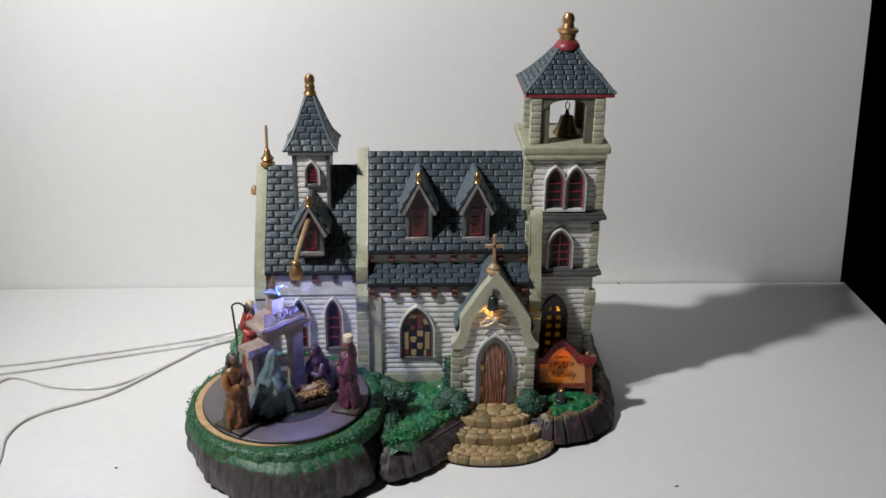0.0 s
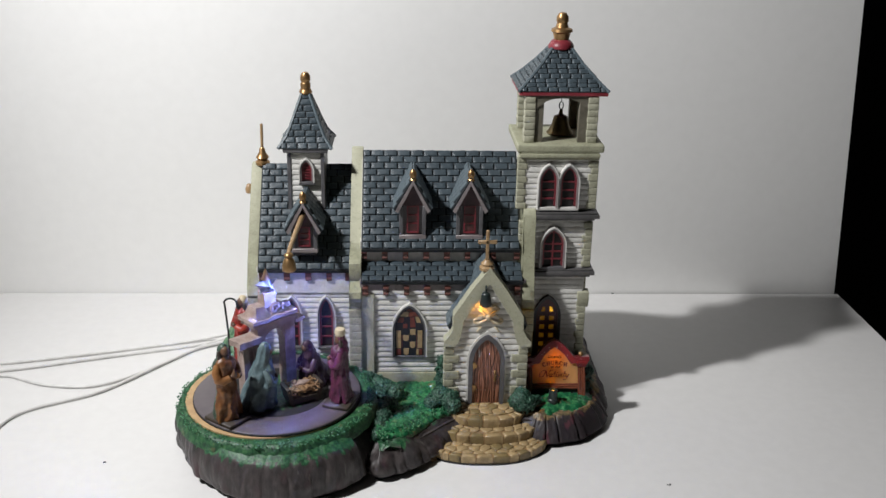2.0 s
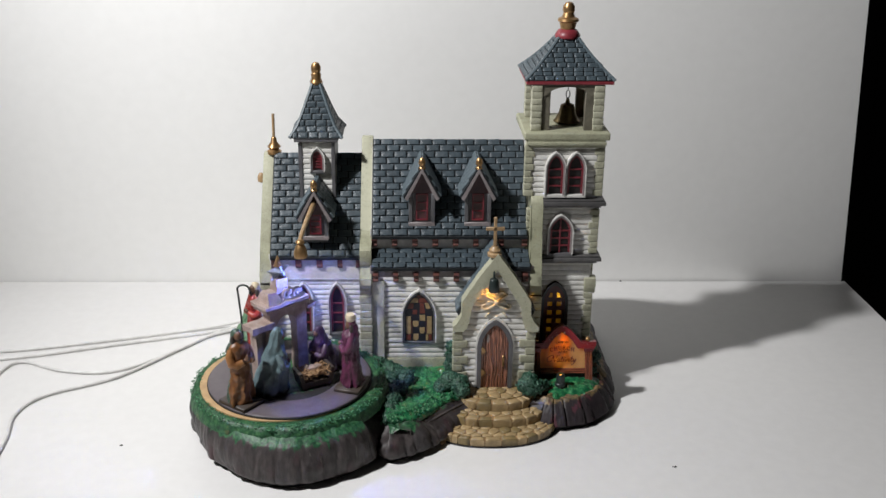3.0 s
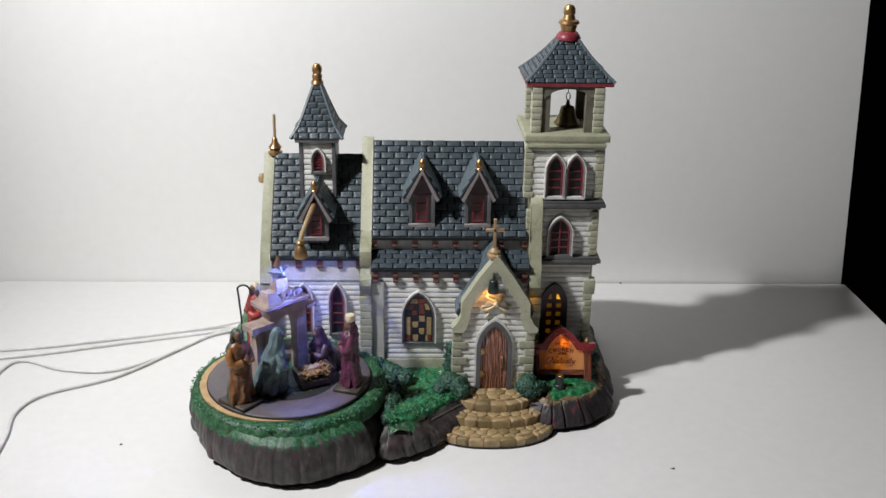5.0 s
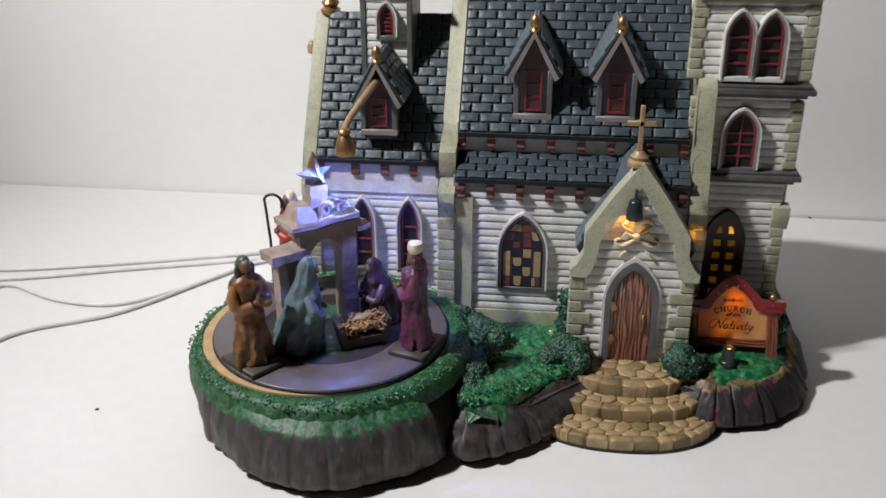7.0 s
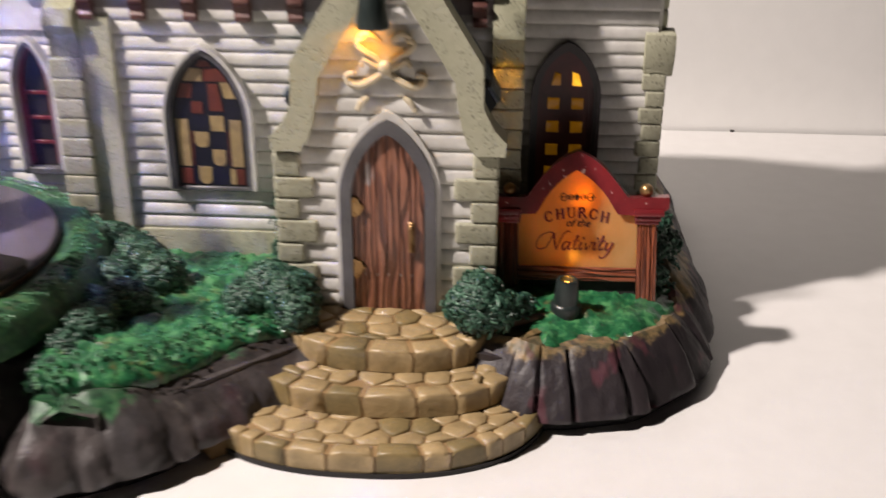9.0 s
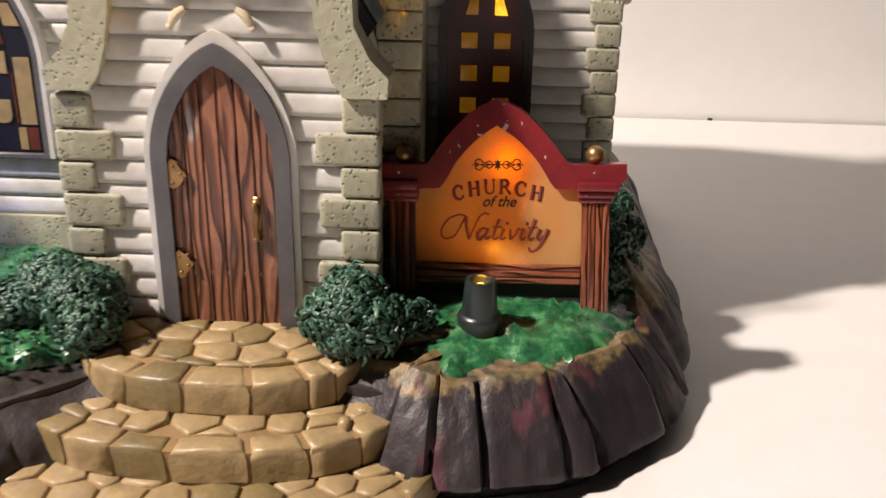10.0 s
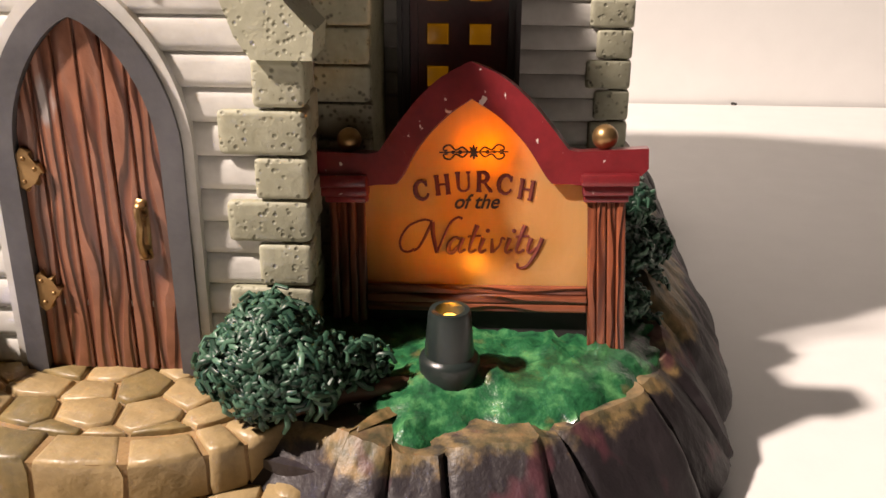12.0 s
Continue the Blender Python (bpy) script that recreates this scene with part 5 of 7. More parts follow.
lamp_ob = part("porch_lamp", bm, BLACKPLASTIC, porch, "black cone lamp shade over the door")
bm = bmesh.new()
ball(bm, -0.2, -0.5, 9.82, 0.15, 10)
part("bulb", bm, BULB, lamp_ob, "lit amber bulb")


# dormers
def dormer(cx, y0, z0, z_eave, z_top, half, y_back, ball_mat, name="dormer"):
    """A gabled dormer with a red window and a gold ball; its ridge runs back level into the roof."""
    bm = bmesh.new()
    prism(bm, [(cx - half * 0.72, z0 - 0.4), (cx - half * 0.72, z_eave), (cx, z_top - 0.35), (cx + half * 0.72, z_eave), (cx + half * 0.72, z0 - 0.4)], "y", y0, y_back)
    d = part(name, bm, TRIM, church, "grey gabled dormer with a red window and slate roof")
    for s in (-1, 1):
        bm = bmesh.new()
        xe, ze = cx + s * half * 1.18, z_eave - 0.25
        prism(bm, [(xe, ze), (cx, z_top), (cx, z_top - 0.22), (xe - s * 0.12, ze - 0.14)], "y", y0 - 0.55, y_back)
        slab = part("dormer_roof", bm, SLATE_BED, d, smooth=0)
        ang = math.atan2(z_top - ze, abs(cx - xe))
        run = math.hypot(z_top - ze, cx - xe)
        bm = bmesh.new()
        box(bm, -run / 13.2, run / 13.2, -0.5, 0.5, -0.06, 0.06, 0.035)
        me = shared("dormer_slate", bm, SLATE, 0)
        for r in range(6):
            for c in range(int((y_back - y0) / 0.75)):
                u = (r + 0.5) / 6
                piece("dormer_slate", me, slab, (xe + (cx - xe) * u + s * 0.04, y0 - 0.2 + 0.72 * (c + (0.5 if r % 2 else 0.05)), ze + (z_top - ze) * u + 0.03), Euler((0, s * (ang - 0.1), 0)), (1, 0.64, 1))
        bm = bmesh.new()
        band(bm, [(xe - s * 0.1, ze - 0.1), (cx, z_top - 0.2)], [(xe - s * 0.3, ze - 0.26), (cx, z_top - 0.54)], "y", y0 - 0.62, y0 - 0.1)
        part("barge_board", bm, PALETRIM, d)
        bm = bmesh.new()
        box(bm, cx + s * half * 0.72 - 0.13, cx + s * half * 0.72 + 0.13, y0 - 0.2, y0 + 0.15, z0 - 0.15, z_eave - 0.12, 0.03)
        part("dormer_post", bm, TRIM, d)
    bm = bmesh.new()
    prism(bm, [(cx - half * 0.8, z_eave - 0.1), (cx, z_top - 0.42), (cx + half * 0.8, z_eave - 0.1)], "y", y0 - 0.1, y0 + 0.02)
    part("gable_panel", bm, PLUMTRIM, d, "dull plum gable panel")
    bm = bmesh.new()
    w = half * 0.38
    band(bm, [(cx - w, z0 + 0.25), (cx - w, z_eave - 0.1), (cx + w, z_eave - 0.1), (cx + w, z0 + 0.25)], [(cx - w + 0.1, z0 + 0.35), (cx - w + 0.1, z_eave - 0.2), (cx + w - 0.1, z_eave - 0.2), (cx + w - 0.1, z0 + 0.35)], "y", y0 - 0.14, y0, closed=True)
    part("window_frame", bm, WINRED, d)
    bm = bmesh.new()
    box(bm, cx - w + 0.08, cx + w - 0.08, y0 - 0.05, y0 + 0.01, z0 + 0.33, z_eave - 0.18)
    part("pane", bm, REDPANE, d)
    for k in (1, 2):
        z = z0 + 0.33 + (z_eave - 0.5 - z0) * k / 3
        bm = bmesh.new()
        box(bm, cx - w + 0.06, cx + w - 0.06, y0 - 0.12, y0 - 0.03, z - 0.05, z + 0.05, 0.02)
        part("glazing_bar", bm, WINRED, d)
    bm = bmesh.new()
    box(bm, cx - half * 0.85, cx + half * 0.85, y0 - 0.24, y0 + 0.2, z0 - 0.18, z0 + 0.12, 0.04)
    part("sill", bm, PALETRIM, d)
    bm = bmesh.new()
    lathe(bm, [(0.2, z_top - 0.35), (0.24, z_top - 0.2), (0.17, z_top - 0.1), (0.26, z_top + 0.12), (0.21, z_top + 0.38), (0.05, z_top + 0.54)], cx, y0 - 0.36, 14)
    part("gold_ball", bm, ball_mat, d, "gold ball finial")
    return d


dormer(-5.03, 4.25, 13.02, 15.4, 17.5, 1.13, 8.0, GOLD)
dormer(-1.0, 4.25, 13.02, 15.4, 17.5, 1.13, 8.0, GOLD)
dormer(-12.72, 4.5, 11.85, 13.7, 15.75, 1.12, 8.4, GOLD)
lamp_arm = thing("lamp_arm", -12.85, 4.0, 14.2, "gold lamp arm with a bell shade hanging from the dormer", "lamp")
bm = bmesh.new()
tube(bm, [(-12.78, 4.4, 14.47), (-12.85, 3.2, 14.42), (-12.95, 1.2, 14.36), (-13.04, -1.0, 14.24), (-13.08, -1.75, 14.12), (-13.1, -2.0, 13.9)], [0.19, 0.19, 0.17, 0.16, 0.15, 0.13], 10)
part("arm", bm, TANWOOD, lamp_arm)
bm = bmesh.new()
lathe(bm, [(0.13, 14.1), (0.27, 14.0), (0.31, 13.88), (0.22, 13.78), (0.33, 13.6), (0.43, 13.3), (0.46, 13.05), (0.44, 12.86), (0.36, 12.85), (0.3, 13.0), (0.1, 13.2)], -13.1, -2.0, 20)
shade = part("bell_shade", bm, GOLD, lamp_arm, "worn gold bell-shaped shade")
bm = bmesh.new()
ball(bm, -13.1, -2.0, 12.98, 0.15, 10)
part("bulb", bm, BLUEBULB, shade, "lit white bulb")


def finial(name, cx, cy, profile, mat, parent, label=""):
    bm = bmesh.new()
    lathe(bm, profile, cx, cy, 18)
    return part(name, bm, mat, parent, label)


# small spire
SP = (-12.72, 8.7)
spire = thing("small_spire", SP[0], SP[1], 14, "small square spire with flared slate roof and gold finial", "spire")
bm = bmesh.new()
prism(bm, [(SP[0] - 1.26, SP[1] - 1.45), (SP[0] + 1.26, SP[1] - 1.45), (SP[0] + 1.26, SP[1] + 1.45), (SP[0] - 1.26, SP[1] + 1.45)], "z", 12.5, 18.5)
shaft = part("shaft", bm, WHITE, spire, "white boarded shaft", smooth=0)
clapboards(shaft, [(SP[0] - 1.05, SP[0] + 1.05, 14.2 + 0.4 * k) for k in range(11)], SP[1] - 1.45, 0.4, 0.1)
for s in (-1, 1):
    bm = bmesh.new()
    box(bm, SP[0] + s * 1.2 - 0.14, SP[0] + s * 1.2 + 0.14, SP[1] - 1.62, SP[1] + 1.5, 13.8, 18.4, 0.04)
    part("corner_board", bm, TRIM, spire)
bm = bmesh.new()
box(bm, SP[0] - 1.6, SP[0] + 1.6, SP[1] - 1.85, SP[1] + 1.85, 18.3, 18.62, 0.06)
part("eave_board", bm, TRIM, spire)
window(spire, SP[0] + 0.05, SP[1] - 1.5, 0.36, 16.15, 17.0, 17.65, TRIM, REDPANE, "mullion", 0.12)


def flared_roof(parent, mid, steps, fx, fy, rows, width, name):
    """A four-sided roof through (half width, height) steps, with slates on each side and ribs on the hips."""
    bm = bmesh.new()
    rings = [[bm.verts.new((mid[0] + sx * h * fx, mid[1] + sy * h * fy, z)) for sx, sy in ((-1, -1), (1, -1), (1, 1), (-1, 1))] for h, z in steps]
    for a, b in zip(rings, rings[1:]):
        for k in range(4):
            bm.faces.new((a[k], a[(k + 1) % 4], b[(k + 1) % 4], b[k]))
    bm.faces.new(rings[0][::-1])
    bm.faces.new(rings[-1])
    r = part(name, bm, SLATE_BED, parent, "blue-grey slate pyramid roof", smooth=0)
    for q in range(4):
        for (ha, za), (hb, zb) in zip(steps, steps[1:]):
            if abs(ha - hb) < 0.05 or zb - za < 0.3:
                continue
            f = (fx, fy)[q % 2]
            g = (fy, fx)[q % 2]
            m = max(1, round(rows * math.hypot(zb - za, ha - hb) / sum(math.hypot(d[1] - c[1], d[0] - c[0]) for c, d in zip(steps, steps[1:]))))
            shingles(r, 0, 0, (mid[1] - ha * g, za + 0.06), (mid[1] - hb * g, zb + 0.06), m, width,
                     lambda u, a=ha * f, b=hb * f: (mid[0] - (a + (b - a) * u) + 0.05, mid[0] + (a + (b - a) * u) - 0.05), turn=q * math.pi / 2, mid=mid, thick=0.1)
    for sx, sy in ((-1, -1), (1, -1), (1, 1), (-1, 1)):
        bm = bmesh.new()
        tube(bm, [(mid[0] + sx * h * fx, mid[1] + sy * h * fy, z + 0.03) for h, z in steps], 0.13, 6)
        part("hip_rib", bm, SLATE, r)
    return r


flared_roof(spire, SP, [(1.9, 18.6), (1.35, 19.35), (1.0, 20.2), (0.24, 22.3)], 1.0, 1.0, 9, 0.75, "spire_roof")
finial("gold_finial", *SP, [(0.4, 22.2), (0.48, 22.34), (0.4, 22.52), (0.34, 22.62), (0.38, 22.9), (0.3, 23.05), (0.36, 23.2), (0.36, 23.5), (0.22, 23.74), (0.02, 23.8)], GOLD, spire, "turned gold finial")
rod = thing("rod_finial", -16.15, 9.6, 16.5, "gold turned finial with a broken tan rod", "finial")
finial("turned_base", -16.15, 9.6, [(0.5, 16.7), (0.55, 16.9), (0.35, 17.05), (0.5, 17.25), (0.25, 17.6), (0.2, 17.9), (0.12, 18.0)], GOLD, rod)
bm = bmesh.new()
tube(bm, [(-16.15, 9.6, 17.8), (-16.12, 9.6, 19.75)], 0.11, 8)
part("rod", bm, TANWOOD, rod)
bm = bmesh.new()
lathe(bm, [(0.1, 14.5), (0.28, 14.6), (0.3, 14.9), (0.18, 15.2), (0.1, 15.25)], -17.2, 9.3, 12)
box(bm, -17.2, -16.8, 9.2, 9.4, 15.0, 15.15)
part("side_knob", bm, TANWOOD, church, "small tan knob on the outer parapet")

# bell tower
TW = dict(x0=2.75, x1=7.45, y0=4.15, y1=9.35)
TM = (5.2, 6.9)
tower = thing("bell_tower", 5.1, 6.7, 2, "white boarded bell tower with stone corners and open belfry", "tower")
bm = bmesh.new()
box(bm, TW["x0"], TW["x1"], TW["y0"], TW["y1"], 1.7, 19.3)
shaft = part("shaft", bm, WHITE, tower, "white boarded tower shaft", smooth=0)
clapboards(shaft, [(TW["x0"] + 0.1, TW["x1"] - 0.1, 2.2 + 0.4 * k) for k in range(42)], TW["y0"], 0.4, 0.11)
for side, x in ((-1, TW["x1"] + 0.16), (1, TW["x0"] - 0.16)):
    for a, b, out in ((2.1, 8.3, 0.0), (10.75, 14.4, 0.1 if side < 0 else 0.0), (15.15, 19.1, 0.2 if side < 0 else -0.3)):
        quoins(shaft, x + out, TW["y0"], a, b, side, (0.7, 0.55), 0.5, 0.5, 0.18)
bm = bmesh.new()
box(bm, -0.5, 0.5, -0.5, 0.5, -0.5, 0.5, 0.12, 3)
me = shared("quoin", bm, QUOIN, 60)
for k in range(30):
    piece("quoin", me, shaft, (TW["x1"] + 0.02, TW["y0"] + 0.5 + 0.12 * (k % 2), 2.4 + 0.52 * k), None, (0.3, 0.75 + 0.25 * (k % 2), 0.49))
bm = bmesh.new()
prism(bm, [(TW["y0"] + 0.3, 8.9), (TW["y0"] - 0.3, 8.8), (TW["y0"] - 0.35, 8.2), (TW["y0"] - 0.1, 7.6), (TW["y0"] + 0.3, 7.5)], "x", 7.0, 7.85, bevel=0.06)
part("scroll_bracket", bm, STONE, tower)


def cornice(z0, z1, grow, mat, name="cornice"):
    bm = bmesh.new()
    x0, x1, y0, y1 = TW["x0"], TW["x1"], TW["y0"], TW["y1"]
    h = z1 - z0
    for a, b, g in ((0, 0.35, 0.55), (0.35, 0.75, 1.0), (0.75, 1.0, 0.8)):
        box(bm, x0 + 0.45 - 0.2 * g if mat is DARKTRIM else x0 - grow * g, x1 + grow * g, y0 - grow * g, y1 + grow * g, z0 + h * a, z0 + h * b, 0.05, 2)
    part(name, bm, mat, tower)


cornice(10.05, 10.7, 0.62, DARKTRIM)
cornice(14.35, 15.0, 0.68, DARKTRIM)
cornice(18.75, 19.35, 0.45, STONE)
bm = bmesh.new()
box(bm, 2.1, 8.15, 3.75, 9.9, 19.3, 19.85, 0.13, 3)
part("belfry_floor", bm, STONE, tower, "sage stone platform under the belfry")
window(tower, 4.42, 4.1, 0.56, 15.35, 17.2, 18.25, WHITE, HOLLOW, "mullion", 0.2)
window(tower, 5.85, 4.1, 0.56, 15.35, 17.2, 18.25, WHITE, HOLLOW, "mullion", 0.2)
window(tower, 5.0, 4.1, 0.75, 10.85, 12.55, 13.62, TRIM, HOLLOW, "mullion", 0.2)
window(tower, 4.86, 4.1, 0.8, 3.4, 7.0, 8.3, BLACKTRIM, DARKRED, "lit", 0.2, "lit_window")
# belfry: four stone piers and arched lintels
bm = bmesh.new()
box(bm, -0.5, 0.5, -0.5, 0.5, -0.5, 0.5, 0.08, 2)
pier_me = shared("pier_stone", bm, QUOIN, 60)
BX, BY = (2.95, 7.3), (4.75, 8.85)
for ix, x in enumerate(BX):
    for y in BY:
        for k in range(7):
            piece("pier_stone", pier_me, tower, (x, y, 20.08 + 0.46 * k), None, (0.72 + 0.05 * (k % 2), 0.72 + 0.05 * ((k + 1) % 2), 0.44))
        s = 1 if ix == 0 else -1
        bm = bmesh.new()
        box(bm, x + s * 0.36, x + s * 0.95, y - 0.22, y + 0.22, 19.8, 22.9, 0.03)
        part("inner_pier", bm, SHADESTONE, tower)
for y in BY:
    bm = bmesh.new()
    xs = [BX[0] + (BX[1] - BX[0]) * k / 12 for k in range(13)]
    up = [(x, 23.35) for x in xs]
    dn = [(x, 22.25 + 0.7 * math.sqrt(max(0, 1 - ((x - 5.12) / 1.5) ** 2)) if abs(x - 5.12) < 1.5 else 22.25) for x in xs]
    band(bm, up, dn, "y", y - 0.3, y + 0.3)
    part("arched_lintel", bm, SHADESTONE, tower)
for x in BX:
    bm = bmesh.new()
    ys = [BY[0] + (BY[1] - BY[0]) * k / 12 for k in range(13)]
    my = (BY[0] + BY[1]) / 2
    band(bm, [(y, 23.35) for y in ys], [(y, 22.25 + 0.7 * math.sqrt(max(0, 1 - ((y - my) / 1.5) ** 2)) if abs(y - my) < 1.5 else 22.25) for y in ys], "x", x - 0.3, x + 0.3)
    part("arched_lintel", bm, SHADESTONE, tower)
bm = bmesh.new()
box(bm, TM[0] - 3.05, TM[0] + 3.05, TM[1] - 2.6, TM[1] + 2.6, 23.12, 23.42, 0.08, 2)
part("red_eave", bm, RED, tower, "red eave board of the belfry roof")
flared_roof(tower, TM, [(3.08, 23.4), (2.25, 24.15), (1.42, 25.05), (0.68, 26.0)], 1.0, 0.85, 9, 0.72, "belfry_roof")
bm = bmesh.new()
lathe(bm, [(0.7, 25.9), (0.88, 25.98), (0.9, 26.14), (0.8, 26.32), (0.66, 26.5), (0.5, 26.58)], TM[0], TM[1], 24)
part("red_cap", bm, RED, tower, "red painted roof cap")
finial("gold_finial", *TM, [(0.5, 26.45), (0.54, 26.7), (0.62, 27.02), (0.76, 27.12), (0.72, 27.28), (0.46, 27.4), (0.37, 27.7), (0.43, 27.82), (0.41, 28.12), (0.26, 28.36), (0.03, 28.42)], GOLD, tower, "large turned gold finial")
bell = thing("bell", 5.45, 6.75, 19.9, "small bronze bell hanging in the belfry", "bell")
bm = bmesh.new()
lathe(bm, [(0.92, 19.95), (0.97, 20.02), (0.82, 20.2), (0.62, 20.6), (0.54, 20.95), (0.47, 21.2), (0.17, 21.32), (0.1, 21.65), (0.02, 21.68)], 5.45, 6.75, 24)
part("bell_body", bm, BRONZE, bell)
bm = bmesh.new()
tube(bm, [(5.45 + 0.14 * math.sin(a), 6.75, 21.95 + 0.28 * math.cos(a)) for a in [math.pi * (0.2 + 1.7 * k / 14) for k in range(15)]], 0.04, 6)
tube(bm, [(5.45, 6.75, 22.2), (5.45, 6.75, 23.3)], 0.03, 6)
part("wire_hook", bm, BLACKPLASTIC, bell)


# ---- the sign ----
LEAN_BACK = 12.6
sign = thing("church_sign", 5.2, 0.45, 2.2, "maroon and wood sign with amber face lit from below", "sign")
M = Matrix.Translation((5.29, 0.79, 2.17)) @ Matrix.Rotation(radians(SIGN_YAW), 4, "Z") @ Matrix.Rotation(radians(-LEAN_BACK), 4, "X") @ Matrix.Rotation(radians(-3.4), 4, "Y")


def laid(bm):
    bmesh.ops.transform(bm, matrix=M, verts=bm.verts)
    return bm


def mirror(line):
    return line + [(-x, z) for x, z in line[::-1] if x != 0]


face_l = mirror([(-1.61, 0.79), (-1.64, 1.2), (-1.63, 1.98), (-1.58, 2.06), (-1.57, 2.27), (-1.12, 2.3), (-1.02, 2.42), (-0.84, 2.75), (-0.62, 3.02), (-0.32, 3.3), (0, 3.5)])
bm = bmesh.new()
prism(bm, face_l, "y", -0.06, -0.01)
face = part("face", laid(bm), SIGNFACE, sign, "amber translucent lettered face")
bm = bmesh.new()
prism(bm, [(x * 1.03, z * 1.01) for x, z in face_l], "y", 0.36, 0.41)
part("rear_panel", laid(bm), WHITE, sign, "pale inner back of the lit sign")


def half_arch(points):
    return [(p.x, p.z) for p in curve_through([(x, 0, z) for x, z in points], 13, False)]


trim_out = mirror([(-2.36, 2.4), (-2.46, 2.5), (-2.46, 2.78), (-1.5, 2.74)] + half_arch([(-1.36, 2.77), (-1.13, 3.08), (-0.82, 3.46), (-0.44, 3.8), (0, 4.02)]))
trim_in = mirror([(-1.6, 2.12), (-1.58, 2.26), (-1.4, 2.29), (-1.22, 2.29)] + half_arch([(-1.12, 2.3), (-1.02, 2.43), (-0.76, 2.85), (-0.4, 3.23), (0, 3.5)]))
bm = bmesh.new()
band(bm, trim_out, trim_in, "y", -0.24, 0.42)
bmesh.ops.bevel(bm, geom=[e for e in bm.edges if len(e.link_faces) == 2 and e.calc_face_angle(0) > 0.9], offset=0.11, segments=3, affect="EDGES", clamp_overlap=True)
part("arched_frame", laid(bm), SIGNRED, sign, "maroon arched top frame with chipped paint", smooth=70)
for s in (-1, 1):
    bm = bmesh.new()
    xs = sorted((s * 1.63, s * 2.14))
    box(bm, xs[0], xs[1], -0.06, 0.33, -0.12, 2.1)
    post = part("post", laid(bm), SIGNWOOD, sign, "fluted reddish wooden post")
    for k in range(4):
        bm = bmesh.new()
        a = 1.62 + k * 0.135
        xs = sorted((s * a, s * (a + 0.13)))
        box(bm, xs[0], xs[1], -0.12 - 0.02 * (k % 2), 0.34, -0.13, 2.12, 0.04, 3)
        part("flute", laid(bm), SIGNWOOD, post)
    bm = bmesh.new()
    for z0, z1, g in ((2.02, 2.14, 0.0), (2.12, 2.28, 0.06), (2.26, 2.44, 0.14)):
        xs = sorted((s * (1.56 - g * 0.2), s * (2.2 + g)))
        box(bm, xs[0], xs[1], -0.2 - g, 0.4 + g * 0.5, z0, z1, 0.045, 2)
    part("capital", laid(bm), SIGNRED, sign)
    bm = bmesh.new()
    ball(bm, s * 1.86, 0.05, 2.93, 0.185, 16)
    part("gold_ball", laid(bm), GOLD, sign, "small gold ball")
bm = bmesh.new()
box(bm, -1.61, 1.61, -0.08, 0.29, 0.42, 0.79)
rail = part("bottom_rail", laid(bm), RAILWOOD, sign, "carved wooden bottom rail")
for k in range(3):
    bm = bmesh.new()
    box(bm, -1.62, 1.62, -0.13 - 0.02 * (k == 1), 0.3, 0.41 + 0.13 * k, 0.54 + 0.13 * k, 0.035, 3)
    part("rail_strip", laid(bm), RAILWOOD, rail)
# near-black board put in for the shade of the open gap below the rail
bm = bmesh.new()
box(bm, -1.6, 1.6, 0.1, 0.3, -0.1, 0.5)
part("gap_shade", laid(bm), HOLLOW, sign)


def lettering(body, x, z, size, mat, name, shear=0.0, turn=0.0, width=1.0, offset=0.0):
    cu = bpy.data.curves.new(name, "FONT")
    cu.body, cu.size, cu.shear, cu.align_x, cu.extrude, cu.offset = body, size * U, shear, "CENTER", 0.0001, offset
    cu.materials.append(mat)
    ob = new(name, cu)
    ob.parent = face
    at = M @ Vector((x, -0.072, z))
    local = M.to_3x3() @ Euler((radians(90), radians(-turn), 0)).to_matrix()
    ob.matrix_local = Matrix.LocRotScale(at * U - origin(face), local.to_quaternion(), Vector((width, 1, 1)))
    return ob


def inked(bm, points, thick, at, wide, tall, turn=0.0, shear=0.0, n=14):
    """One pen stroke on the sign's face: a smooth line through points of a letter's own box, laid at a place and size."""
    line = curve_through([(x, 0, z) for x, z in points], n, False) if len(points) > 2 else [Vector((x, 0, z)) for x, z in points]
    c, q = math.cos(radians(turn)), math.sin(radians(turn))
    rad = thick if isinstance(thick, (list, tuple)) else (thick, thick)
    pts, radii = [], []
    for k, p in enumerate(line):
        x, z = (p.x + shear * p.z) * wide, p.z * tall
        pts.append((at[0] + x * c + z * q, -0.062, at[1] - x * q + z * c))
        u = k / max(1, len(line) - 1)
        radii.append(rad[0] + (rad[1] - rad[0]) * u if len(rad) == 2 else rad[0] + (rad[1] - rad[0]) * math.sin(math.pi * u))
    tube(bm, pts, radii, 6)


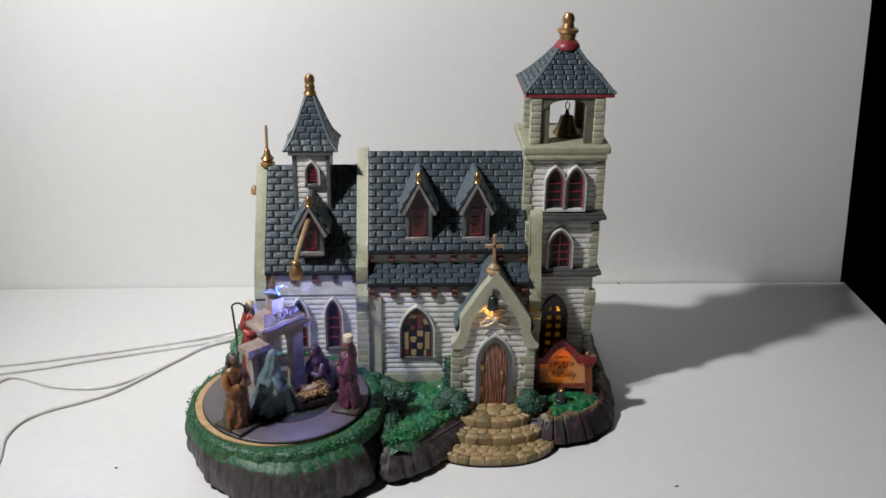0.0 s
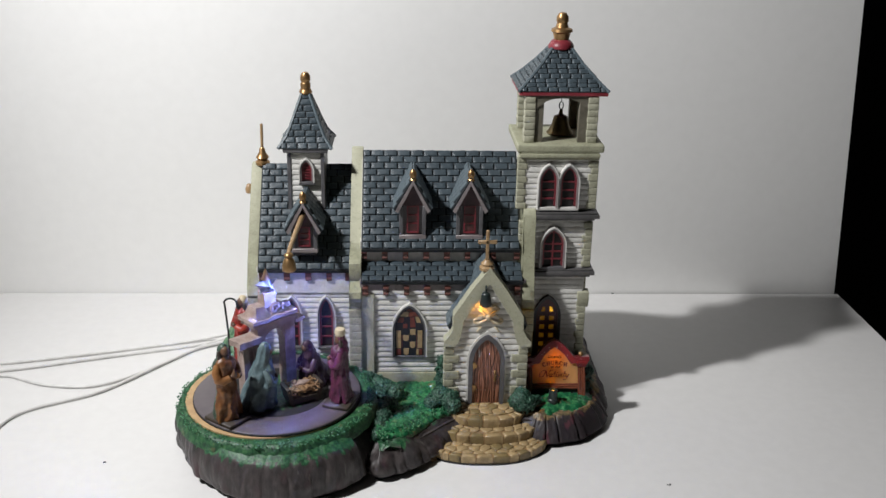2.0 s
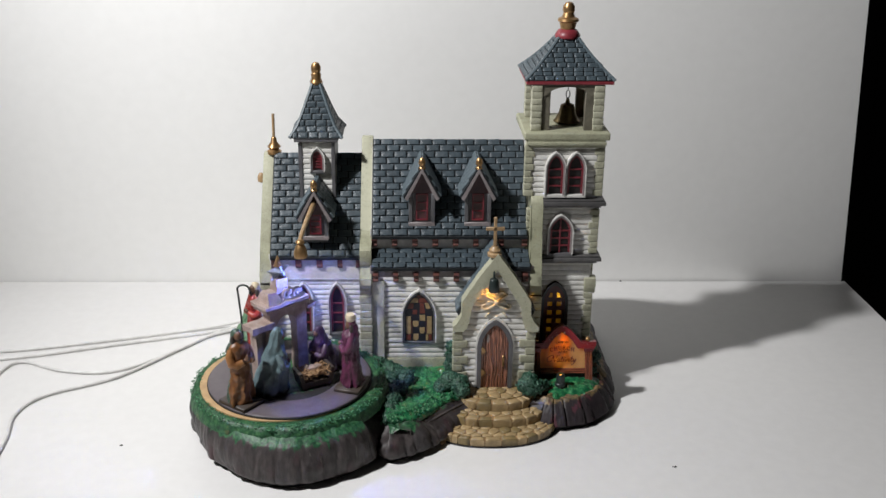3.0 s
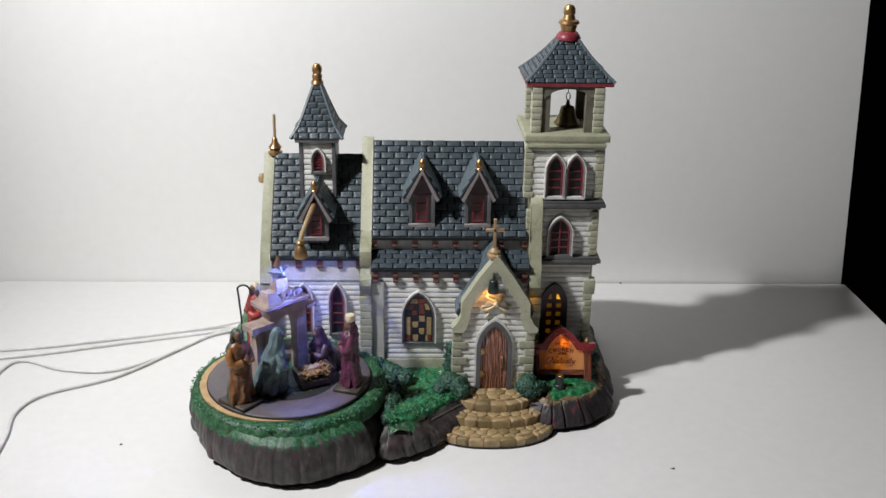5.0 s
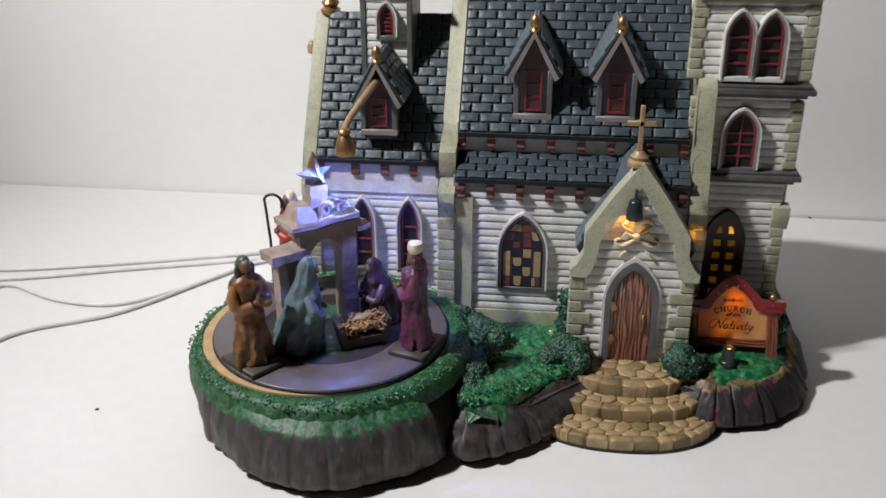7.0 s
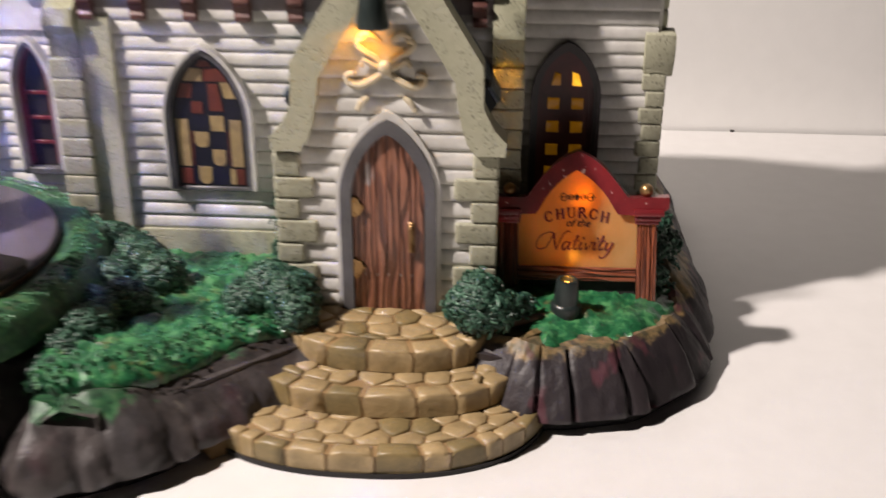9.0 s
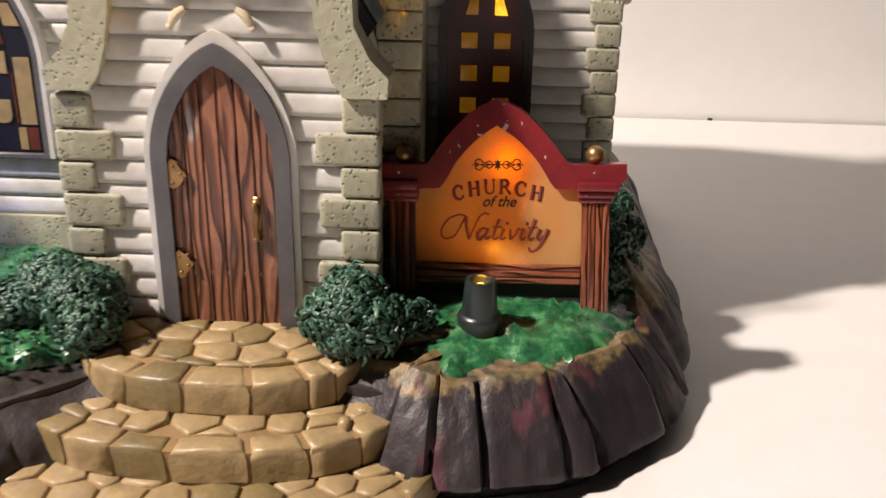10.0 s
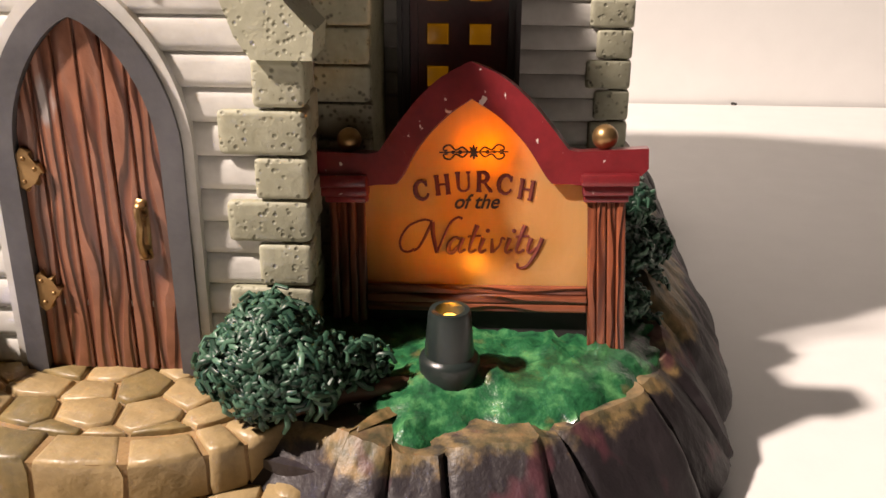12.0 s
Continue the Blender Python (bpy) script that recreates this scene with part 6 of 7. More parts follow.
BOLD, FINE = 0.036, 0.018
SERIFS = {"C": [(0.05, 0.25, 0), (0.05, 0.25, 1)], "H": [(0, 0.28, 0), (0, 0.28, 1), (0.56, 0.84, 0), (0.56, 0.84, 1)],
          "U": [(0, 0.28, 1), (0.6, 0.84, 1)], "R": [(0, 0.3, 0), (0.0, 0.2, 1), (0.68, 0.88, 0)]}
STROKES = {"C": [([(0.72, 0.72), (0.62, 0.92), (0.42, 1.0), (0.16, 0.82), (0.08, 0.5), (0.16, 0.18), (0.42, 0.0), (0.64, 0.08), (0.76, 0.28)], (FINE, BOLD, 0)), ([(0.72, 0.66), (0.72, 0.98)], FINE)],
           "H": [([(0.14, 0), (0.14, 1)], BOLD), ([(0.7, 0), (0.7, 1)], BOLD), ([(0.14, 0.52), (0.7, 0.52)], FINE)],
           "U": [([(0.14, 1), (0.14, 0.3), (0.24, 0.06), (0.44, 0.0)], (BOLD, FINE)), ([(0.44, 0.0), (0.64, 0.08), (0.72, 0.32), (0.72, 1)], FINE)],
           "R": [([(0.14, 0), (0.14, 1)], BOLD), ([(0.14, 1), (0.46, 0.98), (0.6, 0.76), (0.46, 0.53), (0.14, 0.5)], (FINE, BOLD, 0)), ([(0.4, 0.5), (0.78, 0.02)], (FINE, BOLD))]}
for k, c in enumerate("CHURCH"):
    u = (k - 2.5) / 2.5
    bm = bmesh.new()
    at = (u * 0.74 - 0.12, 2.18 - 0.12 * u * u + 0.022 * u)
    for pts, thick in STROKES[c]:
        inked(bm, pts, thick, at, 0.27, 0.27, 10 * u)
    for xa, xb, z in SERIFS[c] if c != "C" else ():
        inked(bm, [(xa, z), (xb, z)], FINE, at, 0.27, 0.27, 10 * u)
    part("letter", laid(bm), INKRED, face)
lettering("of the", 0.02, 1.93, 0.29, INKBLACK, "small_words", 0.35, 0, 0.95, 0.00006)
PEN, HAIR = 0.04, 0.019
SCRIPT = [([(0.3, 0.98), (0.06, 1.04), (-0.3, 0.84), (-0.45, 0.42), (-0.36, 0.1), (-0.16, 0.02), (-0.02, 0.12)], (HAIR, HAIR)), ([(-0.02, 0.06), (0.1, 0.2), (0.22, 0.62), (0.3, 0.98)], (HAIR, PEN * 0.7)),
          ([(0.3, 0.98), (0.4, 0.55), (0.6, 0.0)], (PEN, PEN * 0.8)), ([(0.6, 0.0), (0.68, 0.5), (0.78, 0.94), (0.95, 1.12), (1.08, 1.06)], (HAIR, HAIR)),
          ([(1.14, 0.43), (1.0, 0.48), (0.88, 0.3), (0.9, 0.06), (1.02, 0.03), (1.16, 0.3)], (HAIR, PEN, 0)), ([(1.2, 0.48), (1.16, 0.2), (1.2, 0.03), (1.34, 0.12)], (PEN, HAIR)),
          ([(1.5, 0.88), (1.44, 0.4), (1.43, 0.1), (1.5, 0.02), (1.62, 0.12)], (PEN, HAIR)), ([(1.32, 0.52), (1.66, 0.54)], HAIR),
          ([(1.74, 0.48), (1.7, 0.14), (1.76, 0.02), (1.88, 0.12)], (PEN, HAIR)), ([(1.96, 0.46), (2.02, 0.16), (2.06, 0.02)], (HAIR, PEN)), ([(2.06, 0.02), (2.2, 0.25), (2.22, 0.48), (2.32, 0.42)], HAIR),
          ([(2.42, 0.48), (2.38, 0.14), (2.44, 0.02), (2.56, 0.12)], (PEN, HAIR)), ([(2.74, 0.88), (2.68, 0.4), (2.66, 0.1), (2.74, 0.02), (2.86, 0.12)], (PEN, HAIR)), ([(2.56, 0.52), (2.9, 0.54)], HAIR),
          ([(2.98, 0.48), (2.95, 0.14), (3.04, 0.03), (3.18, 0.2)], (PEN, HAIR)), ([(3.26, 0.48), (3.18, 0.0), (3.02, -0.4), (2.82, -0.44), (2.76, -0.3)], (PEN, HAIR))]
for first, last, dot in ((0, 4, 0), (4, 6, 0), (6, 8, 0), (8, 9, 1.82), (9, 11, 0), (11, 12, 2.5), (12, 14, 0), (14, 16, 0)):
    bm = bmesh.new()
    for pts, thick in SCRIPT[first:last]:
        inked(bm, pts, thick, (-0.9, 1.27), 0.56, 0.47, 0, 0.2, 20)
    if dot:
        ball(bm, -0.9 + (dot + 0.13) * 0.56, -0.062, 1.27 + 0.7 * 0.47, 0.032, 8)
    part("script_letter", laid(bm), INKRED, face, "dark red script letter")
bm = bmesh.new()
for s in (-1, 1):
    for cz, way in ((2.74, 1), (2.74, -1)):
        line = [(s * 0.08, cz), (s * 0.16, cz + way * 0.07), (s * 0.26, cz + way * 0.03), (s * 0.34, cz + way * 0.1), (s * 0.42, cz + way * 0.085), (s * 0.44, cz + way * 0.03), (s * 0.38, cz + way * 0.025)]
        inked(bm, line, 0.013, (0, 0), 1, 1, n=24)
    for cx, r in ((0.3, 0.025), (0.2, 0.03)):
        ball(bm, s * cx, -0.06, 2.74, r, 8, sy=0.4)
    inked(bm, [(0, 2.74), (s * 0.5, 2.74)], 0.011, (0, 0), 1, 1)
for k in range(8):
    a = k * math.tau / 8
    inked(bm, [(0, 2.74), (0.075 * math.cos(a), 2.74 + 0.105 * math.sin(a))], (0.03, 0.012), (0, 0), 1, 1)
part("scroll_mark", laid(bm), INKBLACK, face)

spotlight = thing("sign_spotlight", 4.92, -0.35, 2.1, "black plastic cone spotlight before the sign", "spotlight")
bm = bmesh.new()
lathe(bm, [(0.4, 2.15), (0.42, 2.44), (0.4, 2.5), (0.34, 2.54), (0.29, 3.14), (0.27, 3.2), (0.2, 3.2), (0.17, 2.94), (0.02, 2.92)], 4.94, -0.42, 26)
part("housing", bm, BLACKPLASTIC, spotlight)
bm = bmesh.new()
ball(bm, 4.94, -0.42, 3.02, 0.13, 12, sz=0.8)
part("bulb", bm, BULB, spotlight, "lit amber bulb")


# ---- bushes of curled bristles ----
def bush(name, lumps, count, size, seed, label, stem=None):
    """A bush of short curled plastic bristles standing out of rounded lumps."""
    r = random.Random(seed)
    ob = thing(name, lumps[0][0], lumps[0][1], GROUND, label, "bush", "bushes round the church")
    area = sum(l[3] ** 2 for l in lumps)
    for cx, cy, cz, rad in lumps:
        bm = bmesh.new()
        ball(bm, cx, cy, cz, rad * 0.86, 14, 0, sz=0.9)
        for k in range(int(1.5 * count * rad * rad / area)):
            z = r.uniform(-0.55, 1.0)
            a = r.uniform(0, math.tau)
            d = Vector((math.sqrt(1 - z * z) * math.cos(a), math.sqrt(1 - z * z) * math.sin(a), z))
            p = Vector((cx, cy, cz)) + Vector((d.x, d.y, d.z * 0.92)) * rad * 0.78
            if p.z < GROUND - 0.15:
                continue
            side = d.cross(Vector((r.uniform(-1, 1), r.uniform(-1, 1), r.uniform(-1, 1)))).normalized()
            n = 0.72 * size * r.uniform(0.6, 1.7) * (1 + 1.3 * max(0, fuzz(d.x * 3 + cx, d.y * 3 + cy, d.z * 3)))
            droop = Vector((0, 0, -0.05 * n))
            pts = [p, p + d * n * 0.75 + side * n * 0.1 + droop, p + d * n * 1.1 + side * n * 0.45 + droop, p + d * n * 0.95 + side * n * 0.9 + droop * 2.2]
            w = 0.036 if size < 0.2 else 0.042
            tube(bm, pts, [w, w * 1.1, w * 1.1, w * 0.8], 5)
        part("clump", bm, BUSH, ob, smooth=70)
    if stem:
        bm = bmesh.new()
        tube(bm, stem, [0.2, 0.17, 0.15, 0.1], 9)
        part("stem", bm, BROWNSTEM, ob, "bare brown stem")
    return ob


bush("bush", [(2.64, -1.0, 2.86, 0.56), (2.36, -1.15, 2.66, 0.48), (2.98, -1.15, 2.62, 0.45), (2.66, -1.35, 2.5, 0.4), (3.5, -0.8, 2.52, 0.2), (3.78, -0.65, 2.42, 0.15)], 6200, 0.15, 1, "rounded dark green bristle bush beside the church door", [(2.9, -1.15, 2.1), (3.5, -1.0, 2.2), (4.0, -0.85, 2.2), (4.5, -0.5, 2.12)])
bush("bush", [(-2.4, -0.75, 2.6, 0.7), (-3.0, -0.5, 2.65, 0.75), (-3.6, -0.9, 2.45, 0.55), (-2.2, -1.2, 2.35, 0.5)], 6200, 0.13, 2, "dark green bristle bush beside the porch steps")
bush("bush", [(-7.0, 0.55, 2.7, 0.72), (-6.3, 0.15, 2.6, 0.6), (-7.35, -0.35, 2.65, 0.62)], 5000, 0.14, 3, "dark green bristle bush between turntable and lawn")
bush("bush", [(-7.35, -4.7, 2.2, 0.42), (-7.2, -3.9, 2.4, 0.55), (-7.15, -3.0, 2.55, 0.62), (-7.3, -2.1, 2.6, 0.62), (-6.75, -1.4, 2.55, 0.62)], 7000, 0.14, 4, "dark green bristle bush below the turntable rim")
bush("bush", [(-8.3, 1.75, 2.75, 0.72), (-7.6, 1.55, 2.6, 0.6)], 3000, 0.14, 5, "dark green bristle bush against the nave wall")
bush("bush", [(7.55, 1.6, 2.45, 0.2), (7.55, 2.4, 2.95, 0.3), (7.62, 3.3, 3.4, 0.36), (7.85, 1.6, 2.0, 0.2), (7.9, 2.5, 2.3, 0.28), (8.0, 3.4, 2.7, 0.34), (8.15, 2.3, 1.8, 0.22)], 4600, 0.13, 6, "dark green bristle hedge behind the sign")
bush("bush", [(-2.75, 1.6, 2.9, 0.42), (-2.75, 1.7, 3.6, 0.36), (-2.8, 1.8, 4.3, 0.28)], 1300, 0.18, 7, "narrow green climbing bush at the porch corner")
shrub = thing("bush", -18.2, 6.5, GROUND, "pale green lumpy moulded shrub beside the side wing", "bush", "bushes round the church")
for x, y, z, rad in ((-18.2, 6.5, 2.9, 1.25), (-17.9, 5.0, 2.5, 1.05), (-18.0, 8.2, 3.2, 1.25)):
    bm = bmesh.new()
    bmesh.ops.create_icosphere(bm, subdivisions=4, radius=rad)
    for v in bm.verts:
        n = v.co.normalized()
        v.co = Vector((x, y, z)) + v.co * (1 + 0.16 * fuzz(n.x * 3 + x, n.y * 3, n.z * 3) + 0.12 * fuzz(n.x * 9, n.y * 9 + y, n.z * 9))
    part("clump", bm, SHRUB, shrub, smooth=80)


# ---- nativity group inside the turntable ----
def cloaked(bm, cx, cy, z0, height, width, facing, kneel=False):
    """A draped standing or kneeling shape with folded arms and a covered head, one joined mesh of robe, cloak and face."""
    c, s = math.cos(facing), math.sin(facing)
    h = height
    prof = [(0.50, 0.0), (0.55, 0.03), (0.50, 0.1), (0.47, 0.2), (0.43, 0.3), (0.41, 0.4), (0.38, 0.5), (0.35, 0.56), (0.37, 0.6), (0.40, 0.68), (0.42, 0.74), (0.38, 0.79), (0.27, 0.825), (0.16, 0.85)]
    if kneel:
        prof = [(0.60, 0.0), (0.68, 0.05), (0.66, 0.12), (0.64, 0.22), (0.6, 0.32), (0.54, 0.42), (0.47, 0.53), (0.41, 0.62), (0.35, 0.7), (0.28, 0.77), (0.25, 0.84), (0.24, 0.9), (0.19, 0.96), (0.08, 1.0)]
    n = 48

    def world(lx, ly, lz):
        w = 0.035 * width
        j = Vector((lx * 4.5, ly * 4.5, lz * 4.5))
        lx, ly = lx + w * fuzz(j.x + cx, j.y, j.z), ly + w * fuzz(j.x, j.y + cy, j.z + 3)
        return (cx + lx * c - ly * s, cy + lx * s + ly * c, z0 + lz + w * 0.5 * fuzz(j.x, j.y, j.z + 9))

    rings, levels = [], 40
    for q in range(levels + 1):
        z = q / levels * prof[-1][1]
        k = max(i for i in range(len(prof) - 1) if prof[i][1] <= z + 1e-9)
        (r0, za), (r1, zb) = prof[k], prof[k + 1]
        r = r0 + (r1 - r0) * (z - za) / (zb - za)
        ring = []
        for k in range(n):
            a = k * math.tau / n
            drape = max(0.25, 1 - z * 0.9)
            fold = 1 + drape * (0.10 * math.sin(a * 5 + z * 5 + cx) + 0.08 * math.sin(a * 9 - z * 7 + cy) + 0.05 * math.sin(a * 14 + 3 * z)) + 0.13 * fuzz(a * 2.2 + cx, z * 7, cy) + 0.06 * math.sin(z * 26 + 2 * math.sin(a * 2)) * (1 if 0.35 < z < 0.8 else 0.2)
            rx, ry = r * width * fold * (1.12 if kneel else 0.84), r * width * fold * (0.9 if kneel else 1)
            shift = width * (0.42 * z - 0.1) if kneel else 0.04 * width * math.sin(z * 4)
            ring.append(bm.verts.new(world(rx * math.cos(a) + shift, ry * math.sin(a), z * h)))
        rings.append(ring)
    back = {k for k in range(n) if math.cos(k * math.tau / n) < (0.55 if kneel else -0.25)}
    for q, (p, t) in enumerate(zip(rings, rings[1:])):
        for k in range(n):
            bm.faces.new((p[k], p[(k + 1) % n], t[(k + 1) % n], t[k])).material_index = 1 if k in back else 0
    bm.faces.new(rings[0][::-1])
    bm.faces.new(rings[-1])

    def knob(at, r, mat, sx=1.0, sz=1.0):
        lumps = list(ball(bm, *world(*at), r, 16, mat, sx=sx, sz=sz))
        for v in lumps:
            v.co += Vector((fuzz(v.co.x * 4, v.co.y * 4, v.co.z * 4), fuzz(v.co.y * 4, v.co.z * 4, v.co.x * 4 + 3), 0)) * r * 0.22

    if kneel:
        x = width * 0.32
        knob((x + 0.16 * width, 0, h * 0.86), 0.14 * width, 2, 1.0, 1.2)
        knob((x + 0.02 * width, 0, h * 0.9), 0.2 * width, 1, 1.0, 1.25)
    else:
        knob((0.07 * width, 0, h * 0.905), 0.054 * h, 2, 1.0, 1.25)
        knob((-0.03 * width, 0, h * 0.92), 0.064 * h, 1, 1.0, 1.2)
        knob((-0.08 * width, 0, h * 0.83), 0.072 * h, 1, 1.0, 1.5)
        knob((0.14 * width, 0, h * 0.845), 0.036 * h, 3, 1.0, 1.6)
        for sd in (-1, 1):
            knob((0.0, sd * 0.07 * h, h * 0.86), 0.03 * h, 3, 1.0, 2.2)
    for sd in (-1, 1):
        tube(bm, [world(0.0 + (0.2 * width if kneel else 0), sd * 0.36 * width, h * (0.62 if kneel else 0.76)), world((0.36 if kneel else 0.04) * width, sd * 0.46 * width, h * (0.52 if kneel else 0.67)), world((0.42 if kneel else 0.14) * width, sd * 0.46 * width, h * (0.43 if kneel else 0.585)),
                  world((0.55 if kneel else 0.3) * width, sd * 0.34 * width, h * (0.41 if kneel else 0.565)), world((0.68 if kneel else 0.42) * width, sd * 0.14 * width, h * (0.44 if kneel else 0.6))],
             [0.1 * width, 0.16 * width, 0.17 * width, 0.16 * width, 0.12 * width], 12, 0)
        knob(((0.72 if kneel else 0.47) * width, sd * 0.06 * width, h * (0.46 if kneel else 0.62)), 0.075 * width, 2)


def ring_figure(angle, height, width, robe, hood, label, extra=None, look_on=90):
    x, y = DRUM[0] + 4.62 * math.cos(radians(angle)), DRUM[1] + 4.62 * math.sin(radians(angle))
    face_way = radians(angle + look_on)
    bm = bmesh.new()
    vs = box(bm, -1.2, 1.2, -0.9, 0.9, 0, 0.26, 0.05, 1, 3)
    bmesh.ops.transform(bm, matrix=Matrix.Translation((x, y, DECK)) @ Matrix.Rotation(radians(angle + 90), 4, "Z"), verts=bm.verts)
    cloaked(bm, x, y, DECK + 0.18, height, width, face_way)
    if extra == "crook":
        p = Vector((x - 1.02, y - 0.35, DECK + 0.2))
        pts = [p, p + Vector((0, 0, height * 0.5)), p + Vector((-0.12, 0, height * 0.86))]
        for k in range(1, 10):
            a = math.pi * (1 - k / 7.5)
            pts.append(p + Vector((0.26 + 0.46 * math.cos(a), 0, height * 0.9 + 0.42 * math.sin(a))))
        pts.append(pts[-1] + Vector((0.2, 0, 0.14)))
        tube(bm, pts, 0.075, 7, 4)
    if extra == "crown":
        lathe(bm, [(0.26, DECK + 0.2 + height * 0.95), (0.36, DECK + 0.2 + height * 0.99), (0.32, DECK + 0.2 + height * 1.05), (0.2, DECK + 0.2 + height * 1.055)], x, y, 14, 5)
    if extra == "gift":
        q = (x + math.cos(face_way) * 0.5 * width, y + math.sin(face_way) * 0.5 * width)
        lathe(bm, [(0.12, DECK + 0.2 + height * 0.6), (0.15, DECK + 0.2 + height * 0.65), (0.08, DECK + 0.2 + height * 0.68), (0.02, DECK + 0.2 + height * 0.71)], q[0], q[1], 10, 2)
    return single("figurine", bm, [robe, hood, SKIN, BROWNBASE, BLACKPLASTIC, PALE], label, "figurine", "figurines on the turntable", smooth=60)


ring_figure(233, 5.2, 1.75, ORANGEROBE, GREENROBE, "standing figurine in an orange-brown robe and green cloak", "gift")
ring_figure(342, 4.9, 1.65, PLUMROBE, PLUMROBE, "standing figurine in a plum robe with pale crown", "crown", 200)
ring_figure(126, 5.3, 1.6, REDROBE, PALE, "standing figurine in a red robe with a black crook", "crook")

bm = bmesh.new()
cloaked(bm, -15.1, -4.0, DECK - 0.05, 4.65, 1.55, radians(15), True)
single("figurine", bm, [BLUEROBE, BLUEROBE, SKIN], "kneeling figurine in a grey-blue hooded robe", "figurine", "figurines inside the arch", smooth=60)
bm = bmesh.new()
cloaked(bm, -11.9, -0.75, DECK - 0.05, 3.4, 1.45, radians(225), True)
single("figurine", bm, [VIOLETROBE, VIOLETROBE, SKIN], "kneeling figurine in a violet hooded robe", "figurine", "figurines inside the arch", smooth=60)
manger = thing("manger", -12.5, -3.1, DECK - 0.05, "straw-filled wooden manger between the kneeling figurines", "manger")
bm = bmesh.new()
prism(bm, [(-0.95, 0.15), (-1.15, 1.15), (-0.95, 1.2), (-0.75, 0.5), (0.75, 0.5), (0.95, 1.2), (1.15, 1.15), (0.95, 0.15)], "y", -0.6, 0.6)
for sx in (-0.75, 0.75):
    for sy in (-0.45, 0.45):
        box(bm, sx - 0.1, sx + 0.1, sy - 0.1, sy + 0.1, 0, 0.4)
T = Matrix.Translation((-12.45, -3.1, DECK - 0.05)) @ Matrix.Rotation(radians(28), 4, "Z") @ Matrix.Scale(1.12, 4)
bmesh.ops.transform(bm, matrix=T, verts=bm.verts)
part("crib", bm, BROWNBASE, manger)
bm = bmesh.new()
rs = random.Random(9)
for k in range(160):
    p = Vector((rs.uniform(-0.85, 0.85), rs.uniform(-0.55, 0.55), rs.uniform(0.7, 1.2)))
    d = Vector((rs.uniform(-1, 1), rs.uniform(-1, 1), rs.uniform(-0.3, 0.5))).normalized() * rs.uniform(0.25, 0.5)
    tube(bm, [p - d / 2, p, p + d / 2], 0.035, 4)
ball(bm, 0, 0, 0.85, 0.6, 10, sx=1.3, sy=0.8, sz=0.5)
bmesh.ops.transform(bm, matrix=T, verts=bm.verts)
part("straw", bm, STRAW, manger)
bm = bmesh.new()
for v in ball(bm, 0.0, 0, 1.1, 0.26, 14, sx=2.2, sz=0.85):
    v.co += Vector((0, fuzz(v.co.x * 5, v.co.y * 5, 2), fuzz(v.co.x * 5, v.co.y * 5, 7))) * 0.1
ball(bm, -0.42, 0.02, 1.24, 0.15, 10)
bmesh.ops.transform(bm, matrix=T, verts=bm.verts)
part("swaddled_bundle", bm, ARCHSTONE, manger)

# stone arch shelter
arch = thing("stable_arch", -14.5, -1.0, DECK - 0.05, "pale sandstone arch shelter with tiled top and star", "arch")
A = Matrix.Translation((-14.6, -0.93, DECK - 0.05)) @ Matrix.Rotation(radians(43), 4, "Z") @ Matrix.Scale(0.98, 4)


def arched(bm):
    bmesh.ops.transform(bm, matrix=A, verts=bm.verts)
    return bm


def worn_block(name, dims, soft, parent, seed, label=""):
    """A cast stone block with a wandering, chipped surface."""
    bm = bmesh.new()
    box(bm, *dims)
    bmesh.ops.subdivide_edges(bm, edges=bm.edges[:], cuts=5, use_grid_fill=True)
    for v in bm.verts:
        w = Vector((fuzz(v.co.x * 2.3 + seed, v.co.y * 2.3, v.co.z * 2.3), fuzz(v.co.x * 2.3, v.co.y * 2.3 + seed, v.co.z * 2.3 + 5), fuzz(v.co.x * 2.3 + 9, v.co.y * 2.3, v.co.z * 2.3 + seed)))
        v.co = v.co + w * soft
    return part(name, arched(bm), ARCHSTONE, parent, label, smooth=60)


worn_block("pillar", (-3.0, -2.55, -1.0, -0.5, 0.0, 4.25), 0.09, arch, 1)
worn_block("recess_wall", (-2.75, -1.6, -0.2, 0.15, 0.0, 4.25), 0.06, arch, 12)
worn_block("pillar", (-1.75, -1.25, -0.95, -0.1, 0.0, 5.0), 0.07, arch, 2)
worn_block("pillar", (0.45, 1.3, -0.95, -0.2, 0.0, 5.0), 0.07, arch, 3)
worn_block("capital_slab", (-3.35, -1.6, -1.2, 0.1, 4.2, 4.6), 0.09, arch, 4, "projecting side slab")
bm = bmesh.new()
xs = [-1.3 + 1.73 * k / 18 for k in range(19)]
band(bm, [(x, 5.1) for x in xs], [(x, 3.75 + 1.0 * math.sqrt(max(0, 1 - ((x + 0.435) / 0.865) ** 2))) for x in xs], "y", -0.93, -0.12)
part("arch_ring", arched(bm), ARCHSTONE, arch)
worn_block("side_slab", (1.3, 2.05, -1.1, -0.2, 4.75, 5.05), 0.07, arch, 8)
worn_block("entablature", (-1.8, 1.55, -1.0, 0.1, 5.0, 5.3), 0.06, arch, 5)
worn_block("entablature", (-2.12, 1.42, -1.15, 0.4, 5.28, 5.46), 0.06, arch, 15)
worn_block("frieze", (-1.75, 1.2, -1.0, 0.2, 5.44, 5.62), 0.05, arch, 16)
worn_block("cornice_slab", (-2.3, 1.35, -1.25, 0.6, 5.6, 5.86), 0.09, arch, 6)
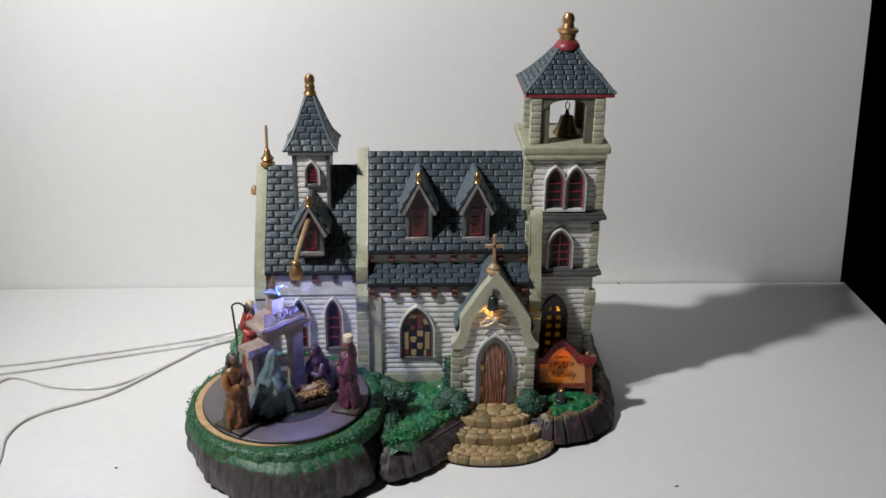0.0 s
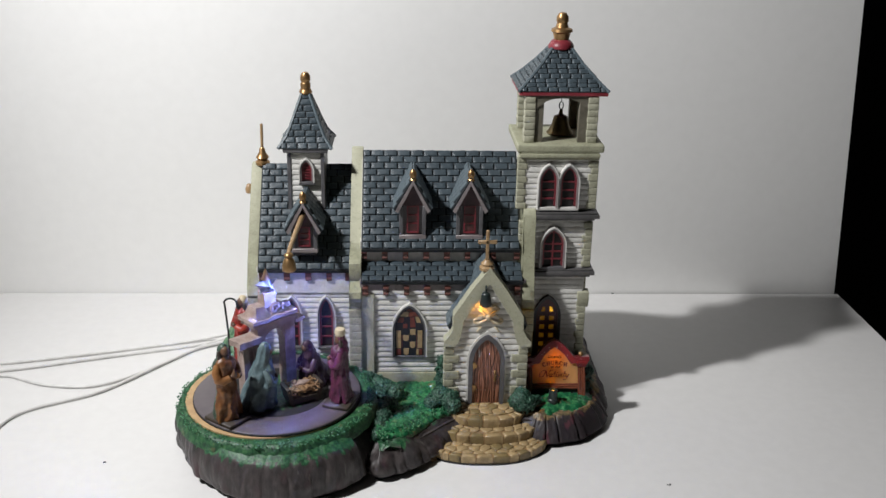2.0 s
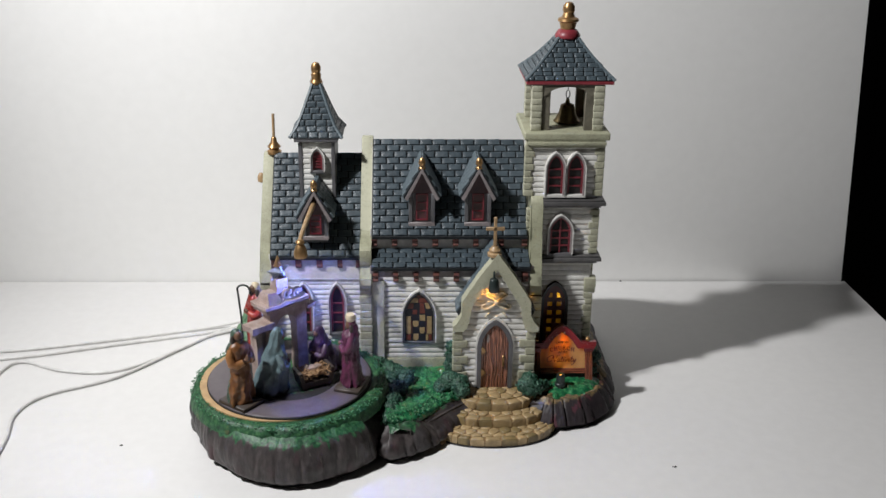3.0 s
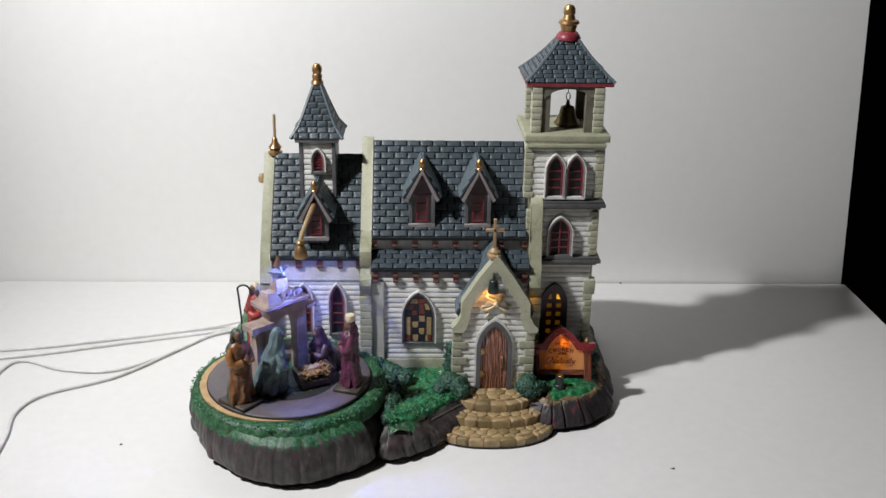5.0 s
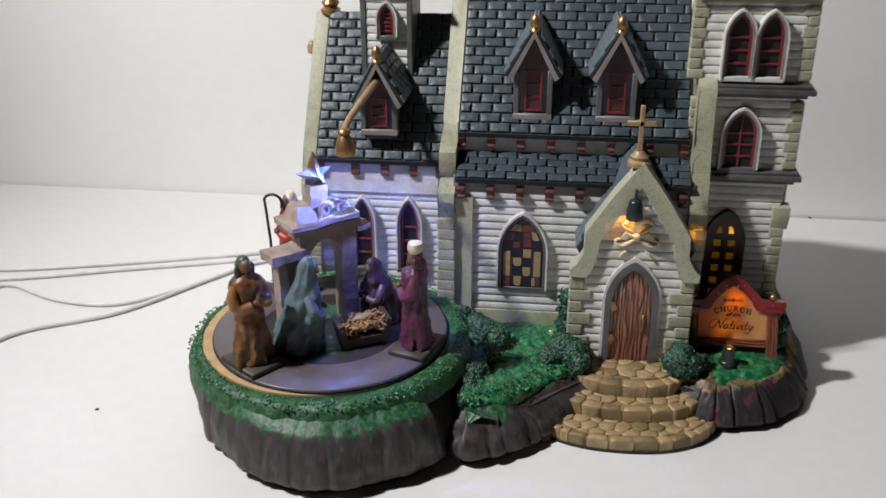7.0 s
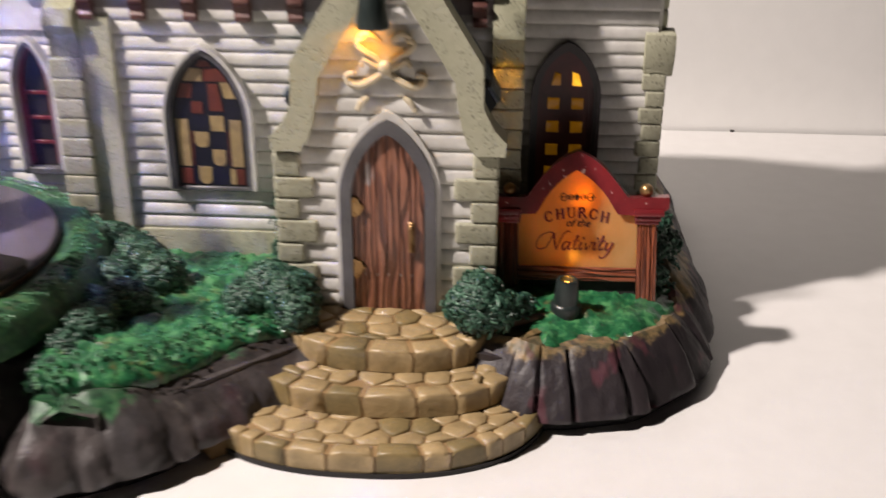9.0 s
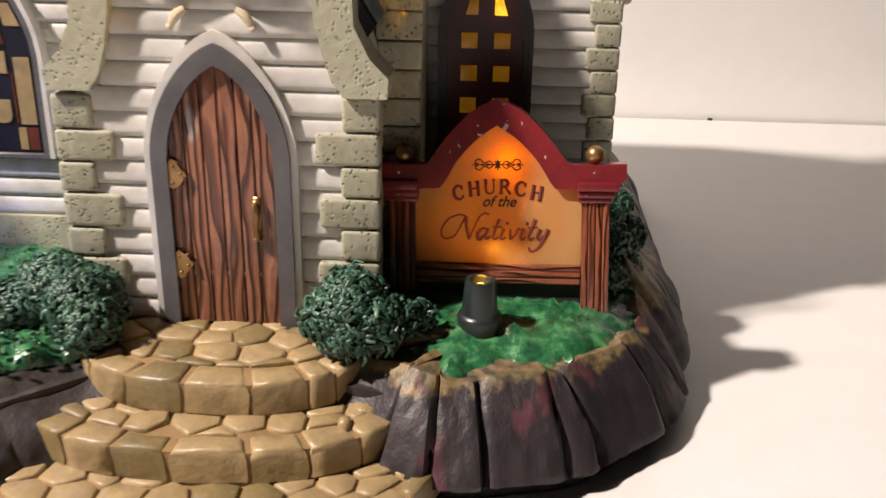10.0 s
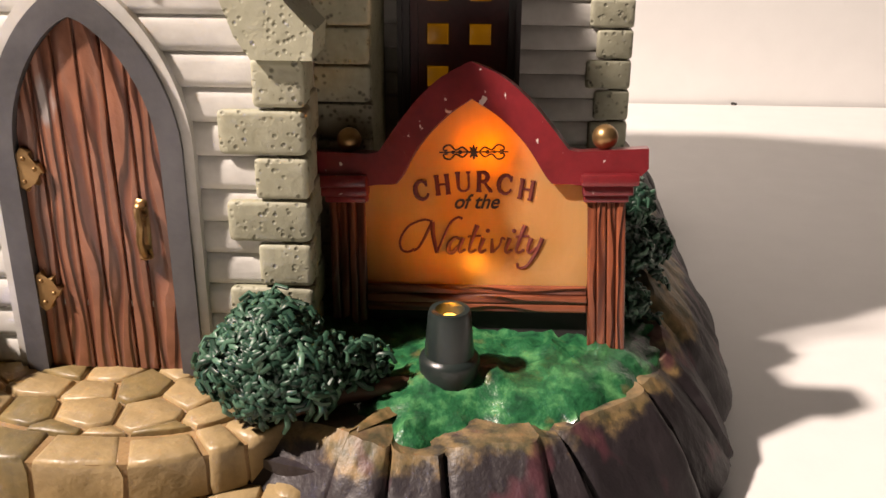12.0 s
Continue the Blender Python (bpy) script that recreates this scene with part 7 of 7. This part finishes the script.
for seed, dims, shrink in ((21, (-1.95, -0.8, -1.15, 0.4, 5.8, 6.6), 0.6), (22, (-0.72, 0.95, -1.1, 0.4, 5.8, 6.35), 0.6)):
    bm = bmesh.new()
    box(bm, *dims)
    bmesh.ops.subdivide_edges(bm, edges=bm.edges[:], cuts=4, use_grid_fill=True)
    mx, my = (dims[0] + dims[1]) / 2, (dims[2] + dims[3]) / 2
    for v in bm.verts:
        g = 1 - (1 - shrink) * (v.co.z - dims[4]) / (dims[5] - dims[4])
        v.co.x, v.co.y = mx + (v.co.x - mx) * g, my + (v.co.y - my) * g
        v.co += Vector((fuzz(v.co.x * 3 + seed, v.co.y * 3, v.co.z * 3), fuzz(v.co.x * 3, v.co.y * 3 + seed, v.co.z * 3), fuzz(v.co.x * 3, v.co.y * 3, v.co.z * 3 + seed))) * 0.09
    part("roof_block", arched(bm), ARCHSTONE, arch, "worn hipped stone roof", smooth=60)
for x, z in ((-0.3, 6.25), (0.55, 6.15)):
    bm = bmesh.new()
    turn = []
    for k in range(16):
        g = 0.34 * (1 - k / 22)
        turn.append((x + g * math.cos(k * 0.55), -0.88, z + g * math.sin(k * 0.55)))
    tube(bm, turn, [0.17 - 0.006 * k for k in range(16)], 8)
    part("roof_scroll", arched(bm), ARCHSTONE, arch)
worn_block("turret", (-0.95, -0.05, -0.75, 0.05, 6.3, 7.45), 0.09, arch, 7)
bm = bmesh.new()
lathe(bm, [(0.3, 8.25), (0.22, 8.5), (0.1, 8.85), (0.02, 9.0)], -0.5, -0.35, 10)
part("turret_tip", arched(bm), GOLD, arch, "worn gold tip")
bm = bmesh.new()
star = []
for k in range(10):
    r = 1.0 if k % 2 == 0 else 0.5
    star.append((-0.5 + r * math.sin(k * math.tau / 10), 7.85 + 0.75 * r * math.cos(k * math.tau / 10)))
front = [bm.verts.new((x, -0.35, z)) for x, z in star]
tip, tail = bm.verts.new((-0.5, -0.85, 7.85)), bm.verts.new((-0.5, 0.15, 7.85))
for k in range(10):
    bm.faces.new((front[k], front[(k + 1) % 10], tip))
    bm.faces.new((front[(k + 1) % 10], front[k], tail))
part("star", arched(bm), STARPAINT, arch, "faceted pale star", smooth=0)

# ---- cables and crumbs on the table ----
for pts in ([(-75, 4, 0.14), (-52, 6.5, 0.14), (-38.8, 8.0, 0.14), (-30, 10.6, 0.14), (-22.6, 12.9, 0.14), (-19.0, 14.2, 0.6)],
            [(-75, 9, 0.14), (-54, 8.9, 0.14), (-40, 9.3, 0.14), (-32, 11.0, 0.14), (-24, 13.4, 0.14), (-18.8, 14.6, 0.7)],
            [(-33.5, -20, 0.14), (-33.3, -9.5, 0.14), (-33.6, -4.0, 0.14), (-34.2, -0.5, 0.14), (-33.0, 2.2, 0.14), (-28.5, 5.0, 0.14), (-24.6, 9.8, 0.14), (-21.6, 13.4, 0.14), (-18.8, 14.4, 0.45)],
            [(-40, -30, 0.14), (-37.5, -8.0, 0.14), (-37.8, 2.0, 0.14), (-37.6, 6.5, 0.14), (-36.4, 7.6, 0.14), (-33.0, 6.1, 0.14), (-29.2, 5.9, 0.14), (-26.0, 8.2, 0.14), (-22.6, 12.2, 0.14), (-18.9, 13.8, 0.4)]):
    bm = bmesh.new()
    tube(bm, curve_through(pts, 90, False), 0.135, 8)
    single("cable", bm, CABLE, "thin white power cable lying on the table", "cable", "cables of the model", smooth=80)
for x, y, w in ((14.2, 24.1, 0.09), (11.76, -7.5, 0.16), (-25.6, -4.5, 0.08)):
    bm = bmesh.new()
    for k in range(4):
        ball(bm, x + rs.uniform(-w, w), y + rs.uniform(-0.05, 0.05), 0.04, 0.04 + 0.035 * rs.random(), 7, sz=0.8)
    single("crumb", bm, DEBRIS, "tiny dark crumb on the white table", "crumb")
